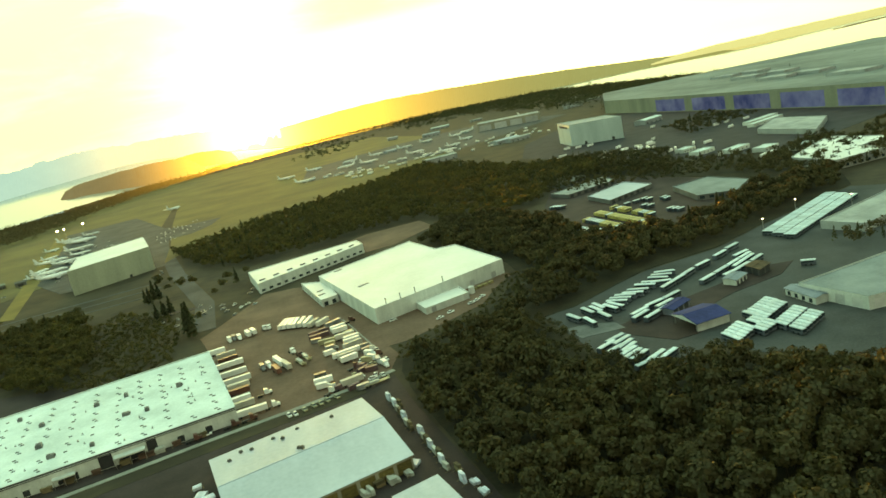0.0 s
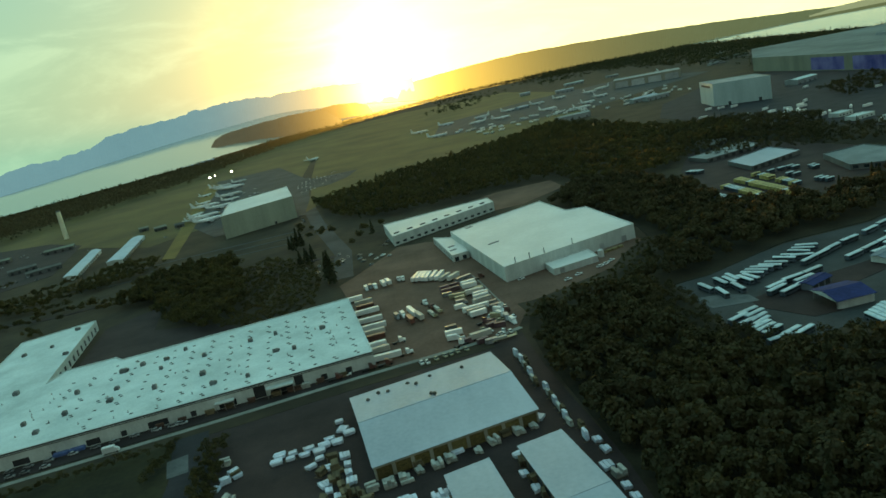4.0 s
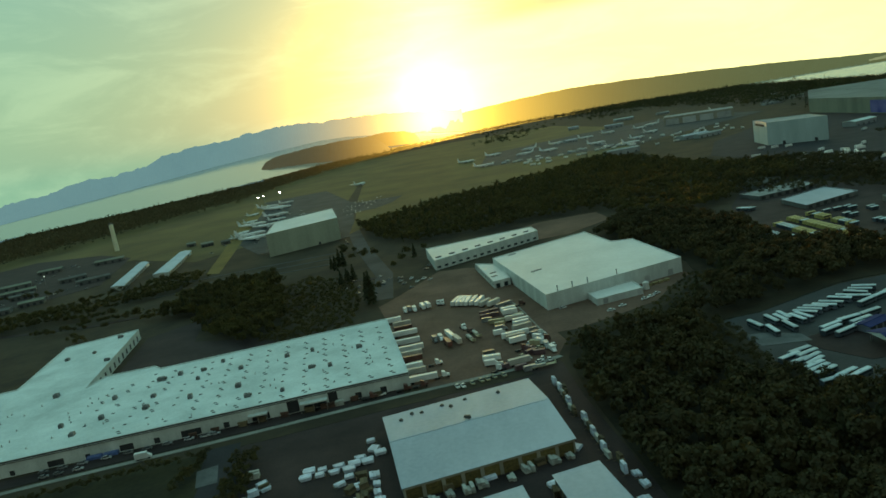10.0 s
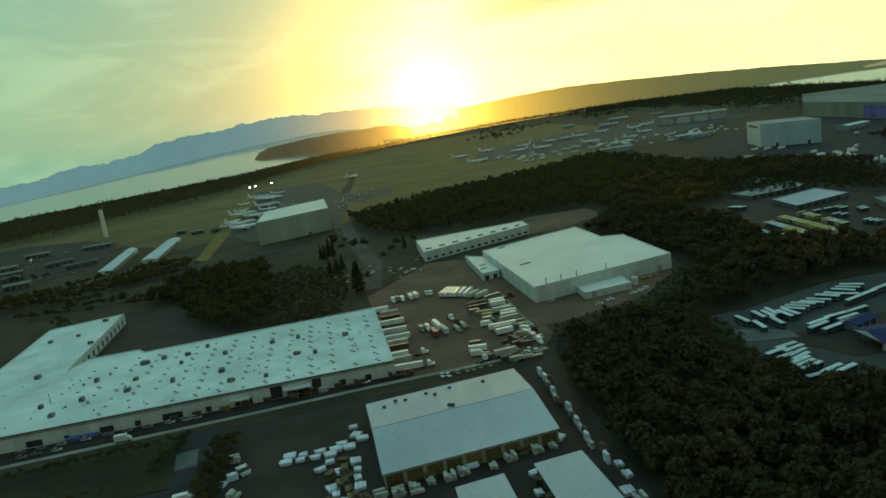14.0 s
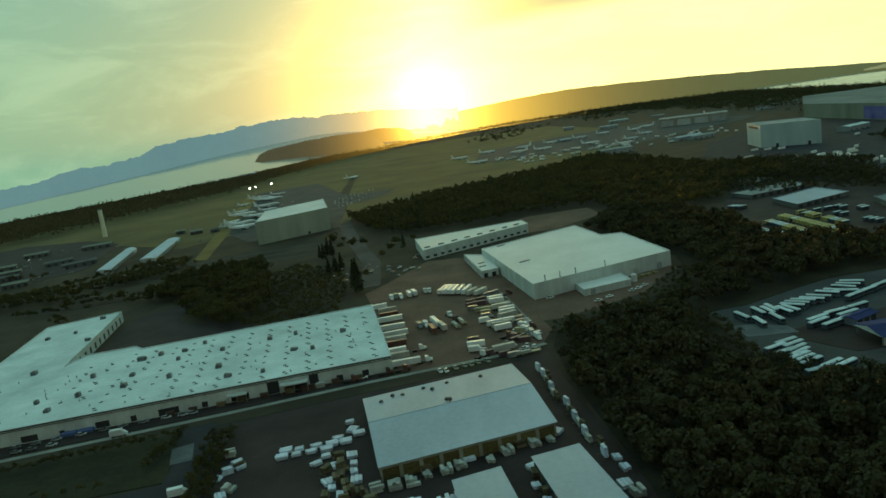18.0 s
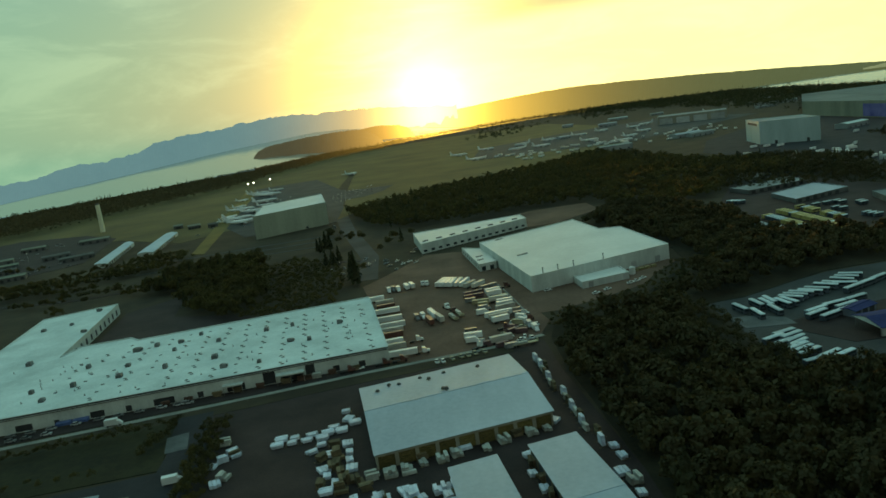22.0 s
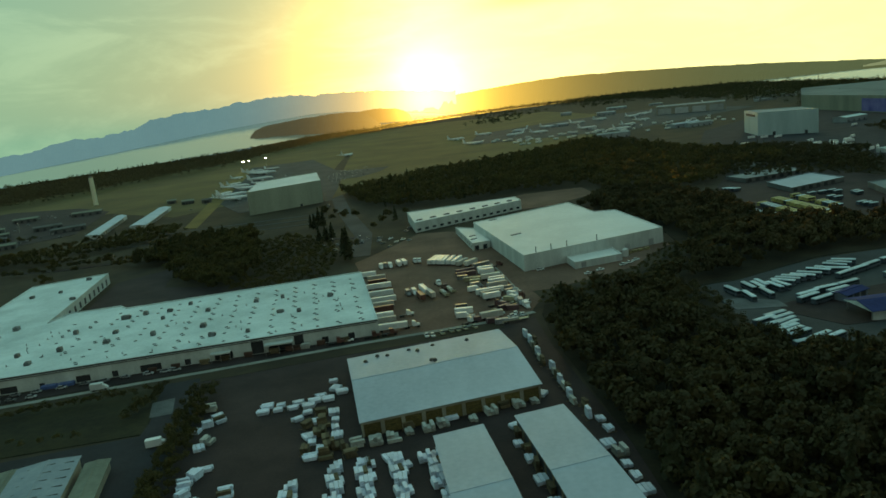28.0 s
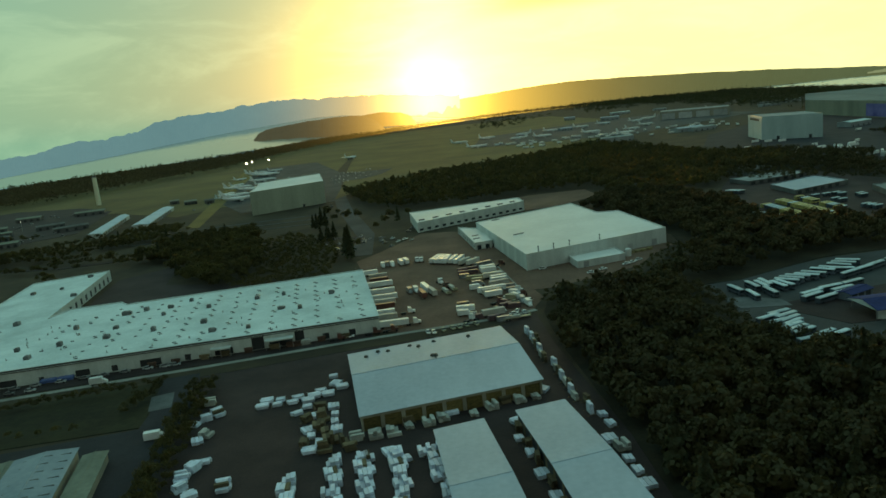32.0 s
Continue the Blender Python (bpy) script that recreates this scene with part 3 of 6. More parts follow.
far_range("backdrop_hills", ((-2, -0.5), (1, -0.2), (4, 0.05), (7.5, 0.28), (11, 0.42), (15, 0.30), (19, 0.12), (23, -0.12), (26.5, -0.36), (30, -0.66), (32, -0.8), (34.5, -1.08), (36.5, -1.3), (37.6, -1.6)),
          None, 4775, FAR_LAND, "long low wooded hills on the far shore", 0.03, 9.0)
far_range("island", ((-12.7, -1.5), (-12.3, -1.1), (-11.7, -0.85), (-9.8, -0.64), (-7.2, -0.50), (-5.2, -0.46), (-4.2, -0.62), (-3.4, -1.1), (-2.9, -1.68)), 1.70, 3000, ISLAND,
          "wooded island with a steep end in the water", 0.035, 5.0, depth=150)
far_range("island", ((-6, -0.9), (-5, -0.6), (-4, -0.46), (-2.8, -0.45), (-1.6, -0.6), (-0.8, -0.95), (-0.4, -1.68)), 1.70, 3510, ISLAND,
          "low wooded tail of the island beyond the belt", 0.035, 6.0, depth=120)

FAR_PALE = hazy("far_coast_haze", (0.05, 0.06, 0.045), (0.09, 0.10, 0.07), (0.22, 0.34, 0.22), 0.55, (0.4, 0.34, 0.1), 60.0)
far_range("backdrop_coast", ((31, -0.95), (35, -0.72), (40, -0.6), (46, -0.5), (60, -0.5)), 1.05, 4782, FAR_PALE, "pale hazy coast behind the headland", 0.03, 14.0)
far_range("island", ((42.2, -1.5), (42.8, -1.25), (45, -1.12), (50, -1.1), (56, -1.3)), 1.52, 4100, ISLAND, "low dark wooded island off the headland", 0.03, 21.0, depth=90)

ASPHALT_BLUE = surface("asphalt_cold", (0.013, 0.014, 0.018), (0.034, 0.035, 0.042), fine=1.2, broad=0.05, rough=0.85)
WASH_PAD = surface("worn_concrete", (0.07, 0.085, 0.09), (0.14, 0.16, 0.165), fine=0.8, broad=0.09, rough=0.85)
# yards, roads and fields, laid a little above the ground
TRUCK_YARD = [(-43, 452), (-27, 333), (-13, 326), (44, 338), (54, 362), (44, 436), (34, 478), (10, 508), (-38, 524), (-52, 500)]
LUMBER_YARD = [(-104, 296), (-104, 130), (60, 130), (54, 205), (47, 290), (46, 334), (-30, 318)]
EAST_YARD = [(130, 350), (128, 288), (144, 258), (168, 262), (180, 232), (205, 208), (330, 205), (420, 400), (400, 432), (300, 400), (258, 382), (205, 378)]
DEPOT = [(222, 470), (275, 462), (350, 500), (395, 560), (360, 720), (300, 725), (255, 640)]
REAR_YARD = [(-225, 525), (-209, 410), (-100, 436), (-128, 470), (-180, 492), (-192, 560)]
sheet("pavement_truck_yard", TRUCK_YARD, 0.05, DIRT, "worn dirt and asphalt lorry yard")
sheet("pavement_white_warehouse", [(44, 436), (50, 378), (62, 378), (84, 388), (114, 404), (130, 428), (150, 450), (142, 470), (60, 470), (40, 560), (15, 580), (-8, 585), (-20, 560), (-38, 524), (10, 508), (34, 478)], 0.04, DIRT, "worn dirt ground round the white warehouse")
sheet("pavement_lumber_yard", LUMBER_YARD, 0.05, ASPHALT, "dark asphalt timber yard")
sheet("pavement_bus_yard", EAST_YARD, 0.06, ASPHALT_PALE, "pale worn asphalt bus and trailer yard")
sheet("pavement_depot", DEPOT, 0.05, ASPHALT, "dark asphalt bus depot yard")
sheet("pavement_rear_yard", REAR_YARD, 0.05, ASPHALT, "dark asphalt yard behind the warehouse")
sheet("road_fence_track", strip([(-330, 262), (-188, 293), (-98, 310), (-36, 323), (30, 334), (47, 341)], 3.2), 0.12, CONCRETE, "pale concrete track between the warehouses")
sheet("pavement_yard_kerb", strip([(37, 452), (40, 430), (43.5, 396), (46, 372)], 0.9), 0.16, CONCRETE, "pale concrete kerb along the lorry yard")
sheet("road_verge", strip([(-330, 254), (-188, 285), (-98, 302), (-36, 315), (30, 327)], 9.0), 0.09, GROUND, "dry grass verge beside the track")
sheet("road_airfield", strip([(-50, 520), (-54, 610), (-88, 780), (-128, 1040), (-150, 1300)], 15), 0.08, ASPHALT_PALE, "pale asphalt road towards the airfield")
for k, (a, b) in enumerate((((-300, 738), (-104, 768)), ((-280, 688), (-96, 706)), ((-250, 716), (-100, 738)))):
    sheet("road_field_track", strip([a, ((a[0] + b[0]) / 2, (a[1] + b[1]) / 2 + 3), b], 4.5), 0.05, ASPHALT_PALE, "narrow worn track across the field")
sheet("road_front", strip([(-330, 275), (-188, 302), (-100, 318), (-30, 328)], 10), 0.07, ASPHALT, "dark asphalt drive along the warehouse")
sheet("road_west", strip([(-460, 640), (-388, 622), (-300, 603), (-240, 612), (-180, 640), (-60, 600)], 7), 0.07, ASPHALT, "dark asphalt road behind the trees")
sheet("field_behind_warehouse", [(60, 645), (112, 650), (160, 692), (158, 742), (100, 740), (30, 690)], 0.06, DIRT, "bare dirt field edged by trees", kind="structure")
sheet("field_airfield", [(-1000, 1050), (-420, 1000), (-300, 880), (-150, 1060), (-170, 1700), (-340, 2300), (-1100, 2150)], 0.05, GRASS_DRY, "dry golden airfield grass")
# the middle field's golden tone stands in for sun glare over the ground
sheet("field_middle", [(-112, 890), (-98, 930), (0, 1056), (150, 1156), (300, 1306), (410, 1478), (104, 1556), (150, 1940), (-160, 1700), (-138, 1300), (-118, 1040)], 0.045, GRASS_DRY, "dry grass between the woods and the apron, golden in place of sun glare")
sheet("field_far", [(-1080, 2140), (-340, 2290), (-172, 1690), (150, 1930), (420, 2140), (560, 2200), (520, 3050), (100, 3150), (-300, 2900), (-760, 2420)], 0.035, GRASS_DRY, "dry golden grass beyond the runway")
sheet("field_verge_gold", [(-254, 772), (-238, 764), (-350, 1552), (-384, 1583)], 0.09, GRASS_GOLD, "strip of dry golden grass beside the apron")
sheet("pavement_apron_west", [(-300, 1040), (-215, 850), (-110, 870), (-150, 1300), (-240, 1650), (-370, 1620)], 0.07, ASPHALT_PALE, "pale concrete airfield apron")
sheet("pavement_apron", [(100, 1560), (420, 1480), (820, 1800), (760, 2250), (420, 2150), (150, 1950)], 0.05, ASPHALT_PALE, "pale concrete apron with parked airliners")
sheet("pavement_car_park", [(-150, 1120), (-95, 1128), (-70, 1180), (-56, 1262), (-152, 1268), (-168, 1200)], 0.10, ASPHALT_PALE, "pale worn car park behind the tall hangar")
sheet("field_depot_scrub", [(360, 545), (430, 500), (560, 640), (455, 640), (420, 860), (395, 1060), (330, 900), (300, 760), (365, 720), (398, 560)], 0.03, FLOOR_WOODS, "dark scrubby ground between the depot and the factory")
sheet("pavement_factory", [(400, 1060), (420, 860), (455, 640), (560, 630), (760, 700), (860, 1350), (700, 1500), (480, 1250)], 0.05, ASPHALT_BLUE, "asphalt grounds of the factory")
sheet("lawn_entrance", [(-330, 248), (-190, 280), (-114, 296), (-106, 250), (-150, 244), (-330, 214)], 0.07, LAWN, "dry lawn beside the entrance drive")
sheet("pavement_forecourt", [(-330, 205), (-150, 240), (-98, 250), (-96, 130), (-330, 130)], 0.06, ASPHALT_BLUE, "dark worn asphalt forecourt round the entrance shed")
sheet("pavement_entrance", [(-109, 264), (-101, 266), (-105, 282), (-113, 279)], 0.10, WASH_PAD, "pale concrete pad beside the drive")
sheet("pavement_oil", [(148, 298), (149, 310), (176, 317), (214, 324), (246, 332), (262, 326), (244, 313), (212, 308), (190, 300), (172, 276), (160, 276)], 0.075, ASPHALT, "oil-stained dark asphalt round the wash canopy")
sheet("pavement_yard_end", [(130, 326), (131, 309), (152, 306), (152, 316), (141, 324)], 0.09, WASH_PAD, "pale worn concrete at the yard's end")
sheet("road_entrance", strip([(-108, 300), (-100, 262), (-96, 200), (-94, 130)], 15), 0.08, ASPHALT_BLUE, "pale entrance drive of the timber yard")
sheet("field_west_lots", [(-476, 770), (-443, 772), (-392, 826), (-440, 1036), (-522, 1128), (-650, 1180), (-800, 1000)], 0.05, ASPHALT, "dark asphalt lots beside the airfield")

# ---- buildings ----
WALL_PALE = surface("wall_pale_blue_panel", (0.28, 0.40, 0.42), (0.42, 0.56, 0.58), fine=1.0, broad=0.06, rough=0.6, streaks=(1, 1, 0.2))
WALL_SAGE = surface("wall_sage_panel", (0.26, 0.28, 0.22), (0.38, 0.40, 0.32), fine=0.6, broad=0.05, rough=0.7, streaks=(1, 1, 0.2))
WALL_DIM = surface("wall_dim_panel", (0.08, 0.09, 0.09), (0.16, 0.17, 0.17), fine=1.0, broad=0.06, rough=0.8)
WALL_FACTORY = surface("wall_factory_panel", (0.15, 0.17, 0.14), (0.24, 0.26, 0.21), fine=0.4, broad=0.03, rough=0.9, streaks=(1, 1, 0.2))
ROOF_FACTORY = surface("roof_factory_teal", (0.08, 0.11, 0.11), (0.20, 0.25, 0.24), fine=0.05, broad=0.008, rough=0.9, bump=0.0, streaks=(1.0, 0.3, 1.0))
TOWER_SKIN = surface("tower_cream_skin", (0.72, 0.66, 0.48), (0.86, 0.80, 0.62), fine=0.4, broad=0.05, rough=0.35, metal=0.0, bump=0.05)
ROOF_DARK = surface("roof_dark_gravel", (0.07, 0.075, 0.07), (0.15, 0.155, 0.15), fine=1.5, broad=0.06, rough=0.8)
CASE_DARK = surface("air_handler_case", (0.06, 0.07, 0.075), (0.16, 0.18, 0.18), rough=0.5, vary=0.3)
ROOF_MOSS = surface("roof_mossy_sheet", (0.13, 0.15, 0.12), (0.22, 0.25, 0.20), fine=0.6, broad=0.08, rough=0.9)
ROOF_PALEBLUE = surface("roof_pale_blue_metal", (0.17, 0.24, 0.28), (0.27, 0.35, 0.39), fine=0.6, broad=0.05, rough=0.8, bump=0.1)
ROOF_BLUEWHITE = surface("roof_blue_white_metal", (0.34, 0.47, 0.54), (0.48, 0.62, 0.70), fine=0.6, broad=0.05, rough=0.7, bump=0.1)
ROOF_YARD = surface("roof_teal_membrane", (0.13, 0.18, 0.19), (0.22, 0.28, 0.29), fine=0.7, broad=0.06, rough=0.85)
ROOF_SLATE = surface("roof_blue_grey_sheet", (0.10, 0.16, 0.20), (0.17, 0.24, 0.29), fine=0.7, broad=0.1, rough=0.7)
PAINT_TANK = surface("tank_white", (0.5, 0.52, 0.5), (0.72, 0.74, 0.72), rough=0.5, bump=0.0)
PALLET_WOOD = surface("pallet_wood", (0.22, 0.16, 0.08), (0.40, 0.30, 0.16), fine=2.5, broad=0.5, rough=0.8, vary=0.3)
TIMBER_GOLD = surface("stacked_boards", (0.05, 0.036, 0.014), (0.22, 0.155, 0.06), fine=1.4, broad=1.1, rough=0.8, streaks=(0.4, 1.0, 6.0), vary=0.3)
# the long L-shaped warehouse
MAIN = [(-300, 293.5), (-26.5, 333.5), (-42.2, 438.0), (-173.7, 413.8), (-180, 421), (-207, 417), (-211.8, 400.5), (-230.9, 527.6), (-275.5, 509.0), (-262, 420), (-318, 408)]
# the two tall recesses get dark leaves in place of their shaded interior
front = [(u, u + w, 0.3, z) for u, w, z in ((96, 2.2, 2.6), (112, 7, 3.2), (128, 2.2, 2.6), (143, 6, 3.2), (158, 2.6, 3.0), (170, 9, 3.4), (189, 2.6, 3.0), (202, 8, 3.4), (218.4, 5.4, 6.0), (226, 10.4, 3.6), (237.6, 4.2, 6.0), (250, 3, 3.2), (262, 3, 3.2), (78, 3, 3.0), (62, 3, 3.0))]
east = [(u, u + 3.0, 1.2, 4.4) for u in (8, 16, 24, 33, 42, 52, 61, 70, 79, 88)]
shop = shed("warehouse", MAIN, 7.6, "long L-shaped warehouse with a stained white flat roof", "warehouse", WALL_WHITE, ROOF_WHITE,
            {0: front, 1: east, 6: spread(125, 12, 4.0, 0.6, 4.6)}, DOOR_DARK, trim=None)
# real dark fascia; its strip below the gutter stands for the gutter's shadow
part("fascia", Geo().box(60, -0.30, 6.2, 276.2, -0.004, 7.45, Matrix.Translation((MAIN[0][0] - shop.location.x, MAIN[0][1] - shop.location.y, 0)) @ Matrix.Rotation(math.atan2(40, 273.5), 4, "Z")),
     TRIM_DARK, shop, "dark awning along the front")
part("gutter", Geo().box(60, -0.46, 6.62, 276.2, -0.304, 6.84, Matrix.Translation((MAIN[0][0] - shop.location.x, MAIN[0][1] - shop.location.y, 0)) @ Matrix.Rotation(math.atan2(40, 273.5), 4, "Z")),
     WALL_WHITE, shop, "pale gutter below the dark awning")


FRONT = Matrix.Translation((MAIN[0][0], MAIN[0][1], 0)) @ Matrix.Rotation(math.atan2(40, 273.5), 4, "Z")
for u0, u1, z, deep in ((224.4, 237.0, 4.4, 4.2), (200.6, 209.4, 3.9, 3.2)):
    e = thing("dock_canopy", 0, 0, 0, "white flat dock canopy on thin posts at the warehouse front", "canopy", "dock canopies")
    e.matrix_world = FRONT @ pose((u0 + u1) / 2, -deep / 2, 0)
    half, d2 = (u1 - u0) / 2, deep / 2
    part("roof_slab", Geo().box(-half, -d2, z, half, d2 - 0.02, z + 0.35, cut=0.06), WALL_WHITE, e)
    part("fascia", Geo().box(-half, -d2 - 0.06, z - 0.3, half, -d2 - 0.004, z + 0.36), WALL_WHITE, e)
    for px in (-half + 0.3, 0.0, half - 0.3):
        part("post", Geo().box(px - 0.1, -d2 + 0.1, 0.0, px + 0.1, -d2 + 0.3, z), STEEL, e)


rear_wall = part("retaining_wall", Geo().box(0, -0.3, 0.0, 62, 0.3, 1.4, cut=0.05).box(-0.1, -0.4, 1.4, 62.1, 0.4, 1.55), CONCRETE)
rear_wall.matrix_world = pose(-113, 443.5, 0.05, 0, 0, 14.5)
tagged(rear_wall, "long low pale concrete wall behind the warehouse", "wall", kind="structure")


def roof_unit(x, y, z, rot, size, tall):
    """An air handler: a cased body on a kerb, with a hood and a grille."""
    e = thing("roof_unit", x, y, rot, "grey sheet-metal air handler on the warehouse roof", "air handler", "roof units of the warehouse", z)
    s = size
    part("kerb", Geo().box(-s, -s * 0.7, -0.02, s, s * 0.7, 0.25), TRIM_DARK, e)
    part("casing", Geo().box(-s * 0.95, -s * 0.65, 0.25, s * 0.95, s * 0.65, tall, cut=0.08), CASE_DARK, e)
    part("hood", Geo().box(s * 0.95, -s * 0.5, 0.5, s * 1.35, s * 0.5, tall * 0.8, cut=0.1), TRIM_DARK, e)
    part("fan", Geo().tube((-s * 0.3, 0, tall), (-s * 0.3, 0, tall + 0.2), s * 0.42, s * 0.38, 10), TRIM_DARK, e)
    return e


def skylight(x, y, z, rot):
    e = part("skylight", Geo().box(-0.8, -0.36, -0.02, 0.8, 0.36, 0.2), CASE_DARK)
    e.matrix_world = pose(x, y, z, 0, 0, rot)
    tagged(e, "low dark domed skylight in the white roof", "skylight", "skylights of the warehouse")
    part("dome", Geo().box(-0.7, -0.28, 0.2, 0.7, 0.28, 0.34, cut=0.1), GLASS_DARK, e)
    return e


ux, uy = Vector((math.cos(radians(8.4)), math.sin(radians(8.4)))), Vector((-math.sin(radians(8.4)), math.cos(radians(8.4))))
corner = Vector((-26.5, 333.5))
rnd = random.Random(4)
ROOF_Z = 7.1
UNITS = ((-238, 512), (-242, 479), (-257, 472), (-223, 454), (-225, 393), (-183, 371), (-158, 348), (-178, 343), (-197, 341), (-185, 327), (-137, 352), (-142, 381), (-114, 357), (-120, 387),
         (-135, 406), (-143, 395), (-156, 395), (-82, 397), (-78, 367), (-68, 365), (-96, 395), (-88, 339), (-105, 339), (-55, 388), (-160, 364), (-165, 390), (-250, 330), (-240, 355))
for x, y in UNITS:
    roof_unit(x, y, ROOF_Z, 8 + rnd.choice((0, 90)), rnd.uniform(1.3, 2.2), 1.3 + 0.7 * rnd.random())
first_light = None
for i in range(15):
    for j in range(18):
        if rnd.random() < (0.14 if i < 9 else 0.45):
            continue
        p = corner - ux * (6.5 + i * 10.6 + (j % 2) * 1.1) + uy * (5 + (j // 2) * 10.4 + (j % 2) * 2.6)
        if min((p.x - a) ** 2 + (p.y - b) ** 2 for a, b in UNITS) < 14 or p.y > 405 + 0.19 * (p.x + 173):
            continue
        if first_light is None:
            first_light = skylight(p.x, p.y, ROOF_Z, 8.4)
        else:
            copy_thing(first_light, pose(p.x, p.y, ROOF_Z, 0, 0, 8.4))


def roof_pipe(x, y):
    e = thing("vent_pipe", x, y, 0, "small grey vent pipe on the white roof", "vent pipe", "vent pipes of the warehouse", ROOF_Z)
    part("flashing", Geo().tube((0, 0, -0.02), (0, 0, 0.12), 0.5, 0.4), TRIM_DARK, e)
    part("pipe", Geo().tube((0, 0, 0.1), (0, 0, 0.9), 0.2, 0.2), STEEL, e)
    return e


first_pipe = roof_pipe(-60, 380)
for _ in range(70):
    p = corner - ux * rnd.uniform(8, 230) + uy * rnd.uniform(6, 76)
    if min((p.x - a) ** 2 + (p.y - b) ** 2 for a, b in UNITS) > 16:
        copy_thing(first_pipe, pose(p.x, p.y, ROOF_Z))

# the ridged timber store and the two open sheds before it
store = gable("timber_store", [(-26.5, 226.5), (33.8, 241.0), (26.0, 304.0), (-36.2, 288.5)], 5.4, 2.6, "wide timber store with a low-pitched pale metal roof", "shed", WALL_TAN, ROOF_METAL, 0,
              {0: spread(62, 9, 5.6, 0.05, 4.4), 1: spread(63, 5, 5.0, 0.05, 4.4)}, fills=TIMBER_GOLD, fill_name="timber_rack")
for k, (u, v, hgt) in enumerate(((6, 52, 1.0), (11, 56, 1.2), (15, 55, 0.9), (27, 52, 1.3), (34, 57, 0.9), (30, 35, 1.2), (48, 54, 1.2), (24, 57, 0.9), (31, 33, 1.5))):
    w = Vector((-26.5, 226.5)) + Vector((0.972, 0.234)) * u + Vector((-0.15, 0.989)) * v
    z = 5.4 + 2.6 * (1 - abs(v - 31.5) / 31.5)
    e = thing("roof_vent", w.x, w.y, 12, "small dark turbine vent on the pale metal roof", "roof vent", "vents of the timber store", z)
    part("pipe", Geo().tube((0, 0, -0.2), (0, 0, hgt * 0.6), 0.35, 0.35), STEEL, e)
    part("cowl", Geo().tube((0, 0, hgt * 0.6), (0, 0, hgt * 1.25), 0.95, 0.6), TRIM_DARK, e)
# the open bays are filled with dark leaves coloured as the shade within
gable("open_shed", [(4.0, 140.0), (20.5, 143.5), (11.5, 215.0), (-3.0, 211.0)], 5.0, 1.1, "long open timber shed with a pale green metal roof", "shed", TIMBER, ROOF_METAL, 0, {3: spread(72, 10, 6.0, 0.05, 4.6), 1: spread(72, 10, 6.0, 0.05, 4.6)}, "open timber sheds")
gable("open_shed", [(32.0, 144.0), (48.5, 148.0), (37.8, 222.5), (22.6, 218.5)], 5.0, 1.1, "long open timber shed with a pale green metal roof", "shed", TIMBER, ROOF_METAL, 0, {3: spread(75, 10, 6.0, 0.05, 4.6), 1: spread(75, 10, 6.0, 0.05, 4.6)}, "open timber sheds")
gable("entrance_shed", [(-120, 158), (-103, 163), (-117, 226.5), (-134, 222)], 5.0, 0.8, "pale ribbed metal-roofed shed beside the entrance drive", "shed", WALL_TAN, ROOF_PALEBLUE, 1)
for dx in (13.6, -13.6):
    gable("side_shelter", [(-113.5 + dx, 158), (-107 + dx, 159.6), (-121 + dx, 225.5), (-127.5 + dx, 224)], 3.4, 0.3, "low lean-to shelter with a pale green roof", "shelter", WALL_TAN, ROOF_MOSS, 1, {}, "side shelters")
for i in range(3):
    for j in range(11):
        e = part("roof_light", Geo().box(-1.5, -0.12, -0.2, 1.5, 0.12, 0.1), CASE_DARK)
        e.matrix_world = pose(-117 + 5.2 * i - 1.03 * j * 1.15, 168 + 5.2 * j + 1.3 * i, 5.5 + (0.45 if i == 1 else 0.0), 0, 0, 14)
        tagged(e, "narrow dark ribbed roof light in the metal roof", "roof light", "roof lights of the entrance shed")

# the big white box with its annex and lean-to
WBOX = [(54.2, 421), (147, 456), (138.5, 538), (123.5, 541), (115.5, 597), (34.8, 553)]
shed("white_warehouse", WBOX, 9.8, "large plain white warehouse with a clean flat roof", "warehouse", WALL_WHITE, ROOF_CLEAN, {0: [(34, 37, 0.1, 3.0), (70, 74, 0.1, 4.0), (88, 92, 0.1, 4.0)]}, DOOR_GREY)
shed("white_annex", [(29.5, 496), (41.5, 499.5), (36.5, 552), (21.5, 566)], 5.2, "low white annex against the warehouse", "annex", WALL_WHITE, ROOF_CLEAN, {0: spread(12, 2, 3, 0.1, 3.2), 3: spread(70, 8, 3.0, 1.0, 3.2)}, GLASS_DARK, "window")
shed("lean_to", [(82.0, 413.2), (111.5, 421.5), (110.6, 441.6), (80.6, 430.2)], 4.1, "low white lean-to beside the warehouse", "annex", WALL_WHITE, ROOF_CLEAN, {0: spread(34, 3, 3.2, 0.1, 3.4)}, DOOR_GREY)
for x, y in ((62, 424.6), (71.6, 428.2), (81.7, 432), (101.5, 439.6)):
    e = thing("flue", x, y, 0, "slim dark metal flue at the roof edge", "flue", "flues of the white warehouse", 9.35)
    part("pipe", Geo().tube((0, 0, -0.3), (0, 0, 3.6), 0.32, 0.32), STEEL, e)
    part("cap", Geo().tube((0, 0, 3.6), (0, 0, 4.0), 0.6, 0.2), TRIM_DARK, e)

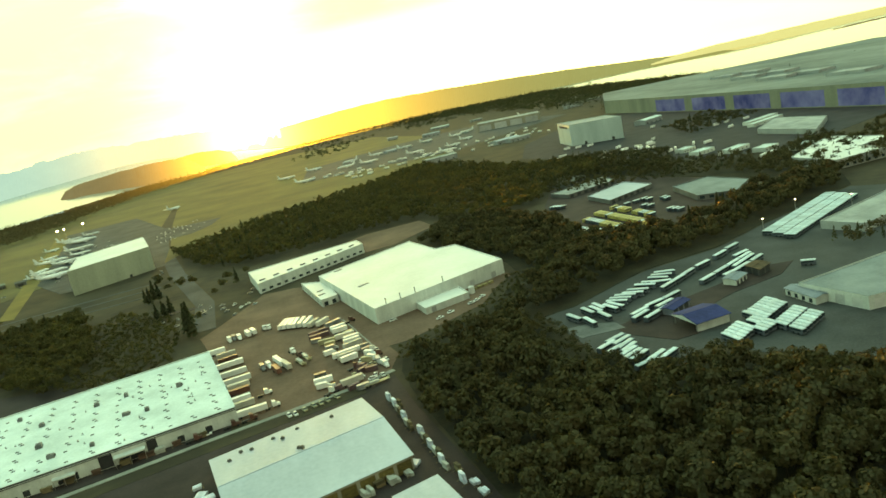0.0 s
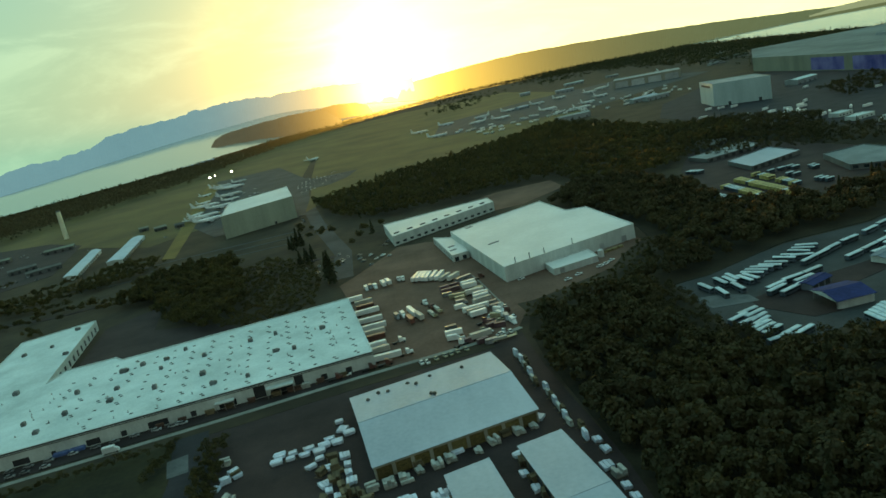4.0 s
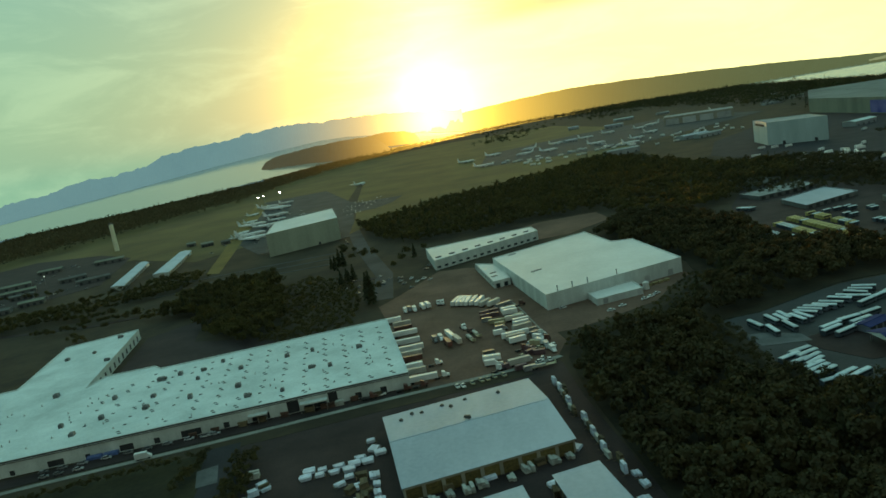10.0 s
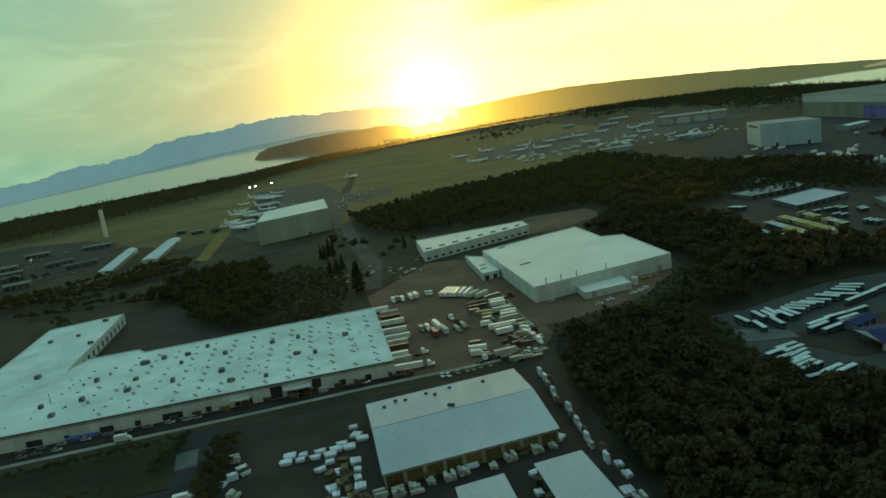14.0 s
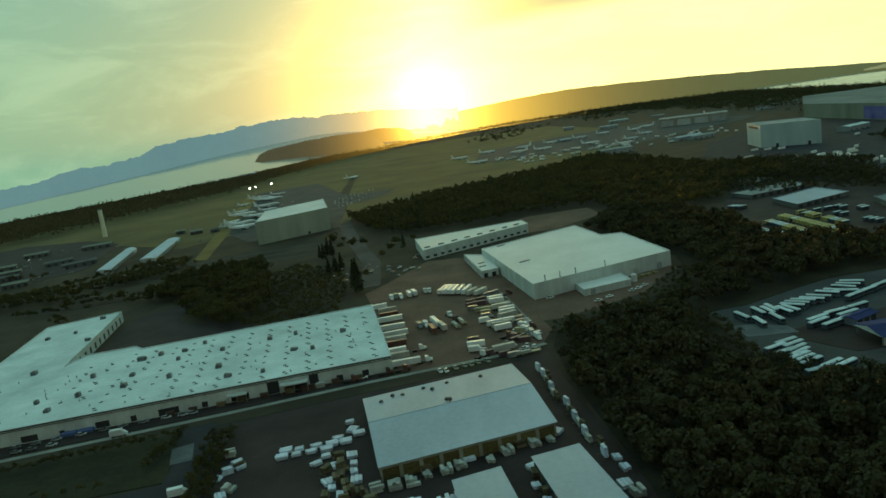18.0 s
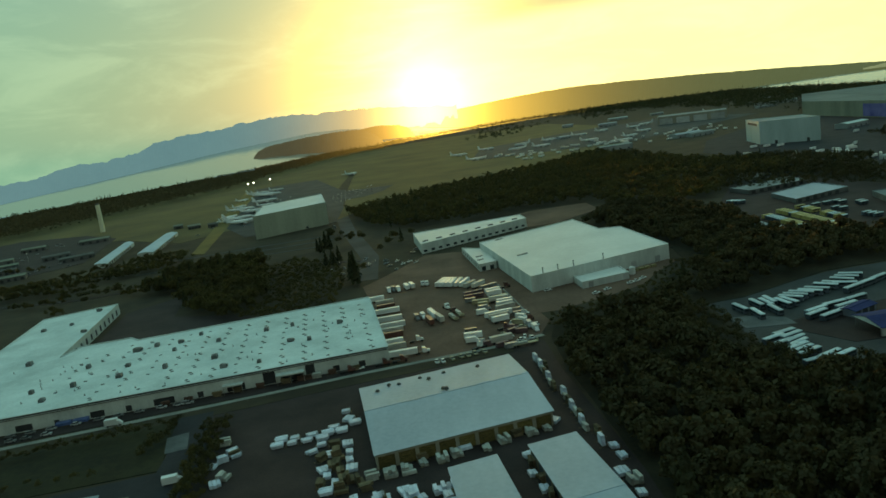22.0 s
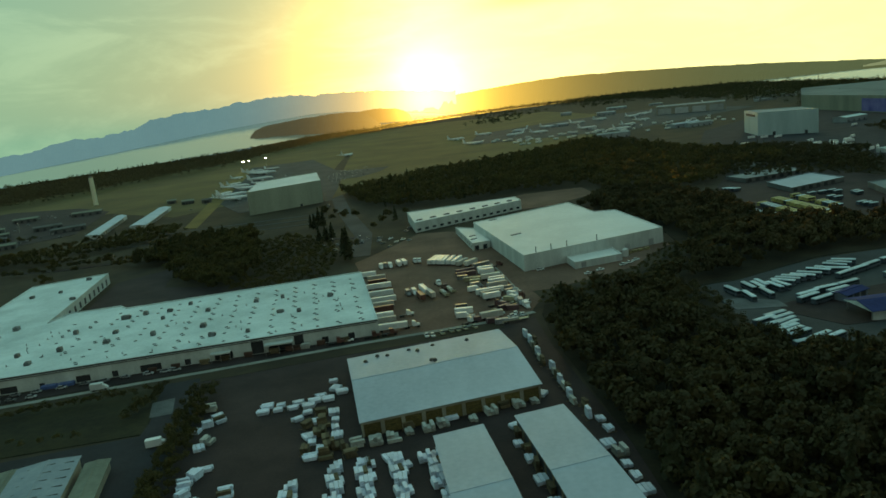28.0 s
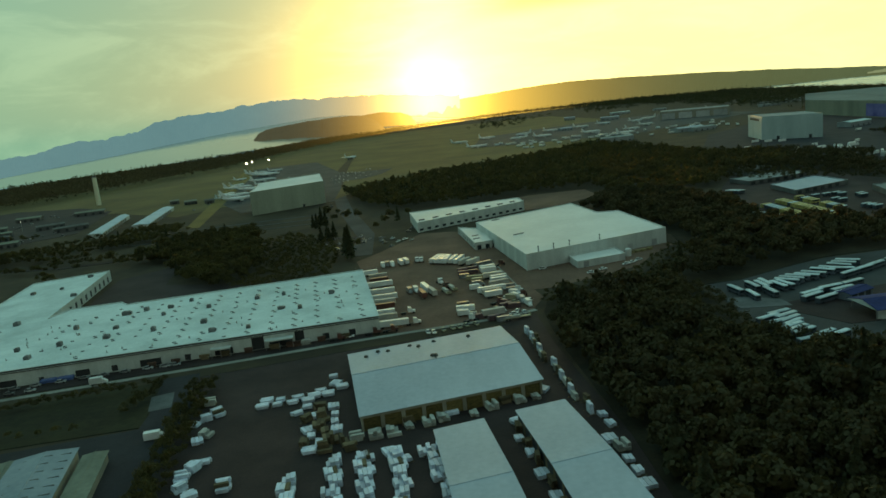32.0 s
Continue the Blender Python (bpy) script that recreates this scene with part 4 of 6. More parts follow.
for x, y, w in ((50, 556, 3.2), (58.7, 488.6, 4.0), (31.7, 525, 2.4), (31.7, 513, 2.4)):
    e = part("roof_hatch", Geo().box(-w, -0.9, -0.02, w, 0.9, 0.45, cut=0.08), CASE_DARK)
    e.matrix_world = pose(x, y, 9.3 if w > 3 else 4.7, 0, 0, 30)
    tagged(e, "low dark hatch in the white roof", "roof hatch", "hatches of the white warehouse")
e = thing("storage_tank", 116.0, 431.0, 0, "upright white storage tank beside the warehouse", "tank")
part("shell", Geo().tube((0, 0, 0), (0, 0, 4.2), 1.9, 1.9, 16), PAINT_TANK, e)
part("lid", Geo().tube((0, 0, 4.2), (0, 0, 4.9), 1.9, 0.4, 16), PAINT_TANK, e)
for k, (x, y) in enumerate(((119.5, 436.5), (123.5, 438.2), (127.5, 439.6), (132.0, 441.4))):
    e = thing("pallet_pile", x, y, 20, "low pile of yellowish pallets behind the warehouse", "pallets", "pallets by the white warehouse", 0.05)
    for n in range(5):
        part("pallet", Geo().box(-1.6 + 0.05 * (n % 2), -1.0, 0.3 * n, 1.6, 1.0, 0.3 * n + 0.22), PALLET_WOOD, e)

# the long shed with its rows of windows behind
shed("long_workshop", [(-10, 590), (84, 648), (82, 674), (-17, 652)], 8.4, "long pale workshop with rows of dark windows", "workshop", WALL_WHITE, ROOF_CLEAN,
     {0: spread(110, 15, 3.6, 1.2, 3.0) , 1: spread(26, 3, 3, 1.2, 3.0)}, GLASS_DARK, "window")
for k in range(8):
    t = (k + 0.5) / 8
    e = thing("roof_vent", -12 + 92 * t, 600 + 56 * t, 32, "low dark louvred roof vent", "roof vent", "vents of the workshop", 7.9)
    part("kerb", Geo().box(-2.4, -0.6, -0.02, 2.4, 0.6, 0.4), TRIM_DARK, e)
    part("hood", Geo().box(-2.6, -0.9, 0.4, 2.6, 0.9, 0.8, cut=0.2), DOOR_DARK, e)

# the tall hangar by the airfield
shed("hangar", [(-194, 816), (-119, 864), (-140, 985), (-207, 932)], 26, "tall pale green-grey hangar with a white roof", "hangar", WALL_SAGE, ROOF_CLEAN, {0: [(60, 63, 0.1, 3)]}, DOOR_DARK)
for c, lab in ((((-355.8, 772), (-340, 765), (-371, 922), (-387, 936)), "a"), (((-324, 809), (-306, 807), (-330, 965), (-347, 973)), "b")):
    gable("hangar_row", [c[0], c[1], c[2], c[3]], 4.2, 1.0, "long narrow row of small hangars with a pale blue roof", "hangar", WALL_WHITE, ROOF_BLUEWHITE, 1, {1: spread(140, 12, 8, 0.1, 3.4), 3: spread(140, 12, 8, 0.1, 3.4)}, "rows of small hangars")
# bus depot roofs
shed("depot_hall", [(286, 652), (346, 669), (348, 704), (280, 680)], 3.8, "low depot hall with a pale grey roof", "depot", WALL_DIM, ROOF_GREY, {0: spread(70, 8, 4.5, 0.1, 3.0)}, DOOR_DARK, group="depot halls")
shed("depot_hall", [(290.5, 578), (346, 602), (342, 647), (290.5, 621)], 3.8, "low depot hall with a white roof", "depot", WALL_DIM, ROOF_METAL, {0: spread(52, 6, 4.5, 0.1, 3.0)}, DOOR_DARK, group="depot halls")
shed("depot_hall", [(329, 508), (353, 492), (384, 518), (380, 568), (343, 564)], 4.4, "pale angular depot office", "depot", WALL_DIM, ROOF_YARD, {0: spread(28, 4, 3.5, 1.0, 3.4), 1: spread(40, 6, 3.5, 1.0, 3.4)}, GLASS_DARK, "window", group="depot halls")
shed("depot_hall", [(308, 703), (347, 738), (342, 796), (305, 770)], 3.8, "low depot hall with a dark grey roof", "depot", WALL_DIM, ROOF_DARK, {0: spread(52, 6, 4.5, 0.1, 3.0)}, DOOR_DARK, group="depot halls")
# the tall cube and the factory with painted doors beyond
shed("tall_block", [(485, 1062), (546, 1011), (561, 1089), (500, 1140)], 33, "tall plain pale blue-grey industrial block", "block", WALL_PALE, ROOF_GREY, {0: [(20, 24, 0.2, 5), (62, 66, 0.2, 5)], 3: [(12, 66, 26, 29.4)]}, DOOR_DARK)
FACT = [(722, 700), (1300, 760), (1560, 1560), (960, 1860), (785, 1520)]
fac = shed("factory", FACT, 28, "huge pale factory hall with painted blue doors", "factory", WALL_FACTORY, ROOF_FACTORY, {4: [(u, u + w, 1.5, 23) for u, w in ((241, 108), (374, 102), (500, 92), (616, 90), (730, 78))]}, MURAL, "hangar_door")
for k in range(9):
    x, y = 840 + 60 * (k % 5) + 30 * (k // 5), 860 + 150 * (k % 4) + 40 * (k // 4)
    shed("roof_house", [(x, y), (x + 36, y + 4), (x + 30, y + 70), (x - 6, y + 66)], 32, "low plant house on the factory roof", "plant house", WALL_GREY, ROOF_GREY, group="plant houses")
shed("paint_hangar", [(600, 1880), (745, 1800), (775, 1880), (630, 1960)], 20, "long tan hangar behind the apron", "hangar", WALL_TAN, ROOF_GREY, {0: spread(165, 4, 32, 0.3, 15)}, DOOR_GREY)
shed("white_terminal", [(440, 486), (486, 484), (490, 514), (530, 520), (526, 580), (512, 580), (442, 538)], 8, "long low building with a bright white roof", "office", WALL_GREY, ROOF_CLEAN, {0: spread(46, 7, 3, 1, 3.2)}, GLASS_DARK, "window")
shed("green_office", [(568, 650), (642, 716), (640, 800), (572, 746)], 6, "low office with a grey-green roof", "office", WALL_GREY, ROOF_GREY, {0: spread(98, 12, 3, 1, 3.2)}, GLASS_DARK, "window")
for x, y, w, d in ((462, 700, 26, 12), (476, 664, 30, 12), (488, 628, 22, 14), (610, 800, 60, 10), (622, 824, 60, 10), (470, 740, 20, 12), (500, 590, 24, 14)):
    shed("site_office", [(x, y), (x + w, y + w * 0.35), (x + w - d * 0.35, y + w * 0.35 + d), (x - d * 0.35, y + d)], 4.4, "low white-roofed site office", "office", WALL_WHITE, ROOF_WHITE, {0: spread(w, 4, 2, 1, 2.6)}, GLASS_DARK, "window", group="site offices")
WALL_DIMMER = surface("wall_blue_grey_sheet", (0.10, 0.13, 0.17), (0.18, 0.22, 0.26), rough=0.7)
STAIN_BROWN = surface("stain_brown_sheet", (0.06, 0.035, 0.022), (0.14, 0.08, 0.05), fine=1.0, broad=0.3, rough=0.9)
# the bus yard's workshop, its office and the blue canopy
shed("bus_workshop", [(232, 247), (330, 232), (345, 292), (228, 282)], 6.2, "wide bus workshop with a grey-green flat roof", "workshop", WALL_WHITE, ROOF_YARD, {3: spread(34, 4, 5, 0.1, 4.4), 0: spread(99, 10, 5, 0.1, 4.4)}, DOOR_GREY)
gable("yard_office", [(223.5, 267), (230.5, 267), (231.5, 286.5), (224.5, 287)], 3.4, 0.8, "small white site office with a blue-grey roof", "office", WALL_WHITE, ROOF_SLATE, 1, {3: spread(19, 4, 2.2, 0.3, 2.4)}, fills=GLASS_DARK)
gable("wash_shelter", [(175, 302), (188, 308.5), (186, 315), (172.5, 308)], 3.2, 0.6, "low blue-roofed shelter beside the wash canopy", "shelter", WALL_DIMMER, ROOF_BLUE, 0, {0: spread(14, 3, 3.6, 0.05, 2.8)})
gable("fuel_hut", [(219, 315), (229, 320), (226, 327), (216.5, 322)], 3.2, 0.5, "small hut with a pale blue roof in the bus yard", "hut", WALL_WHITE, ROOF_SLATE, 0, {0: spread(11, 3, 2.4, 0.1, 2.4)})
# added shelter; its brown roof stands for an oval stain on the ground
gable("added_shelter", [(235, 317.5), (245, 322.5), (244, 332), (235, 328.5)], 4.0, 0.2, "added open shelter, its brown flat roof standing for a brown oval stain", "shelter", TRIM_DARK, STAIN_BROWN, 0, {0: spread(11, 2, 4.4, 0.05, 3.6), 1: spread(9, 2, 3.6, 0.05, 3.6), 3: spread(10, 2, 3.6, 0.05, 3.6)})
shed("yard_hall", [(318, 336), (395, 352), (385, 385), (312, 362)], 5, "low grey hall at the end of the yard", "hall", WALL_GREY, ROOF_GREY, {0: spread(78, 8, 4, 0.1, 3.8)}, DOOR_GREY)


def canopy():
    """A blue-roofed wash canopy: posts, a ridged roof, gable boards."""
    e = thing("canopy", 178.6, 286, 2, "blue metal-roofed canopy over a vehicle wash", "canopy")
    for x in (-7.8, 0, 7.8):
        for y in (-8, 8):
            part("post", Geo().box(x - 0.2, y - 0.2, 0, x + 0.2, y + 0.2, 4.3), STEEL, e)
    for s in (-1, 1):
        q = [(-9.0, s * 10, 4.2), (9.0, s * 10, 4.2), (9.0, 0, 6.2), (-9.0, 0, 6.2)]
        up = [(x, y, z + 0.2) for x, y, z in q]
        f = [(3, 2, 1, 0), (4, 5, 6, 7), (0, 1, 5, 4), (1, 2, 6, 5), (2, 3, 7, 6), (3, 0, 4, 7)]
        part("roof_panel", Geo().add(q + up, f if s < 0 else [c[::-1] for c in f]), ROOF_BLUE, e, "blue ribbed roof panel")
    part("side_wall", Geo().box(-7.6, -8.5, 0, 8.38, -8.2, 4.15), WALL_WHITE, e)
    part("side_wall", Geo().box(8.4, -8.5, 0, 8.7, 8.5, 4.2), WALL_WHITE, e)
    for x in (-8.9, 8.7):
        part("gable_board", Geo().add([(x, -9.6, 4.1), (x, 9.6, 4.1), (x, 0, 6.1), (x + 0.2, -9.6, 4.1), (x + 0.2, 9.6, 4.1), (x + 0.2, 0, 6.1)], [(2, 1, 0), (3, 4, 5), (0, 1, 4, 3), (1, 2, 5, 4), (2, 0, 3, 5)]), WALL_WHITE, e)
    return e


canopy()


def control_tower(x, y):
    """A slim round tower with a pale skin."""
    e = thing("tower", x, y, 0, "slim round cream-white tower beside the airfield", "tower")
    part("shaft", Geo().tube((0, 0, 0), (0, 0, 43), 3.5, 3.2, 16), TOWER_SKIN, e)
    part("cap", Geo().tube((0, 0, 43), (0, 0, 45), 3.8, 2.4, 16), TRIM_DARK, e)
    return e


control_tower(-509.7, 1157)
far_rnd = random.Random(21)
for k in range(26):
    az, r = radians(far_rnd.uniform(10, 31)), far_rnd.uniform(1250, 2700)
    x, y, w, d, turn = r * math.sin(az), r * math.cos(az), far_rnd.uniform(24, 70), far_rnd.uniform(14, 26), radians(far_rnd.uniform(-20, 35))
    if 400 < x < 900 and 1480 < y < 2100 or x > 700 and y < 1800:
        continue
    c, s = math.cos(turn), math.sin(turn)
    gable("airfield_shed", [(x, y), (x + w * c, y + w * s), (x + w * c - d * s, y + w * s + d * c), (x - d * s, y + d * c)], far_rnd.uniform(5, 9), 1.5, "low pale-roofed shed beyond the apron", "building", WALL_GREY, far_rnd.choice((ROOF_GREY, ROOF_WHITE, ROOF_METAL)), 0, {0: spread(w, 4, 3, 0.1, 3)}, "far airfield sheds")
for x, y, w, d, r in ((-430, 850, 60, 14, 30), (-470, 890, 50, 16, 30), (-520, 850, 60, 14, 25), (-560, 900, 70, 18, 25), (-450, 760, 40, 16, 20), (-500, 720, 50, 14, 20), (-330, 1010, 26, 18, 20), (-360, 1040, 20, 14, 20), (-480, 1010, 60, 20, 15), (-560, 1010, 50, 18, 15), (-300, 1000, 20, 10, 15), (-470, 730, 40, 18, 20), (-490, 815, 40, 14, 25)):
    w *= 0.62
    c, s = math.cos(radians(r)), math.sin(radians(r))
    gable("airfield_building", [(x, y), (x + w * c, y + w * s), (x + w * c - d * s, y + w * s + d * c), (x - d * s, y + d * c)], 4.5, 1.2, "low airfield building with a pale roof", "building", WALL_DIM, far_rnd.choice((ROOF_DARK, ROOF_DARK, ROOF_MOSS)), 0, {0: spread(w, 4, 3, 0.1, 3)}, "airfield buildings")

# ---- vehicles, stacks and aircraft ----
# dark livery colour that also carries the shade of the vehicles' sides
BUS_SIDE_SHADED = surface("bus_side_shade_paint", (0.03, 0.05, 0.07), (0.08, 0.11, 0.14), fine=2.0, broad=0.3, rough=0.4, bump=0.0, vary=0.4)
def wheel_geo(x, y, r, w):
    return Geo().tube((x, y - w / 2, r), (x, y + w / 2, r), r, r, 10)


def make_trailer(x, y, rot, paint=None, label="white box semi-trailer parked in the yard", length=15.0):
    e = thing("semi_trailer", x, y, rot, label, "trailer", "semi-trailers")
    h = length / 2
    part("box_body", Geo().box(-h, -1.25, 1.1, h, 1.25, 3.7, cut=0.07), paint or PAINT_WHITE, e)
    part("chassis", Geo().box(-h + 0.3, -0.5, 0.85, h - 0.3, 0.5, 1.13), TRIM_DARK, e)
    part("landing_leg", Geo().box(h - 3.2, -0.9, 0, h - 3.0, 0.9, 0.85), STEEL, e)
    for wx in (-h + 1.4, -h + 2.7):
        for wy in (-0.98, 0.98):
            part("wheel", wheel_geo(wx, wy, 0.5, 0.5), RUBBER, e)
    return e


def make_bus(x, y, rot, paint, label, group, length=12.0, side=None):
    e = thing("bus", x, y, rot, label, "bus", group)
    h = length / 2
    ring = [(-1.22, 0.4), (1.22, 0.4), (1.22, 2.6), (-1.22, 2.6)]
    body = Geo().loft([[(-h, a, b) for a, b in ring], [(h - 0.25, a, b) for a, b in ring], [(h, a * 0.92, 0.4 + (b - 0.4) * 0.96) for a, b in ring]])
    part("body", body, side or paint, e)
    top = [(-1.18, 2.6), (1.18, 2.6), (1.18, 2.75), (0.9, 3.02), (-0.9, 3.02), (-1.18, 2.75)]
    part("roof", Geo().loft([[(-h - 0.02, a, b) for a, b in top], [(h - 0.3, a, b) for a, b in top], [(h, a * 0.9, 2.6 + (b - 2.6) * 0.6) for a, b in top]]), paint, e, "pale rounded roof")
    for s in (-1, 1):
        part("window_strip", Geo().box(-h + 0.6, s * 1.226 - 0.012, 1.55, h - 1.0, s * 1.226 + 0.012, 2.45), GLASS_DARK, e)
    for wx in (-h + 2.2, h - 2.2):
        part("wheel_axle", wheel_geo(wx, -1.06, 0.5, 0.42).tube((wx, -1.06, 0.5), (wx, 1.06, 0.5), 0.1, 0.1, 6).tube((wx, 0.85, 0.5), (wx, 1.27, 0.5), 0.5, 0.5, 10), RUBBER, e)
    part("windscreen", Geo().box(h - 0.02, -1.0, 1.3, h + 0.03, 1.0, 2.55), GLASS_DARK, e)
    part("roof_hatch", Geo().box(-0.5, -0.4, 3.02, 0.5, 0.4, 3.17, cut=0.05), paint, e)
    return e


def make_truck(x, y, rot, paint, label="lorry cab parked among the trailers"):
    e = thing("lorry_tractor", x, y, rot, label, "lorry", "lorry cabs")
    part("cab", Geo().loft([[(0.4, -1.2, 0.9), (0.4, 1.2, 0.9), (0.4, 1.2, 3.4), (0.4, -1.2, 3.4)], [(2.0, -1.2, 0.9), (2.0, 1.2, 0.9), (2.0, 1.15, 3.1), (2.0, -1.15, 3.1)], [(2.5, -1.1, 0.9), (2.5, 1.1, 0.9), (2.5, 1.0, 2.0), (2.5, -1.0, 2.0)]]), paint, e)
    part("bonnet", Geo().box(2.5, -0.85, 0.8, 3.9, 0.85, 1.9, cut=0.2), paint, e)
    part("windscreen", Geo().box(2.1, -1.0, 2.1, 2.35, 1.0, 2.8), GLASS_DARK, e)
    part("frame", Geo().box(-3.4, -0.5, 0.7, 0.4, 0.5, 1.05), TRIM_DARK, e)
    for wx in (3.0, -1.6, -2.8):
        for wy in (-0.95, 0.95):
            part("wheel", wheel_geo(wx, wy, 0.5, 0.45), RUBBER, e)
    return e


def make_car(x, y, rot, paint, label="small car parked in the yard"):
    e = thing("car", x, y, rot, label, "car", "parked cars")
    part("body", Geo().box(-2.2, -0.88, 0.3, 2.2, 0.88, 0.95, cut=0.12), paint, e)
    part("cabin", Geo().loft([[(-1.7, -0.8, 0.95), (1.1, -0.8, 0.95), (1.1, 0.8, 0.95), (-1.7, 0.8, 0.95)], [(-1.2, -0.65, 1.48), (0.4, -0.65, 1.48), (0.4, 0.65, 1.48), (-1.2, 0.65, 1.48)]]), GLASS_DARK, e)
    part("roof", Geo().box(-1.2, -0.64, 1.485, 0.4, 0.64, 1.53), paint, e)
    for wx in (-1.35, 1.35):
        for wy in (-0.8, 0.8):
            part("wheel", wheel_geo(wx, wy, 0.33, 0.24), RUBBER, e)
    return e


def make_van(x, y, rot, paint, label="white box van parked in a row"):
    e = thing("van", x, y, rot, label, "van", "parked vans")
    part("cargo_box", Geo().box(-3.6, -1.15, 0.7, 1.6, 1.15, 3.2, cut=0.06), paint, e)
    part("cab", Geo().loft([[(1.6, -1.0, 0.5), (1.6, 1.0, 0.5), (1.6, 0.95, 2.3), (1.6, -0.95, 2.3)], [(2.3, -1.0, 0.5), (2.3, 1.0, 0.5), (2.3, 0.9, 2.2), (2.3, -0.9, 2.2)], [(3.4, -0.9, 0.5), (3.4, 0.9, 0.5), (3.4, 0.8, 1.2), (3.4, -0.8, 1.2)]]), paint, e)
    part("windscreen", Geo().add([(2.38, -0.8, 2.1), (2.38, 0.8, 2.1), (3.1, 0.8, 1.42), (3.1, -0.8, 1.42), (2.3, -0.8, 2.0), (2.3, 0.8, 2.0), (3.0, 0.8, 1.36), (3.0, -0.8, 1.36)], [(0, 1, 2, 3), (7, 6, 5, 4), (0, 3, 7, 4), (1, 5, 6, 2)]), GLASS_DARK, e)
    for wx in (-2.4, 2.4):
        for wy in (-0.95, 0.95):
            part("wheel", wheel_geo(wx, wy, 0.42, 0.35), RUBBER, e)
    return e


def lay(first, places, z=0.06):
    for x, y, r in places:
        copy_thing(first, pose(x, y, z, 0, 0, r))


rnd = random.Random(11)
# lorry yard: docked trailers, vans, loose trailers and lorries
PAINT_CREAM = surface("vehicle_cream", (0.42, 0.38, 0.34), (0.60, 0.55, 0.50), fine=2.0, broad=0.3, rough=0.5, bump=0.0, vary=0.2)
def make_container(x, y, rot, paint, label):
    """A storage container: ribbed sides, corner posts, doors with lock rods at one end."""
    e = thing("container", x, y, rot, label, "container", "storage containers")
    part("box_body", Geo().box(-2.95, -1.15, 0.16, 2.95, 1.15, 2.5, cut=0.03), paint, e)
    for px in (-3.0, 2.9):
        for py in (-1.2, 1.1):
            part("corner_post", Geo().box(px, py, 0.0, px + 0.1, py + 0.1, 2.56), paint, e)
    wave = []
    for k in range(8):
        u = -2.6 + 0.7 * k
        wave += [(u - 0.06, 1.156), (u, 1.19), (u + 0.2, 1.19), (u + 0.26, 1.156)]
    ribbed = [(-2.85, 1.152), (2.85, 1.152)] + wave[::-1]
    part("side_panel", Geo().prism(ribbed, 0.2, 2.44), paint, e)
    part("side_panel", Geo().prism([(-x, -y) for x, y in ribbed], 0.2, 2.44), paint, e)
    part("lock_rod", Geo().box(2.955, -0.25, 0.25, 2.99, -0.2, 2.4), STEEL, e)
    part("lock_rod", Geo().box(2.955, 0.2, 0.25, 2.99, 0.25, 2.4), STEEL, e)
    return e


def make_flatbed(x, y, rot, paint, label, length=13.0):
    """A flat trailer: a low deck with a headboard, on two axles, part loaded."""
    e = thing("flatbed_trailer", x, y, rot, label, "trailer", "flat trailers")
    h = length / 2
    part("deck", Geo().box(-h, -1.2, 1.0, h, 1.2, 1.25, cut=0.04), paint, e)
    part("headboard", Geo().box(h - 0.15, -1.2, 1.25, h, 1.2, 2.3), paint, e)
    part("load", Geo().box(-h + 1.0, -0.9, 1.255, h - 5.0, 0.9, 2.1, cut=0.12), WRAP_GREY, e, "pale covered load")
    part("chassis", Geo().box(-h + 0.3, -0.5, 0.75, h - 0.3, 0.5, 0.995), TRIM_DARK, e)
    for wx in (-h + 1.4, -h + 2.7):
        for wy in (-0.98, 0.98):
            part("wheel", wheel_geo(wx, wy, 0.5, 0.45), RUBBER, e)
    return e


def set_out(first, places):
    """The first of a kind at the first place, and copies at the rest."""
    x, y, r = places[0]
    first.matrix_world = pose(x, y, 0.06, 0, 0, r)
    lay(first, places[1:])


PAINT_DUSK = surface("vehicle_plum", (0.10, 0.05, 0.06), (0.19, 0.10, 0.11), fine=2.0, broad=0.3, rough=0.5, bump=0.0, vary=0.35)
PAINT_SAND = surface("vehicle_sand", (0.30, 0.25, 0.16), (0.48, 0.42, 0.28), fine=2.0, broad=0.3, rough=0.5, bump=0.0, vary=0.25)
# the northern row, then the docks, the middle and the crowded eastern side
first_trailer = make_trailer(0, 0, 0)
set_out(first_trailer, [(1.6, 472.0, 68), (4.2, 470.6, 70), (6.8, 469.0, 73), (9.4, 467.2, 74), (13.0, 465.4, 72), (16.6, 462.8, 68), (-31.4, 418.5, 8), (-27.6, 387.4, 7), (-29.6, 401.0, 6), (-4.9, 399.0, -76), (29.8, 380.8, 10)])
short_trailer = make_trailer(0, 0, 0, PAINT_CREAM, "cream box trailer backed up to the dock", 11.0)
set_out(short_trailer, [(-33.6, 439.5, 9), (-26.4, 377.6, 6), (-24.4, 348.8, 7), (19.6, 456.0, 52), (24.8, 453.0, 48), (29.7, 376.0, 12), (26.5, 338.2, 13), (-1.5, 389.0, -74), (33.2, 411.5, 0), (34.8, 392.0, 16)])
white_short = make_trailer(0, 0, 0, PAINT_WHITE, "short white box trailer in the lorry yard", 9.0)
set_out(white_short, [(-39.0, 451.5, 9), (-25.0, 357.0, 8), (-20.7, 474.0, -78), (-17.4, 475.6, -76), (31.7, 431.3, 10), (32.0, 425.6, 6), (35.8, 404.1, 9), (35.2, 398.7, 9), (29.8, 371.0, 14), (14.0, 349.0, -2)])
red_trailer = make_trailer(0, 0, 0, PAINT_RED, "dull red box trailer standing in the yard", 11.0)
set_out(red_trailer, [(-32.4, 428.6, 8), (-6.8, 386.4, -77), (-26.4, 369.0, 6)])
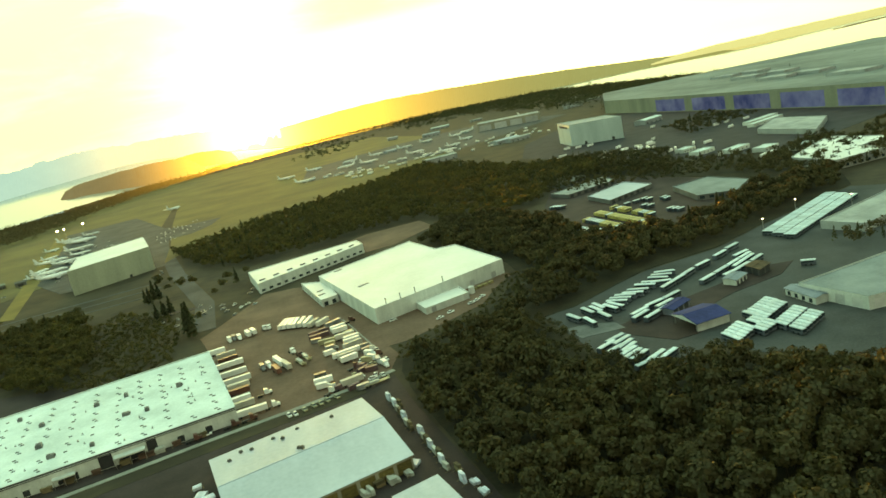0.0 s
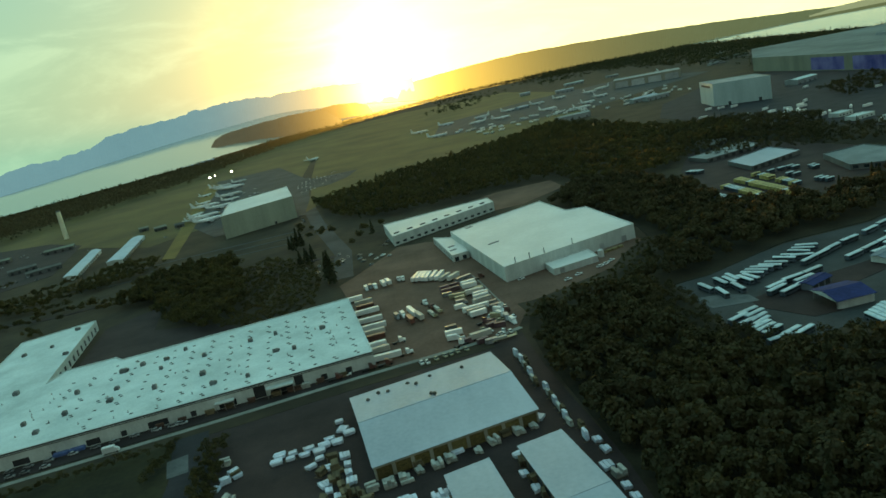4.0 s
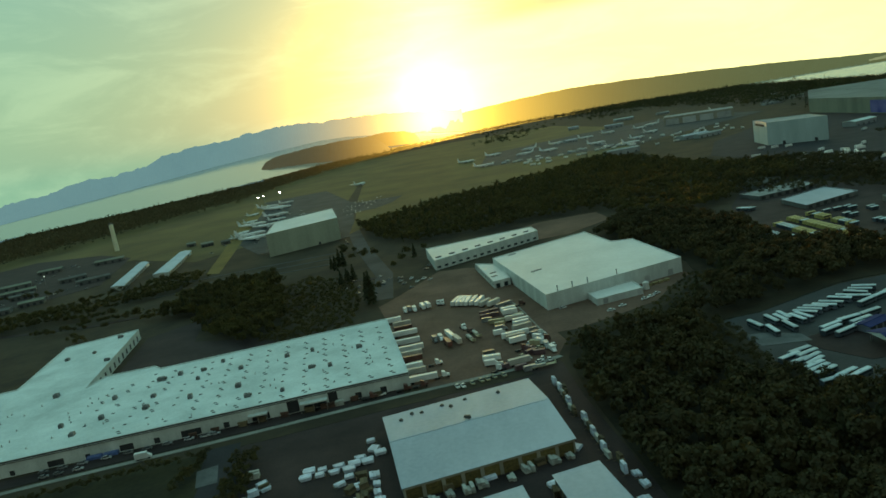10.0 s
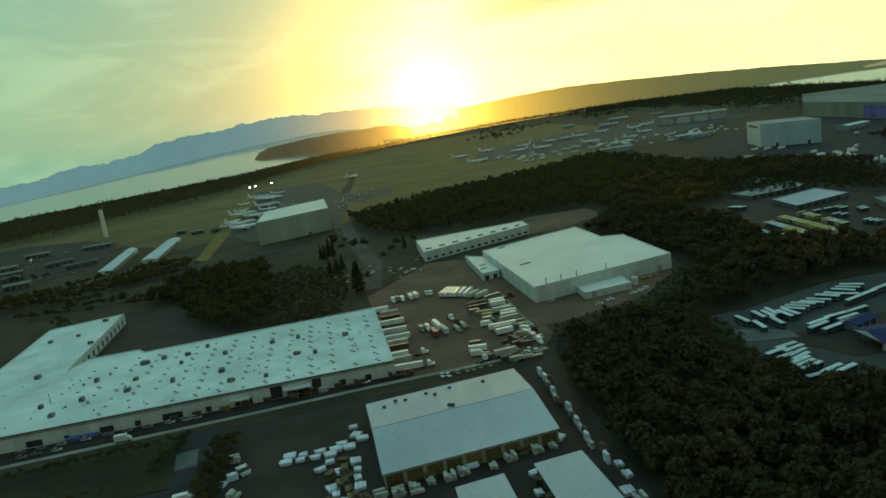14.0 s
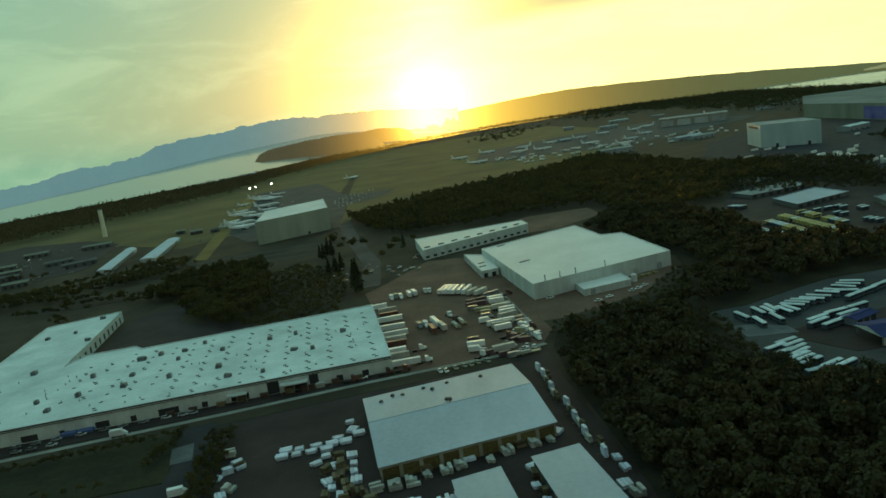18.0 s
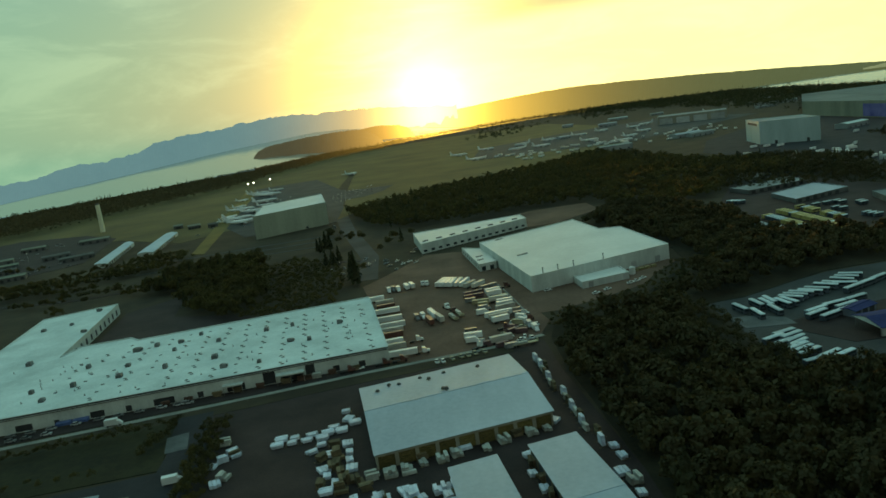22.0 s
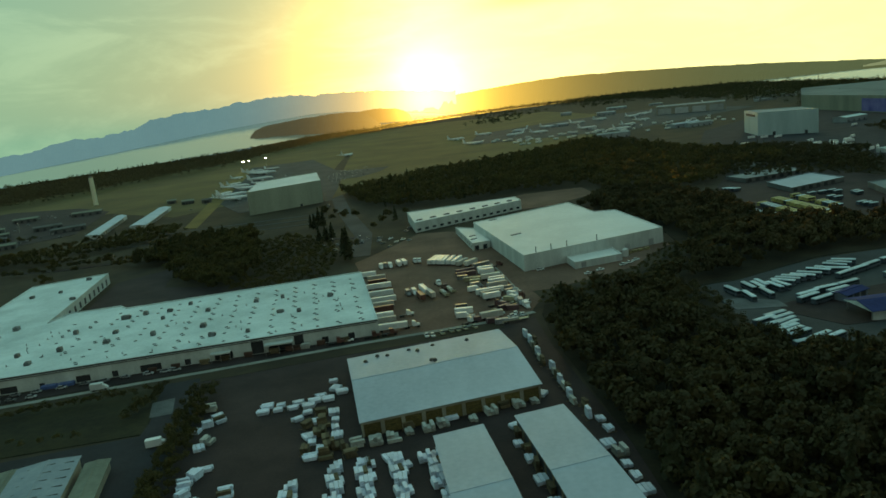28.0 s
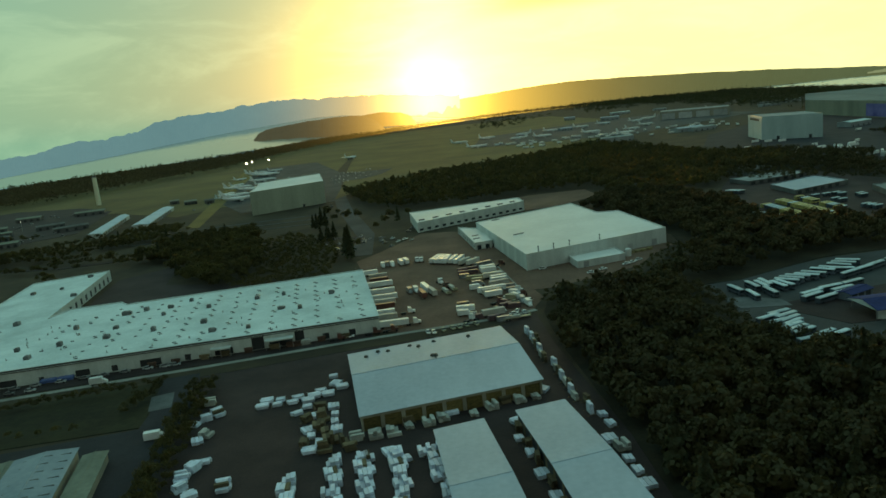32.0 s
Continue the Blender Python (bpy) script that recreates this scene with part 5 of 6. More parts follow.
first_container = make_container(0, 0, 0, PAINT_DUSK, "dull plum-red storage container in the lorry yard")
set_out(first_container, [(17.2, 435.0, 16), (23.4, 436.6, 16), (17.0, 427.6, 10), (23.0, 428.4, 10), (33.0, 357.0, -40), (37.6, 348.4, -4), (26.3, 331.8, 18), (20.0, 336.6, 20), (33.6, 350.4, 30)])
grey_container = make_container(0, 0, 0, PAINT_MIXED, "grey storage container in the lorry yard")
set_out(grey_container, [(28.2, 446.2, 34), (33.0, 448.6, 32), (17.4, 419.6, -4), (40.2, 379.0, 12), (30.1, 328.6, 8), (39.4, 386.0, 15), (13.4, 360.0, 4)])
sand_container = make_container(0, 0, 0, PAINT_SAND, "sand-coloured storage container among the trailers")
set_out(sand_container, [(21.0, 413.4, -4), (27.0, 413.0, -4), (23.8, 407.0, 4), (36.0, 418.0, 20), (38.0, 364.0, -30)])
flatbed = make_flatbed(0, 0, 0, PAINT_SAND, "long flat trailer with a covered load")
set_out(flatbed, [(6.0, 390.0, -76), (36.4, 329.4, 11), (9.5, 396.0, -76)])
first_van = make_van(0, 0, 0, PAINT_WHITE)
set_out(first_van, [(-32.3, 473.0, -80), (-26.2, 472.6, -79), (22.3, 390.1, 10), (41.0, 370.4, -44), (44.6, 349.0, -80), (13.5, 343.4, -6), (40.8, 363.0, -57), (-10.4, 398.8, -78)])
grey_van = make_van(0, 0, 0, PAINT_MIXED, "grey box van in the lorry yard")
set_out(grey_van, [(-29.6, 474.6, -80), (-13.8, 398.0, -77), (42.6, 356.0, -88), (24.0, 397.6, 8)])
first_lorry = make_truck(0, 0, 0, PAINT_WHITE)
set_out(first_lorry, [(-11.5, 338.5, 8), (-10.4, 479.0, -80), (-7.6, 478.0, -84), (15.2, 334.0, 40), (17.6, 337.0, 100), (-14.4, 357.8, 10), (3.0, 413.0, -70), (42.4, 376.0, 60)])
lay(first_trailer, [(-20.8, 337.4, 4)])
red_lorry = make_truck(5.8, 400.5, 100, PAINT_RED, "red lorry cab in the lorry yard")
red_lorry.matrix_world = pose(6.6, 403.0, 0.06, 0, 0, -76)
lay(red_lorry, [(-22, 331, 8), (-30, 329.5, 8), (40, 442, 30), (44, 366, 60), (30, 358, 20), (-46, 326.5, 8)])
first_car = make_car(0, 0, 0, PAINT_WHITE)
set_out(first_car, [(-4.6, 322.6, -80), (-1.9, 322.0, -78), (45, 377, 100), (-40.5, 329, 8), (38, 341, 80), (35, 366, 60), (46.5, 358, 100), (27, 344, 30), (31, 343, 15), (36, 337, 20), (41, 338, 95)])
tan_car = make_car(0, 0, 0, PAINT_SAND, "sand-coloured car beside the concrete track")
set_out(tan_car, [(2.4, 323.6, -76), (6.6, 325.0, -70), (9.8, 325.4, -80), (13.0, 326.6, -74), (17.4, 327.0, -70), (22.0, 344.0, 60), (29.0, 349.0, 100), (39.0, 357.0, 10)])
lay(first_car, [(-25, 560, 60), (-30, 575, 60), (-20, 566, 40), (113, 412.5, 20), (109, 410, 15), (118, 417, 30), (86.5, 399, 15), (94.2, 404, 20), (63, 420, 20)], 0.053)
grey_car = make_car(-15, 560, 60, PAINT_MIXED, "dark car parked on the gravel")
lay(grey_car, [(-60 + rnd.uniform(-25, 45), 575 + rnd.uniform(-40, 40), rnd.uniform(0, 180)) for _ in range(18)], 0.0)
lay(grey_car, [(-190 + 9 * k + rnd.uniform(-1, 1), 305 + 1.4 * k, 8) for k in range(9)])
lay(grey_car, [(rnd.uniform(-560, -400), rnd.uniform(780, 1060), rnd.choice((25, 28, 118))) for _ in range(34)], 0.06)
lay(first_car, [(-160 + 6.0 * k + 3 * row, 1080 + 36 * row + 5 * k + rnd.uniform(-1, 1), 100) for row in range(6) for k in range(9) if rnd.random() < 0.62], 0.1)
lay(grey_car, [(-108 + rnd.uniform(-6, 6), 800 + 9 * k, 100) for k in range(5)], 0.1)
lot = random.Random(23)
lay(grey_car, [(-150 + 7 * k + lot.uniform(-2, 2), 1158 + 26 * (k % 4) + lot.uniform(-3, 3), 96) for k in range(10)] + [(-136 + 9 * k + lot.uniform(-2, 2), 1236 + lot.uniform(-4, 4), 96) for k in range(7)], 0.12)
lay(grey_car, [(rnd.uniform(-300, -230), rnd.uniform(930, 1050), rnd.uniform(0, 180)) for _ in range(8)], 0.08)
far_trailer = thing("trailer", 300, 1450, 20, "white trailer parked far off beside the apron", "trailer", "far parked trailers")
part("box_body", Geo().box(-5.5, -1.25, 0.9, 5.5, 1.25, 3.7, cut=0.07), PAINT_WHITE, far_trailer)
part("chassis", Geo().box(-5.2, -0.9, 0, 5.2, 0.9, 0.89), TRIM_DARK, far_trailer)
lay(far_trailer, [(rnd.uniform(120, 640), rnd.uniform(1340, 1620), rnd.uniform(0, 180)) for _ in range(46)], 0.0)
lay(far_trailer, [(rnd.uniform(160, 600), rnd.uniform(1380, 1560), rnd.uniform(0, 60)) for _ in range(26)], 0.0)
lay(first_car, [(rnd.uniform(-290, -200), rnd.uniform(980, 1300), rnd.uniform(0, 180)) for _ in range(22)], 0.1)
lay(far_trailer, [(rnd.uniform(380, 520), rnd.uniform(770, 960), rnd.uniform(0, 60)) for _ in range(10)], 0.0)
lay(far_trailer, [(rnd.uniform(380, 540), rnd.uniform(760, 960), rnd.uniform(0, 180)) for _ in range(14)], 0.0)

lay(far_trailer, [(462, 1032, 20), (474, 1018, 20), (487, 1005, 20), (618, 1049, 30), (623, 896, 20), (610, 846, 30), (642, 898, 25), (665, 887, 20), (665, 847, 25), (463, 866, 60), (454, 820, 70), (473, 773, 30), (474, 721, 30), (466, 668, 40)], 0.06)
lay(far_trailer, [(468, 606, 30), (484, 612, 30)], 0.0)
# bus and trailer yard
city_bus = make_bus(165, 315, 22, BUS_ROOF, "white-roofed bus with shade-darkened blue-grey sides parked in the yard", "white buses", 12.0, BUS_SIDE_SHADED)
city_bus.location.z = 0.09
minibus = make_bus(195.5, 274.5, -84, BUS_ROOF, "short white-roofed shuttle bus parked side by side", "shuttle buses", 6.9, BUS_SIDE_SHADED)
minibus.location.z = 0.09
coach = make_bus(138.8, 332.9, -82, BUS_ROOF, "long white-roofed coach with shade-darkened sides parked in the yard", "coaches", 11.0, BUS_SIDE_SHADED)
coach.location.z = 0.09
YARD_Z = 0.08
lay(coach, [(142, 322, -90), (148, 336, -85), (152, 335, -86), (155, 338, -88), (151, 324, -88), (158.5, 332, -80), (162, 333, -76)], YARD_Z)
lay(coach, [(165, 337.5, -42), (168.5, 340, -40), (172.5, 342.2, -37), (177, 342.5, -39), (181.5, 344.8, -39), (188, 348.7, -44), (193, 350, -40), (199, 353.9, -46), (203, 357, -36), (207, 360.5, -31), (196.5, 347, -27)], YARD_Z)
lay(city_bus, [(196, 339.5, 27), (205.5, 344.3, 26), (214.5, 349.5, 27), (228, 356, 20), (245, 364, 24), (258, 371, 22)], YARD_Z)
lay(city_bus, [(176, 320, 15), (188, 323.7, 20), (163, 310.6, 25), (167, 306.3, 24), (177.5, 311, 22), (179, 315.6, 20)], YARD_Z)
lay(coach, [(139.5, 292.5, 20), (133, 288, 24), (140.5, 288.4, 24), (133.5, 281.5, 22), (139.5, 283.5, 28), (138.6, 279, 30), (136.5, 275.3, 25), (136.6, 271.8, 24), (137.6, 268.6, 24), (142.6, 263.4, 26), (147, 261.5, 26), (136, 259.8, 10)], YARD_Z)
lay(city_bus, [(215, 332.5, 23), (227, 338, 25), (238.5, 343.5, 26), (250, 349, 26), (251.4, 354.2, 18), (239, 339.5, 28), (248.8, 344.6, 28), (250.5, 340, 26), (238, 334.2, 22), (227.4, 329.9, 16)], YARD_Z)
lay(coach, [(174.5 + 2.75 * k, 258.2 + 1.5 * k, -88) for k in range(5)], YARD_Z)
lay(minibus, [(193.4 + 2.72 * k, 272.2 + 1.4 * k, -84) for k in range(8) if k], YARD_Z)
lay(minibus, [(190.6 + 2.72 * k, 265.2 + 1.35 * k, -84) for k in range(9)], YARD_Z)
lay(minibus, [(187 + 2.72 * k, 257.0 + 1.1 * k, -84) for k in range(4)], YARD_Z)
lay(minibus, [(196.4 + 2.7 * k, 255.6 + 1.4 * k, -84) for k in range(7)], YARD_Z)
lay(minibus, [(197.2 + 2.7 * k, 247.4 + 1.4 * k, -84) for k in range(7)], YARD_Z)
for row in range(3):
    lay(minibus, [(289 + 3.0 * k + 0.7 * row, 378 + 1.52 * k - 8.4 * row, -63) for k in range(29)], YARD_Z)
lay(minibus, [(261, 314, -40)], YARD_Z)
lay(first_car, [(234, 264, 20)], YARD_Z)
# school bus depot
school_bus = make_bus(282, 556, 14, PAINT_YELLOW, "yellow school bus parked in a depot row", "school buses", 7.8)
school_bus.location.z = 0.08
for (xa, ya), (xb, yb), n, white in (((282, 552), (283, 490), 15, 0.4), ((264.5, 550), (268, 472), 19, 0.22), ((247.8, 542), (251, 462), 19, 0.6), ((229.5, 512), (231, 503), 3, 1.0), ((233, 497), (237, 477), 5, 1.0), ((294, 555), (303, 556), 2, 1.0), ((311, 557), (312, 551), 2, 1.0), ((297, 533), (299, 527), 2, 1.0), ((320, 537), (321, 543), 2, 1.0), ((255, 620), (261, 612), 4, 1.0), ((300, 500), (302, 490), 3, 1.0)):
    for k in range(n):
        t = k / max(1, n - 1)
        if n > 6 and rnd.random() < 0.12:
            continue
        copy_thing(minibus if rnd.random() < white else school_bus, pose(xa + (xb - xa) * t, ya + (yb - ya) * t, 0.08, 0, 0, 14 + rnd.uniform(-2, 2)))


def make_stack(x, y, rot, seed, wrapped, label, group, wides=(2, 2, 3), highs=(1, 2, 2, 3)):
    """Bundles of boards on bearers, two to four wide and one to three high."""
    r = random.Random(seed)
    e = thing("lumber_stack", x, y, rot, label, "lumber stack", group)
    part("bearer", Geo().box(-2.2, -1.6, 0, -2.0, 1.6, 0.12), TIMBER, e)
    part("bearer", Geo().box(2.0, -1.6, 0, 2.2, 1.6, 0.12), TIMBER, e)
    wide = r.choice(wides)
    for i in range(wide):
        for j in range(r.choice(highs)):
            l, o = r.uniform(1.5, 2.3), r.uniform(-0.35, 0.35)
            y0, z0 = (i - wide / 2) * 1.3, 0.125 + j * 1.12
            pack, z1 = Geo(), z0
            for n in range(3):
                d = r.uniform(-0.10, 0.10)
                pack.box(-l + o + d, y0 + 0.05, z1, l + o + d, y0 + 1.25, z1 + 0.31, cut=0.03)
                z1 += 0.31
                if n < 2:
                    for bx in (-0.8, 0.0, 0.8):
                        pack.box(l * bx + o - 0.06, y0 + 0.08, z1 + 0.002, l * bx + o + 0.06, y0 + 1.22, z1 + 0.078)
                    z1 += 0.08
            part("board_pack", pack, wrapped if r.random() < 0.94 else TIMBER, e)
    return e


white_stacks = [make_stack(-65 + 5.4 * k, 256 + 0.5 * k, 12, 30 + k, WRAP_WHITE, "white-wrapped bundles of boards in the timber yard", "wrapped lumber stacks", (2, 2, 3), (1, 1, 2)) for k in range(4)]
brown_stacks = [make_stack(-42 + 3.5 * k, 232 - 5 * k, 100, 50 + k, TIMBER, "bare brown bundles of sawn boards", "bare lumber stacks") for k in range(3)]
grey_stacks = [make_stack(-28 + 6 * k, 221.5, 13, 60 + k, WRAP_GREY, "pale grey bundles of boards before the timber store", "grey lumber stacks", (2, 3), (1, 2, 2)) for k in range(3)]
long_stacks = [make_stack(-33 + 9 * k, 207, 100, 70 + k, WRAP_WHITE, "long narrow white-wrapped packs heaped unevenly", "heaped lumber packs", (3, 4), (1, 2, 2, 3)) for k in range(4)]
for ob in white_stacks + brown_stacks + grey_stacks + long_stacks:
    ob.location.z = 0.06


def pile(places, kinds, turn=4):
    for n, (x, y, r) in enumerate(places):
        copy_thing(kinds[n % len(kinds)], pose(x + rnd.uniform(-0.4, 0.4), y + rnd.uniform(-0.4, 0.4), 0.06, 0, 0, r + rnd.uniform(-turn, turn)))


# the wrapped rows north-west of the yard
pile([(-64.5 + 5.3 * k, 260.6 + 0.3 * k, 12) for k in range(2)] + [(-52.5 + 5.2 * k, 261 + 0.5 * k, 12) for k in range(3)] + [(-48, 251, 12), (-51, 246.4, 30), (-37.5, 267, 12), (-40.4, 271.5, 70), (-42, 279.4, 8), (-45, 265.5, 12)], white_stacks)
# mixed brown and white heaps in the middle
pile([(-38.2, 249, 96), (-37, 242, 98), (-36.4, 236, 98), (-35.4, 229.5, 98), (-44.5, 231, 120), (-43, 226.5, 100), (-40, 221, 98), (-45, 242.5, 10), (-42.3, 216.5, 10)], white_stacks)
pile([(-46.4, 239.5, 60), (-41.5, 243, 98), (-41, 238.4, 20), (-40.5, 233, 98), (-37, 222, 98), (-37.4, 215.4, 12), (-44.6, 220.5, 98), (-42.8, 249.5, 12), (-31.5, 219.5, 98), (-29.5, 214.5, 12)], brown_stacks, 12)
# the grey row before the timber store
pile([(-22.4, 221.2, 100), (-16.6, 223, 100), (-11.6, 226.4, 103), (-5.4, 226.6, 100), (0, 229, 103), (9.4, 230.8, 100), (15.8, 233.6, 103), (25.4, 237, 100), (30.6, 238.8, 103)], grey_stacks)
pile([(-12, 230.5, 13), (2, 233.5, 13), (20, 237.4, 13), (34, 244, 60)], brown_stacks[:1] + white_stacks[:1])
# the long heaps that run towards the camera
for x0, y0, n in ((-33.4, 205, 10), (-24.4, 207, 11), (-14.6, 206, 11), (-3.6, 208, 11), (-45, 198, 8)):
    pile([(x0 + 0.62 * k + rnd.uniform(-0.8, 0.8), y0 - 5.6 * k, 99) for k in range(n)], long_stacks, 7)
pile([(-17.2, 209.5, 112), (-12, 204, 108), (-22, 199, 110)], white_stacks, 10)
pile([(22.4, 221.4, 20), (21.8, 209, 98), (23.4, 199, 98), (25, 187, 98), (27, 175, 98), (28, 165, 98)], white_stacks)
pile([(22.8, 215.5, 98), (24.4, 204.6, 12), (25.6, 193.6, 98), (26.8, 181, 98), (28, 170, 98), (30, 158, 98)], brown_stacks, 8)
small_stacks = [make_stack(38 + 2 * k, 303 - 8 * k, 98, 80 + k, WRAP_WHITE if k < 1 else (TIMBER, WRAP_GREY)[k % 2], "narrow stack of boards along the yard's edge", "narrow lumber stacks", (1,)) for k in range(3)]
for n, ob in enumerate(small_stacks):
    ob.matrix_world = pose(37.8 + 1.2 * n, 306 - 5 * n, 0.06, 0, 0, 100)
pile([(38.6 + 0.24 * k, 298 - 5.2 * k, 99) for k in range(6)] + [(42.2 + 0.2 * k, 265 - 4.4 * k, 99) for k in range(8)] + [(46.4, 229, 98), (45.8, 222.6, 98)], small_stacks)
pile([(48.8, 219.6, 99), (49.6, 212, 99), (46.8, 202.6, 99), (48.8, 197, 98), (49.2, 190, 98), (49.6, 183.6, 98), (50.4, 176, 98)], white_stacks[1:] + grey_stacks[:1])
# heaps along the western edge of the yard
pile([(-83.4, 250, 20), (-80.2, 254, 40), (-76.4, 212.4, 70), (-78, 207, 20), (-77, 201, 40), (-64, 199, 15), (-72, 194, 30)], long_stacks, 14)
pile([(-81.4, 232, 100), (-85.4, 246, 80), (-74, 216, 20), (-62, 188, 20)], white_stacks, 14)
pile([(-86, 265, 20), (-79, 236, 90)], grey_stacks, 14)
CASE_RED = surface("dull_red_crates", (0.07, 0.036, 0.028), (0.13, 0.066, 0.05), fine=2.0, broad=0.4, rough=0.8, vary=0.4)
pallets = [make_stack(-100 + 5 * k, 322, 8, 90 + k, m, "mixed pallets and crates by the warehouse front", "pallets by the front", (1, 2), (1, 1, 2)) for k, m in enumerate((TIMBER, CASE_RED, WRAP_GREY))]
for n, ob in enumerate(pallets):
    ob.matrix_world = pose(-74 + 7 * n, 323.8 + n, 0.1, 0, 0, 8)
for k in range(9):
    copy_thing(pallets[rnd.choice((0, 0, 1, 2))], pose(-126 + 10.3 * k + rnd.uniform(-2, 2), 316.8 + 1.5 * k + rnd.uniform(-1, 0.6), 0.1, 0, 0, 8 + rnd.uniform(-10, 10)))
def tarp_pile(x, y, rot):
    e = thing("tarp_pile", x, y, rot, "pallets under a blue tarpaulin by the warehouse front", "covered pallets", "tarp-covered pallets", 0.1)
    part("pallet", Geo().box(-3.4, -1.4, 0, 3.4, 1.4, 0.15), TIMBER, e)
    part("tarpaulin", Geo().box(-3.3, -1.35, 0.15, 3.3, 1.35, 1.7, cut=0.35), TARP_BLUE, e)
    return e


for x, y in ((-169, 311.4), (-162, 312.4)):
    tarp_pile(x, y, 9)
copy_thing(first_van, pose(-143, 301.6, 0.15, 0, 0, 8))
lay(grey_car, [(-186, 299.5, 10), (-180, 300.4, 10), (-172, 301.8, 10), (-120, 315.0, 8), (-115.6, 315.6, 8)], 0.12)
make_van(-97, 238.5, 12, PAINT_WHITE, "white box lorry on the entrance drive")


def make_plane(x, y, rot, size, label):
    """An airliner: tapered fuselage, swept wings, tail, four small parts under the wings."""
    e = thing("airliner", x, y, rot, label, "aeroplane", "parked airliners")
    s = size / 40.0
    rings = []
    for px, r, up in ((-20, 0.25, 4.6), (-15, 1.3, 4.2), (-9, 2.0, 3.6), (12, 2.0, 3.5), (17, 1.6, 3.3), (20, 0.3, 3.0)):
        rings.append([(px * s, r * s * math.cos(6.2832 * i / 10), (up + r * math.sin(6.2832 * i / 10)) * s) for i in range(10)])
    part("fuselage", Geo().loft(rings), PAINT_WHITE, e)
    for q in (-1, 1):
        wing = [(4 * s, q * 1.5 * s, 2.6 * s), (-3 * s, q * 1.5 * s, 2.6 * s), (-9 * s, q * 18 * s, 4.0 * s), (-6.5 * s, q * 18 * s, 4.0 * s)]
        up = [(a, b, c + 0.5 * s) for a, b, c in wing]
        part("wing", Geo().add(wing + up, [(3, 2, 1, 0), (4, 5, 6, 7), (0, 1, 5, 4), (1, 2, 6, 5), (2, 3, 7, 6), (3, 0, 4, 7)]), PAINT_WHITE, e)
        part("engine", Geo().tube((-1.5 * s, q * 6.5 * s, 1.6 * s), (3 * s, q * 6.5 * s, 1.6 * s), 0.9 * s, 1.15 * s), PAINT_WHITE, e)
        tp = [(-15.5 * s, q * 0.4 * s, 5.0 * s), (-18.5 * s, q * 0.4 * s, 5.0 * s), (-20.5 * s, q * 6.5 * s, 5.6 * s), (-19 * s, q * 6.5 * s, 5.6 * s)]
        tu = [(a, b, c + 0.3 * s) for a, b, c in tp]
        part("tailplane", Geo().add(tp + tu, [(3, 2, 1, 0), (4, 5, 6, 7), (0, 1, 5, 4), (1, 2, 6, 5), (2, 3, 7, 6), (3, 0, 4, 7)]), PAINT_WHITE, e)
    fin = [(-14 * s, -0.2 * s, 5.4 * s), (-19 * s, -0.2 * s, 5.4 * s), (-21 * s, -0.2 * s, 12 * s), (-18.5 * s, -0.2 * s, 12 * s)]
    fu = [(a, 0.2 * s, c) for a, b, c in fin]
    part("tail_fin", Geo().add(fin + fu, [(0, 1, 2, 3), (7, 6, 5, 4), (0, 4, 5, 1), (1, 5, 6, 2), (2, 6, 7, 3), (3, 7, 4, 0)]), PAINT_WHITE, e)
    for px, py in ((14, 0), (-2, 3), (-2, -3)):
        part("landing_gear", Geo().box((px - 0.6) * s, (py - 0.4) * s, 0, (px + 0.6) * s, (py + 0.4) * s, 2.2 * s), TRIM_DARK, e)
    return e


plane = make_plane(474, 1950, 25, 44, "white airliner parked on the apron")
for x, y, r in ((158, 1852, 20), (249, 1853, 200), (322, 1877, 25), (404, 1904, 15), (549, 1917, 25), (601, 1985, 190), (840, 2150, 10), (371, 1645, 8), (514, 1711, 25), (408, 1500, 20), (270, 1685, 10), (218, 1705, 190), (85, 1772, 20), (110, 1560, 10), (450, 1600, 30),
                (-330, 1455, 25), (-310, 1410, 25), (-294, 1390, 25), (-276, 1264, 25), (-295, 1166, 20), (-262, 1120, 20), (-250, 991, 25), (-268, 1040, 30), (-163, 1643, 60)):
    copy_thing(plane, pose(x, y, 0.08, 0, 0, r))


small_plane = make_plane(-291, 1085, 60, 30, "small white jet parked beside the hangar")
small_plane.location.z = 0.08
for x, y, r in ((-312, 1228, 55), (-336, 1350, 55), (-256, 1012, 20), (-302, 1500, 20), (-262, 1200, 25), (-284, 1036, 60)):
    copy_thing(small_plane, pose(x, y, 0.08, 0, 0, r))


def light_mast(x, y, h, heads, label):
    e = thing("light_mast", x, y, 0, label, "light mast", "light masts")
    part("pole", Geo().tube((0, 0, 0), (0, 0, h), 0.28, 0.16), STEEL, e)
    part("cross_arm", Geo().box(-1.6, -0.1, h - 0.2, 1.6, 0.1, h), STEEL, e)
    w = min(1.0, (h / 22) ** 2)
    for k in range(heads):
        dx = (k - (heads - 1) / 2) * 1.6
        part("lamp_head", Geo().box(dx - 0.9 * w, -0.5, h, dx + 0.9 * w, -0.2, h + 1.8 * w, cut=0.1), LAMP_WHITE, e, "lit white floodlight")
    return e


for x, y, h, n in ((-352, 1480, 22, 2), (-345, 1500, 22, 1), (-318, 1530, 22, 2), (-495, 905, 11, 1), (288, 381, 10, 1), (330, 403, 10, 1), (352, 380, 10, 1)):
    light_mast(x, y, h, n, "tall light mast with lit white floodlights")

# ---- trees ----
rng = np.random.default_rng(7)


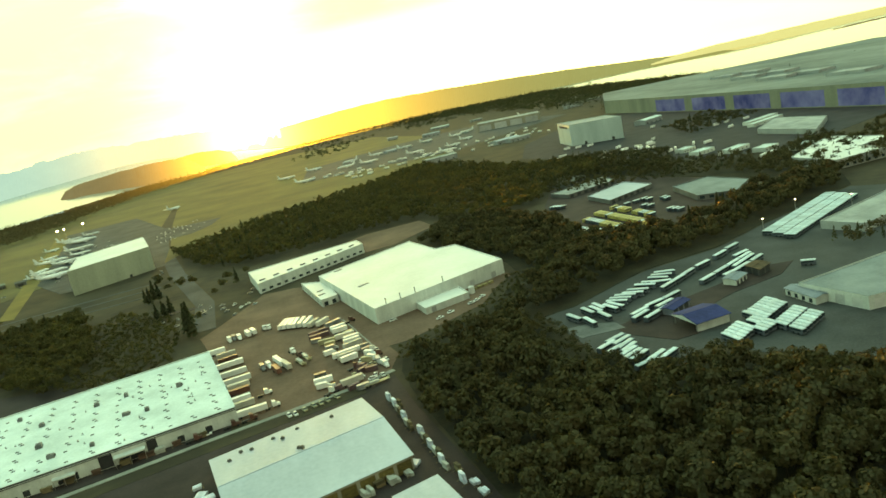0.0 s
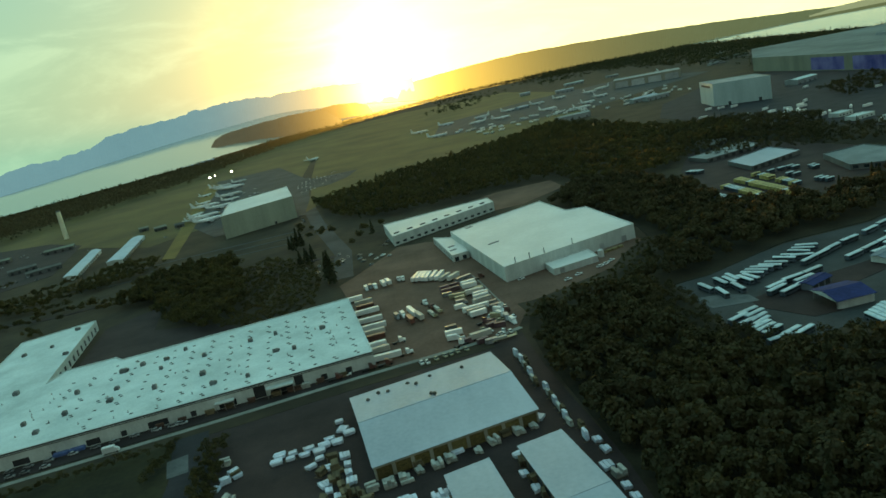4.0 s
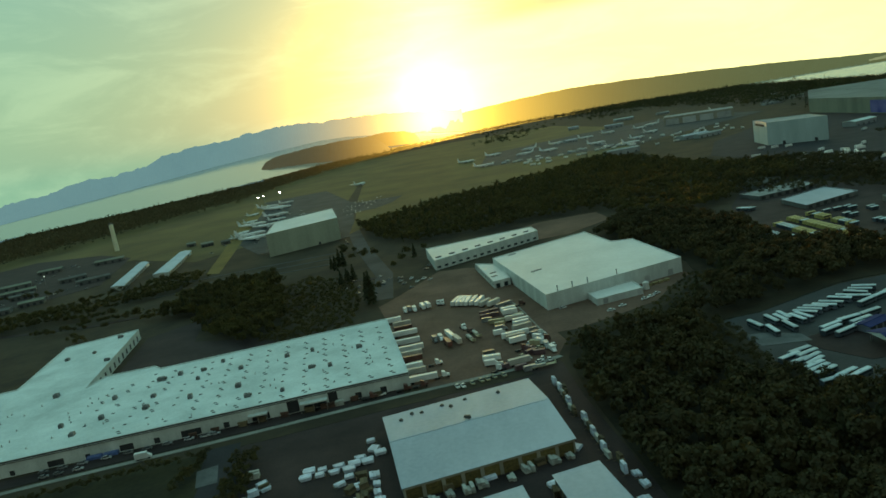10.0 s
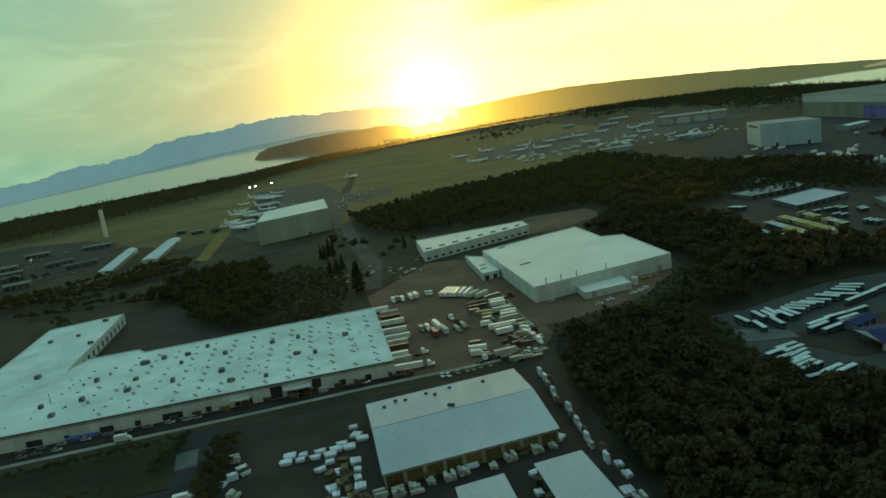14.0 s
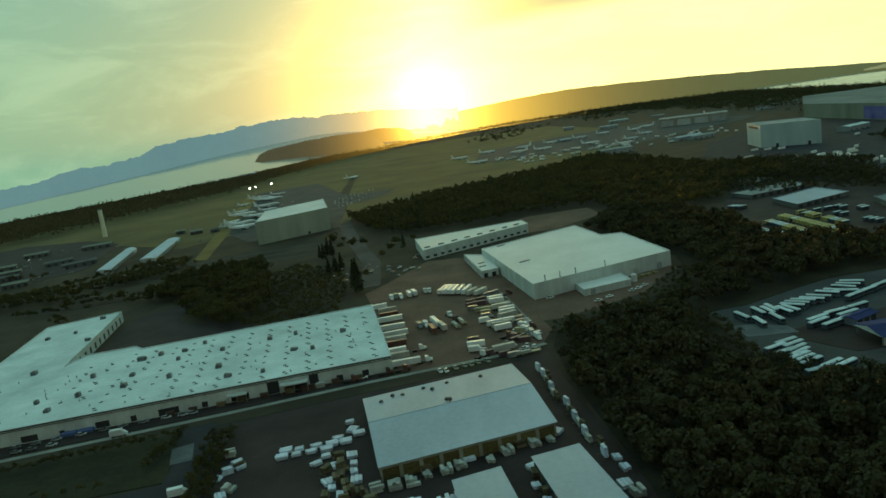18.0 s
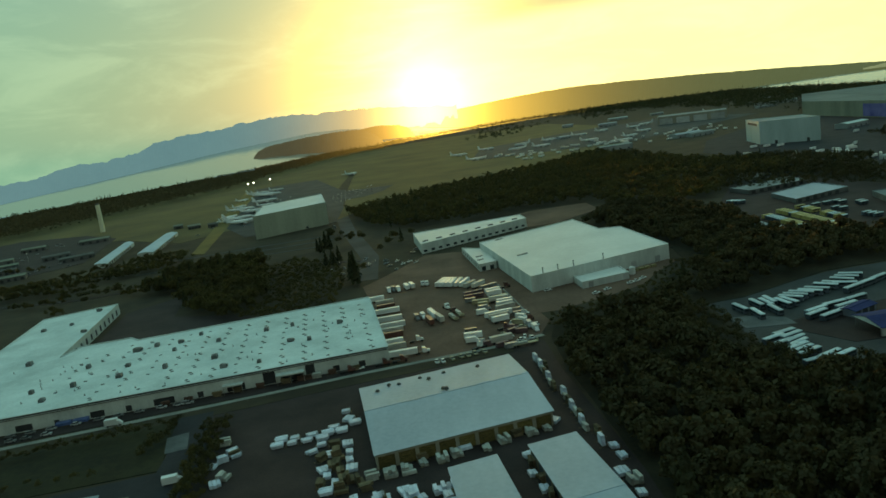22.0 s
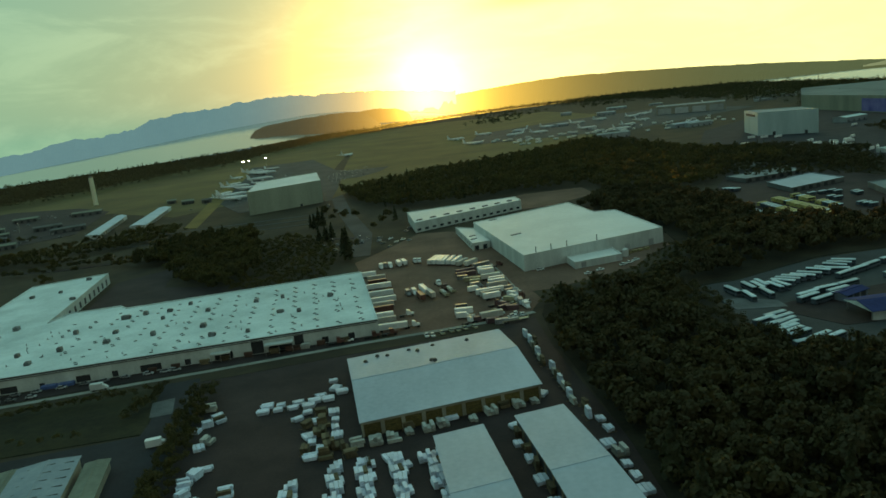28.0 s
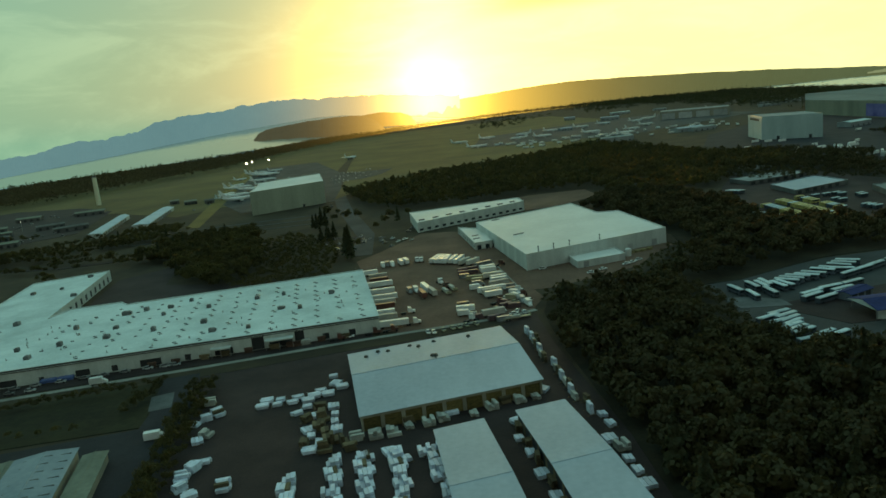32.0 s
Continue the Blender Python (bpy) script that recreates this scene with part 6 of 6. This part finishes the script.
def crown_quads(kind, height, radius, count, seed, fine=1.0):
    """Leaf clumps of one tree, as quads (n, 4, 3): layered and pointed for a conifer, in lobes for a broad tree."""
    r = np.random.default_rng(seed)
    if kind == "conifer":
        t = r.random(count) ** 0.75
        ang = r.random(count) * 6.2832
        layer = 0.72 + 0.28 * np.cos(t * 26 + np.sin(ang * 2) * 0.8)
        rad = radius * (1.02 - t) * layer * (0.75 + 0.25 * r.random(count))
        c = np.stack([rad * np.cos(ang), rad * np.sin(ang), height * (0.16 + 0.84 * t)], 1)
        size = (0.5 + 0.75 * (1 - t)) * radius / 3.2
        nor = np.stack([np.cos(ang), np.sin(ang), 0.9 + 0 * ang], 1)
    else:
        lobes = 7
        lc = np.stack([r.normal(0, 0.42, lobes) * radius, r.normal(0, 0.42, lobes) * radius, height * (0.52 + 0.33 * r.random(lobes))], 1)
        lr = radius * (0.45 + 0.3 * r.random(lobes))
        pick = r.integers(0, lobes, count)
        d = r.normal(0, 1, (count, 3))
        d[:, 2] = np.abs(d[:, 2]) * 0.9 - 0.25
        d /= np.linalg.norm(d, axis=1)[:, None]
        c = lc[pick] + d * lr[pick][:, None] * (0.8 + 0.3 * r.random(count))[:, None]
        size = radius / 4.6 * (0.55 + 0.6 * r.random(count))
        nor = d
    nor = nor + r.normal(0, 0.45, (count, 3))
    nor /= np.linalg.norm(nor, axis=1)[:, None]
    a = np.cross(nor, r.normal(0, 1, (count, 3)))
    a /= np.linalg.norm(a, axis=1)[:, None]
    b = np.cross(nor, a)
    size = size * fine
    a, b = a * size[:, None], b * (size * (0.6 + 0.5 * r.random(count)))[:, None]
    return np.stack([c - a - b * 0.7, c + a * 0.8 - b, c + a + b * 0.8, c - a * 0.7 + b], 1)


def quads_mesh(name, q, material):
    q = q.reshape(-1, 4, 3)
    n = len(q)
    me = bpy.data.meshes.new(name)
    me.vertices.add(4 * n)
    me.vertices.foreach_set("co", q.reshape(-1).astype(np.float32))
    me.loops.add(4 * n)
    me.loops.foreach_set("vertex_index", np.arange(4 * n, dtype=np.int32))
    me.polygons.add(n)
    me.polygons.foreach_set("loop_start", np.arange(0, 4 * n, 4, dtype=np.int32))
    me.polygons.foreach_set("loop_total", np.full(n, 4, dtype=np.int32))
    me.update(calc_edges=True)
    me.materials.append(material)
    return me


def inside(p, poly):
    x, y = p[:, 0], p[:, 1]
    res = np.zeros(len(p), bool)
    for (x0, y0), (x1, y1) in zip(poly, poly[1:] + poly[:1]):
        res ^= ((y0 > y) != (y1 > y)) & (x < (x1 - x0) * (y - y0) / (y1 - y0 + 1e-9) + x0)
    return res


def scatter(poly, gap, holes=()):
    """Places of trees in a polygon: a jittered grid, thinned by chance."""
    xs, ys = [p[0] for p in poly], [p[1] for p in poly]
    gx, gy = np.meshgrid(np.arange(min(xs), max(xs), gap), np.arange(min(ys), max(ys), gap))
    p = np.stack([gx.ravel(), gy.ravel()], 1) + rng.uniform(-0.45, 0.45, (gx.size, 2)) * gap
    keep = inside(p, poly)
    for h in holes:
        keep &= ~inside(p, h)
    return p[keep]


KINDS = [("conifer", 17.0, 3.6), ("conifer", 15.0, 3.4), ("conifer", 19.0, 4.0), ("broad", 13.0, 4.6), ("broad", 15.0, 5.2), ("broad", 11.0, 4.2)]


def tree_mix(n, share):
    """Which kind each tree is: share of them conifers."""
    c = rng.random(n) < share
    return np.where(c, rng.integers(0, 3, n), rng.integers(3, 6, n))


def trunk_geo(h, r, conifer):
    g = Geo()
    top = h * (0.93 if conifer else 0.62)
    g.loft([[(rr * math.cos(6.2832 * i / 7), rr * math.sin(6.2832 * i / 7), z) for i in range(7)] for z, rr in ((-0.3, r * 1.5), (0.6, r), (top * 0.5, r * 0.7), (top, r * 0.2))])
    k = random.Random(int(h * 10))
    for _ in range(6):
        a, z = k.uniform(0, 6.28), top * k.uniform(0.45, 0.85)
        reach = h * (0.1 if conifer else 0.24)
        g.tube((0, 0, z), (reach * math.cos(a), reach * math.sin(a), z + reach * (0.15 if conifer else 0.7)), r * 0.35, r * 0.1, 5)
    return g


# woods beside the timber yard and the bus yard
EAST_WOODS = [(58, 60), (56, 205), (50, 296), (52, 336), (56, 341), (64, 346), (86, 352), (106, 360), (120, 374), (138, 400), (155, 426), (163, 452), (162, 482), (148, 534), (140, 560), (128, 620), (175, 680), (215, 640), (232, 560), (222, 480), (250, 455), (300, 450), (380, 500),
              (430, 470), (400, 440), (300, 408), (258, 390), (205, 386), (150, 362), (116, 358), (106, 290), (129, 246), (166, 238), (178, 212), (204, 188), (240, 190), (250, 60)]
near = scatter([(58, 90), (56, 205), (52, 262), (126, 243), (166, 234), (178, 208), (204, 184), (240, 176), (240, 90)], 8.6)
order = np.argsort(np.hypot(near[:, 0] - 3, near[:, 1] - 4))
near = near[order][:270]
protos = []
for k, (kind, h, r) in enumerate(KINDS):
    mat = LEAF_DARK if kind == "conifer" else LEAF_SHADE
    trunk = trunk_geo(h, 0.28 if kind == "conifer" else 0.24, kind == "conifer").mesh("trunk")
    trunk.materials.append(BARK)
    protos.append((trunk, quads_mesh("crown", crown_quads(kind, h, r, 950, 90 + k, 0.66), mat)))
for (x, y), k in zip(near, tree_mix(len(near), 0.06)):
    kind, h, r = KINDS[k]
    e = new("tree")
    e.matrix_world = pose(x, y, 0, 0, 0, rng.uniform(0, 360)) @ Matrix.Scale(rng.uniform(0.65, 1.0), 4)
    tagged(e, "tall dark conifer in the woods" if kind == "conifer" else "broad-leaved tree with a warm olive crown in the woods", "tree", "trees beside the timber yard")
    for nm, me in zip(("trunk", "crown"), protos[k]):
        ob = new(nm, me)
        ob.parent = e


def woods(name, places, share, count, scale, label, materials=(LEAF_DARK, LEAF_WARM), fine=1.0):
    """Many trees as one mass of leaf clumps a material, with plain trunks below."""
    kinds = tree_mix(len(places), share)
    banks = [[crown_quads(kd, h, r, count, 500 + 10 * i + j, fine) for j in range(3)] for i, (kd, h, r) in enumerate(KINDS)]
    packs = {0: [], 1: []}
    for (x, y), k in zip(places, kinds):
        q = banks[k][rng.integers(0, 3)] * (scale * rng.uniform(0.7, 1.2))
        a = rng.uniform(0, 6.2832)
        ca, sa = math.cos(a), math.sin(a)
        w = np.stack([q[..., 0] * ca - q[..., 1] * sa + x, q[..., 0] * sa + q[..., 1] * ca + y, q[..., 2]], -1)
        packs[0 if k < 3 else 1].append(w)
    for i, pack in packs.items():
        if pack:
            ob = new(name, quads_mesh(name, np.concatenate(pack), materials[i]))
            tagged(ob, label + (", conifers" if i == 0 else ", broad-leaved"), "woods", kind="stuff")


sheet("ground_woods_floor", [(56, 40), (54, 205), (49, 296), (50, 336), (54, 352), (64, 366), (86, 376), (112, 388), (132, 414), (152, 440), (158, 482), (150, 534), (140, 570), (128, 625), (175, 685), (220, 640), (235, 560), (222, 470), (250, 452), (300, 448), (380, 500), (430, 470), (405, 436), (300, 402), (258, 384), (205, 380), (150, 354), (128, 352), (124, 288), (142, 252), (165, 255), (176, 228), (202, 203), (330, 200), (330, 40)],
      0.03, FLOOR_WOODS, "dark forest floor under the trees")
rest = [p for p in scatter(EAST_WOODS, 7.0) if not (p[1] < 262 and min((p[0] - q[0]) ** 2 + (p[1] - q[1]) ** 2 for q in near) < 30)]
woods("woods_east", rest, 0.04, 220, 0.76, "dense dark mixed woods beside the yards", (LEAF_DARK, LEAF_SHADE), 0.82)
under = scatter([(58, 100), (57, 205), (53, 296), (60, 345), (86, 352), (106, 360), (112, 330), (104, 290), (127, 246), (164, 238), (176, 212), (202, 188), (236, 186), (236, 100)], 6.2)
woods("woods_understory", under, 0.0, 46, 0.56, "young broad-leaved trees between the taller crowns", (LEAF_DARK, LEAF_SHADE), 1.15)
slope = scatter([(50, 342), (54, 366), (66, 374), (88, 384), (112, 396), (128, 420), (146, 444), (156, 440), (142, 408), (122, 380), (106, 366), (86, 358), (64, 352)], 4.4)
woods("bushes_slope", slope, 0.0, 130, 0.26, "low brownish scrub below the white warehouse", (LEAF_DARK, LEAF_WARM), 0.7)
low = scatter([(106, 290), (116, 358), (130, 354), (127, 290), (143, 256), (166, 257), (178, 230), (206, 206), (204, 188), (178, 212), (166, 238), (129, 246)], 4.2)
woods("bushes_bus_yard", low, 0.0, 120, 0.36, "low dark scrub between the woods and the bus yard", (LEAF_DARK, LEAF_SHADE), 0.75)
MID = [(-104, 925), (-60, 770), (-30, 735), (50, 728), (98, 748), (156, 752), (166, 735), (168, 690), (215, 650), (260, 660), (300, 735), (365, 745), (400, 800), (360, 940), (300, 1300), (150, 1150), (0, 1050)]
woods("woods_middle", scatter(MID, 8.0), 0.05, 70, 0.8, "dense woods in front of the airfield apron")
WESTW = [(-192, 560), (-180, 505), (-150, 470), (-128, 455), (-120, 500), (-136, 600), (-165, 690), (-228, 668), (-236, 580)]
woods("woods_west", scatter(WESTW, 6.2), 0.08, 250, 0.74, "dark grove behind the long warehouse", fine=0.7)
SHRUBS = [(-128, 455), (-100, 442), (-66, 456), (-66, 520), (-78, 590), (-120, 640), (-140, 610), (-120, 500)]
woods("bushes_grove", scatter(SHRUBS, 4.8), 0.0, 100, 0.38, "olive shrubs and young trees beside the dark grove", (LEAF_DARK, LEAF_WARM), 0.75)
spires = [(-58, 512), (-61, 519), (-59, 528), (-56, 505), (-62, 536), (-81, 590), (-84, 600), (-78, 597), (-87, 586), (-100, 655), (-97, 664), (-104, 660), (-94, 668)]
woods("trees_conifer", spires, 1.0, 300, 1.05, "pointed conifers beside the airfield road", (LEAF_DARK, LEAF_WARM), 0.8)
WEST2 = [(-470, 600), (-330, 640), (-262, 690), (-240, 740), (-290, 790), (-330, 700), (-480, 660)]
woods("woods_far_west", scatter(WEST2, 7.0), 0.04, 150, 0.6, "dark scrub beside the airfield", fine=0.75)
strips = []
for (xa, ya), (xb, yb), n in (((-296, 682), (-246, 716), 16), ((-312, 612), (-210, 607), 22), ((-240, 640), (-228, 668), 7), ((-470, 700), (-400, 684), 18), ((-400, 688), (-332, 750), 22), ((-560, 850), (-420, 800), 16), ((-345, 640), (-300, 632), 10), ((-350, 596), (-300, 590), 12), ((-255, 590), (-205, 584), 9), ((-225, 615), (-200, 605), 6), ((-300, 560), (-280, 545), 6)):
    n *= 2
    for k in range(n):
        strips.append((xa + (xb - xa) * k / n + rng.uniform(-4, 4), ya + (yb - ya) * k / n + rng.uniform(-5, 5)))
woods("bushes_west", strips, 0.0, 170, 0.42, "dark hedgerow bushes beside the airfield lots", fine=0.7)
singles = [(-102, 690), (-46, 628), (-66, 694), (-55, 545), (-75, 690), (-90, 700), (-100, 730), (-105, 760), (-92, 745), (-20, 690), (-28, 655), (-40, 640), (-35, 668), (-260, 600), (-290, 620), (-310, 610), (-280, 580)]
woods("trees_roadside", singles, 0.1, 300, 0.75, "roadside trees along the airfield road", fine=0.65)
yard_trees = scatter([(-99, 284), (-88, 284), (-84.6, 240), (-80, 190), (-88, 190), (-94, 236)], 2.9)
woods("bushes_yard_edge", yard_trees, 0.0, 220, 0.36, "dark bushes along the timber yard's edge", fine=0.6)
hedge = [(-186 + 2.0 * k, 276 + 0.42 * k + rng.uniform(-2, 2)) for k in range(38)] + [(-112 - 0.3 * k + rng.uniform(-1.5, 1.5), 286 - 1.6 * k) for k in range(16)] + [(-184 + 6 * k, 250 + rng.uniform(-3, 3)) for k in range(10)]
woods("bushes_entrance", hedge, 0.0, 160, 0.34, "dark bushes round the entrance lawn", fine=0.6)
north = []
for poly, gap in (([(395, 640), (470, 770), (430, 900), (360, 940), (330, 800)], 7.5), ([(420, 470), (520, 480), (560, 640), (470, 600), (400, 560)], 7.5), ([(560, 860), (700, 900), (720, 1050), (600, 1000)], 11), ([(530, 560), (640, 640), (700, 600), (600, 480)], 10)):
    north += list(scatter(poly, gap))
woods("trees_factory", north, 0.08, 110, 0.66, "scattered trees round the factory grounds", (LEAF_DARK, LEAF_SHADE), 0.8)
small = list(scatter([(270, 700), (420, 560), (480, 640), (380, 760), (300, 760)], 8.5)) + [(296 + 8 * (k % 4), 318 + 8 * (k // 4)) for k in range(12)]
woods("trees_depot", small, 0.1, 90, 0.6, "trees round the depot", (LEAF_DARK, LEAF_SHADE), 0.75)
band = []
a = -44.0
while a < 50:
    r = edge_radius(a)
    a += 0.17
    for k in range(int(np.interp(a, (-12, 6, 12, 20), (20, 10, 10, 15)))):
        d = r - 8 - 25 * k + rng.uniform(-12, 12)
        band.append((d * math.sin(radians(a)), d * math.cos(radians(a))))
# belt leaves with the painted sunward glow
woods("woods_plateau_edge", band, 0.08, 26, 1.3, "dark belt of trees along the plateau's edge", (LEAF_FAR_GLOW, LEAF_FAR_GLOW), 0.85)
belt = []
for n in range(58):
    a0, k0 = (rng.uniform(4, 42), rng.uniform(0.62, 0.96)) if n < 24 else (rng.uniform(11, 34), rng.uniform(0.80, 0.97))
    for _ in range(44):
        a, r = a0 + rng.normal(0, 1.1), edge_radius(a0) * (k0 + rng.normal(0, 0.012))
        belt.append((r * math.sin(radians(a)), r * math.cos(radians(a))))
woods("woods_far_belt", belt, 0.12, 30, 1.45, "far trees and scrub behind the apron", (LEAF_DARK, LEAF_DARK), 0.85)
deep = []
a = 11.0
while a < 36:
    inner = float(np.interp(a, (11, 15, 17, 19, 21, 23, 25, 29, 36), (4000, 3500, 3100, 2800, 2500, 2200, 2080, 2250, 2250)))
    inner *= 1.0 + 0.07 * noise.noise(Vector((a * 1.7, 4.4, 0.0)))
    a += 0.14
    r = edge_radius(a) - 40
    while r > inner:
        q = r + rng.uniform(-30, 30)
        if noise.noise(Vector((a * 0.9, r * 0.004, 2.0))) > -0.34:
            deep.append((q * math.sin(radians(a)), q * math.cos(radians(a))))
        r -= 72
woods("woods_behind_apron", deep, 0.14, 30, 1.5, "deep dark woods between the apron and the far shore", (LEAF_DARK, LEAF_DARK), 0.85)
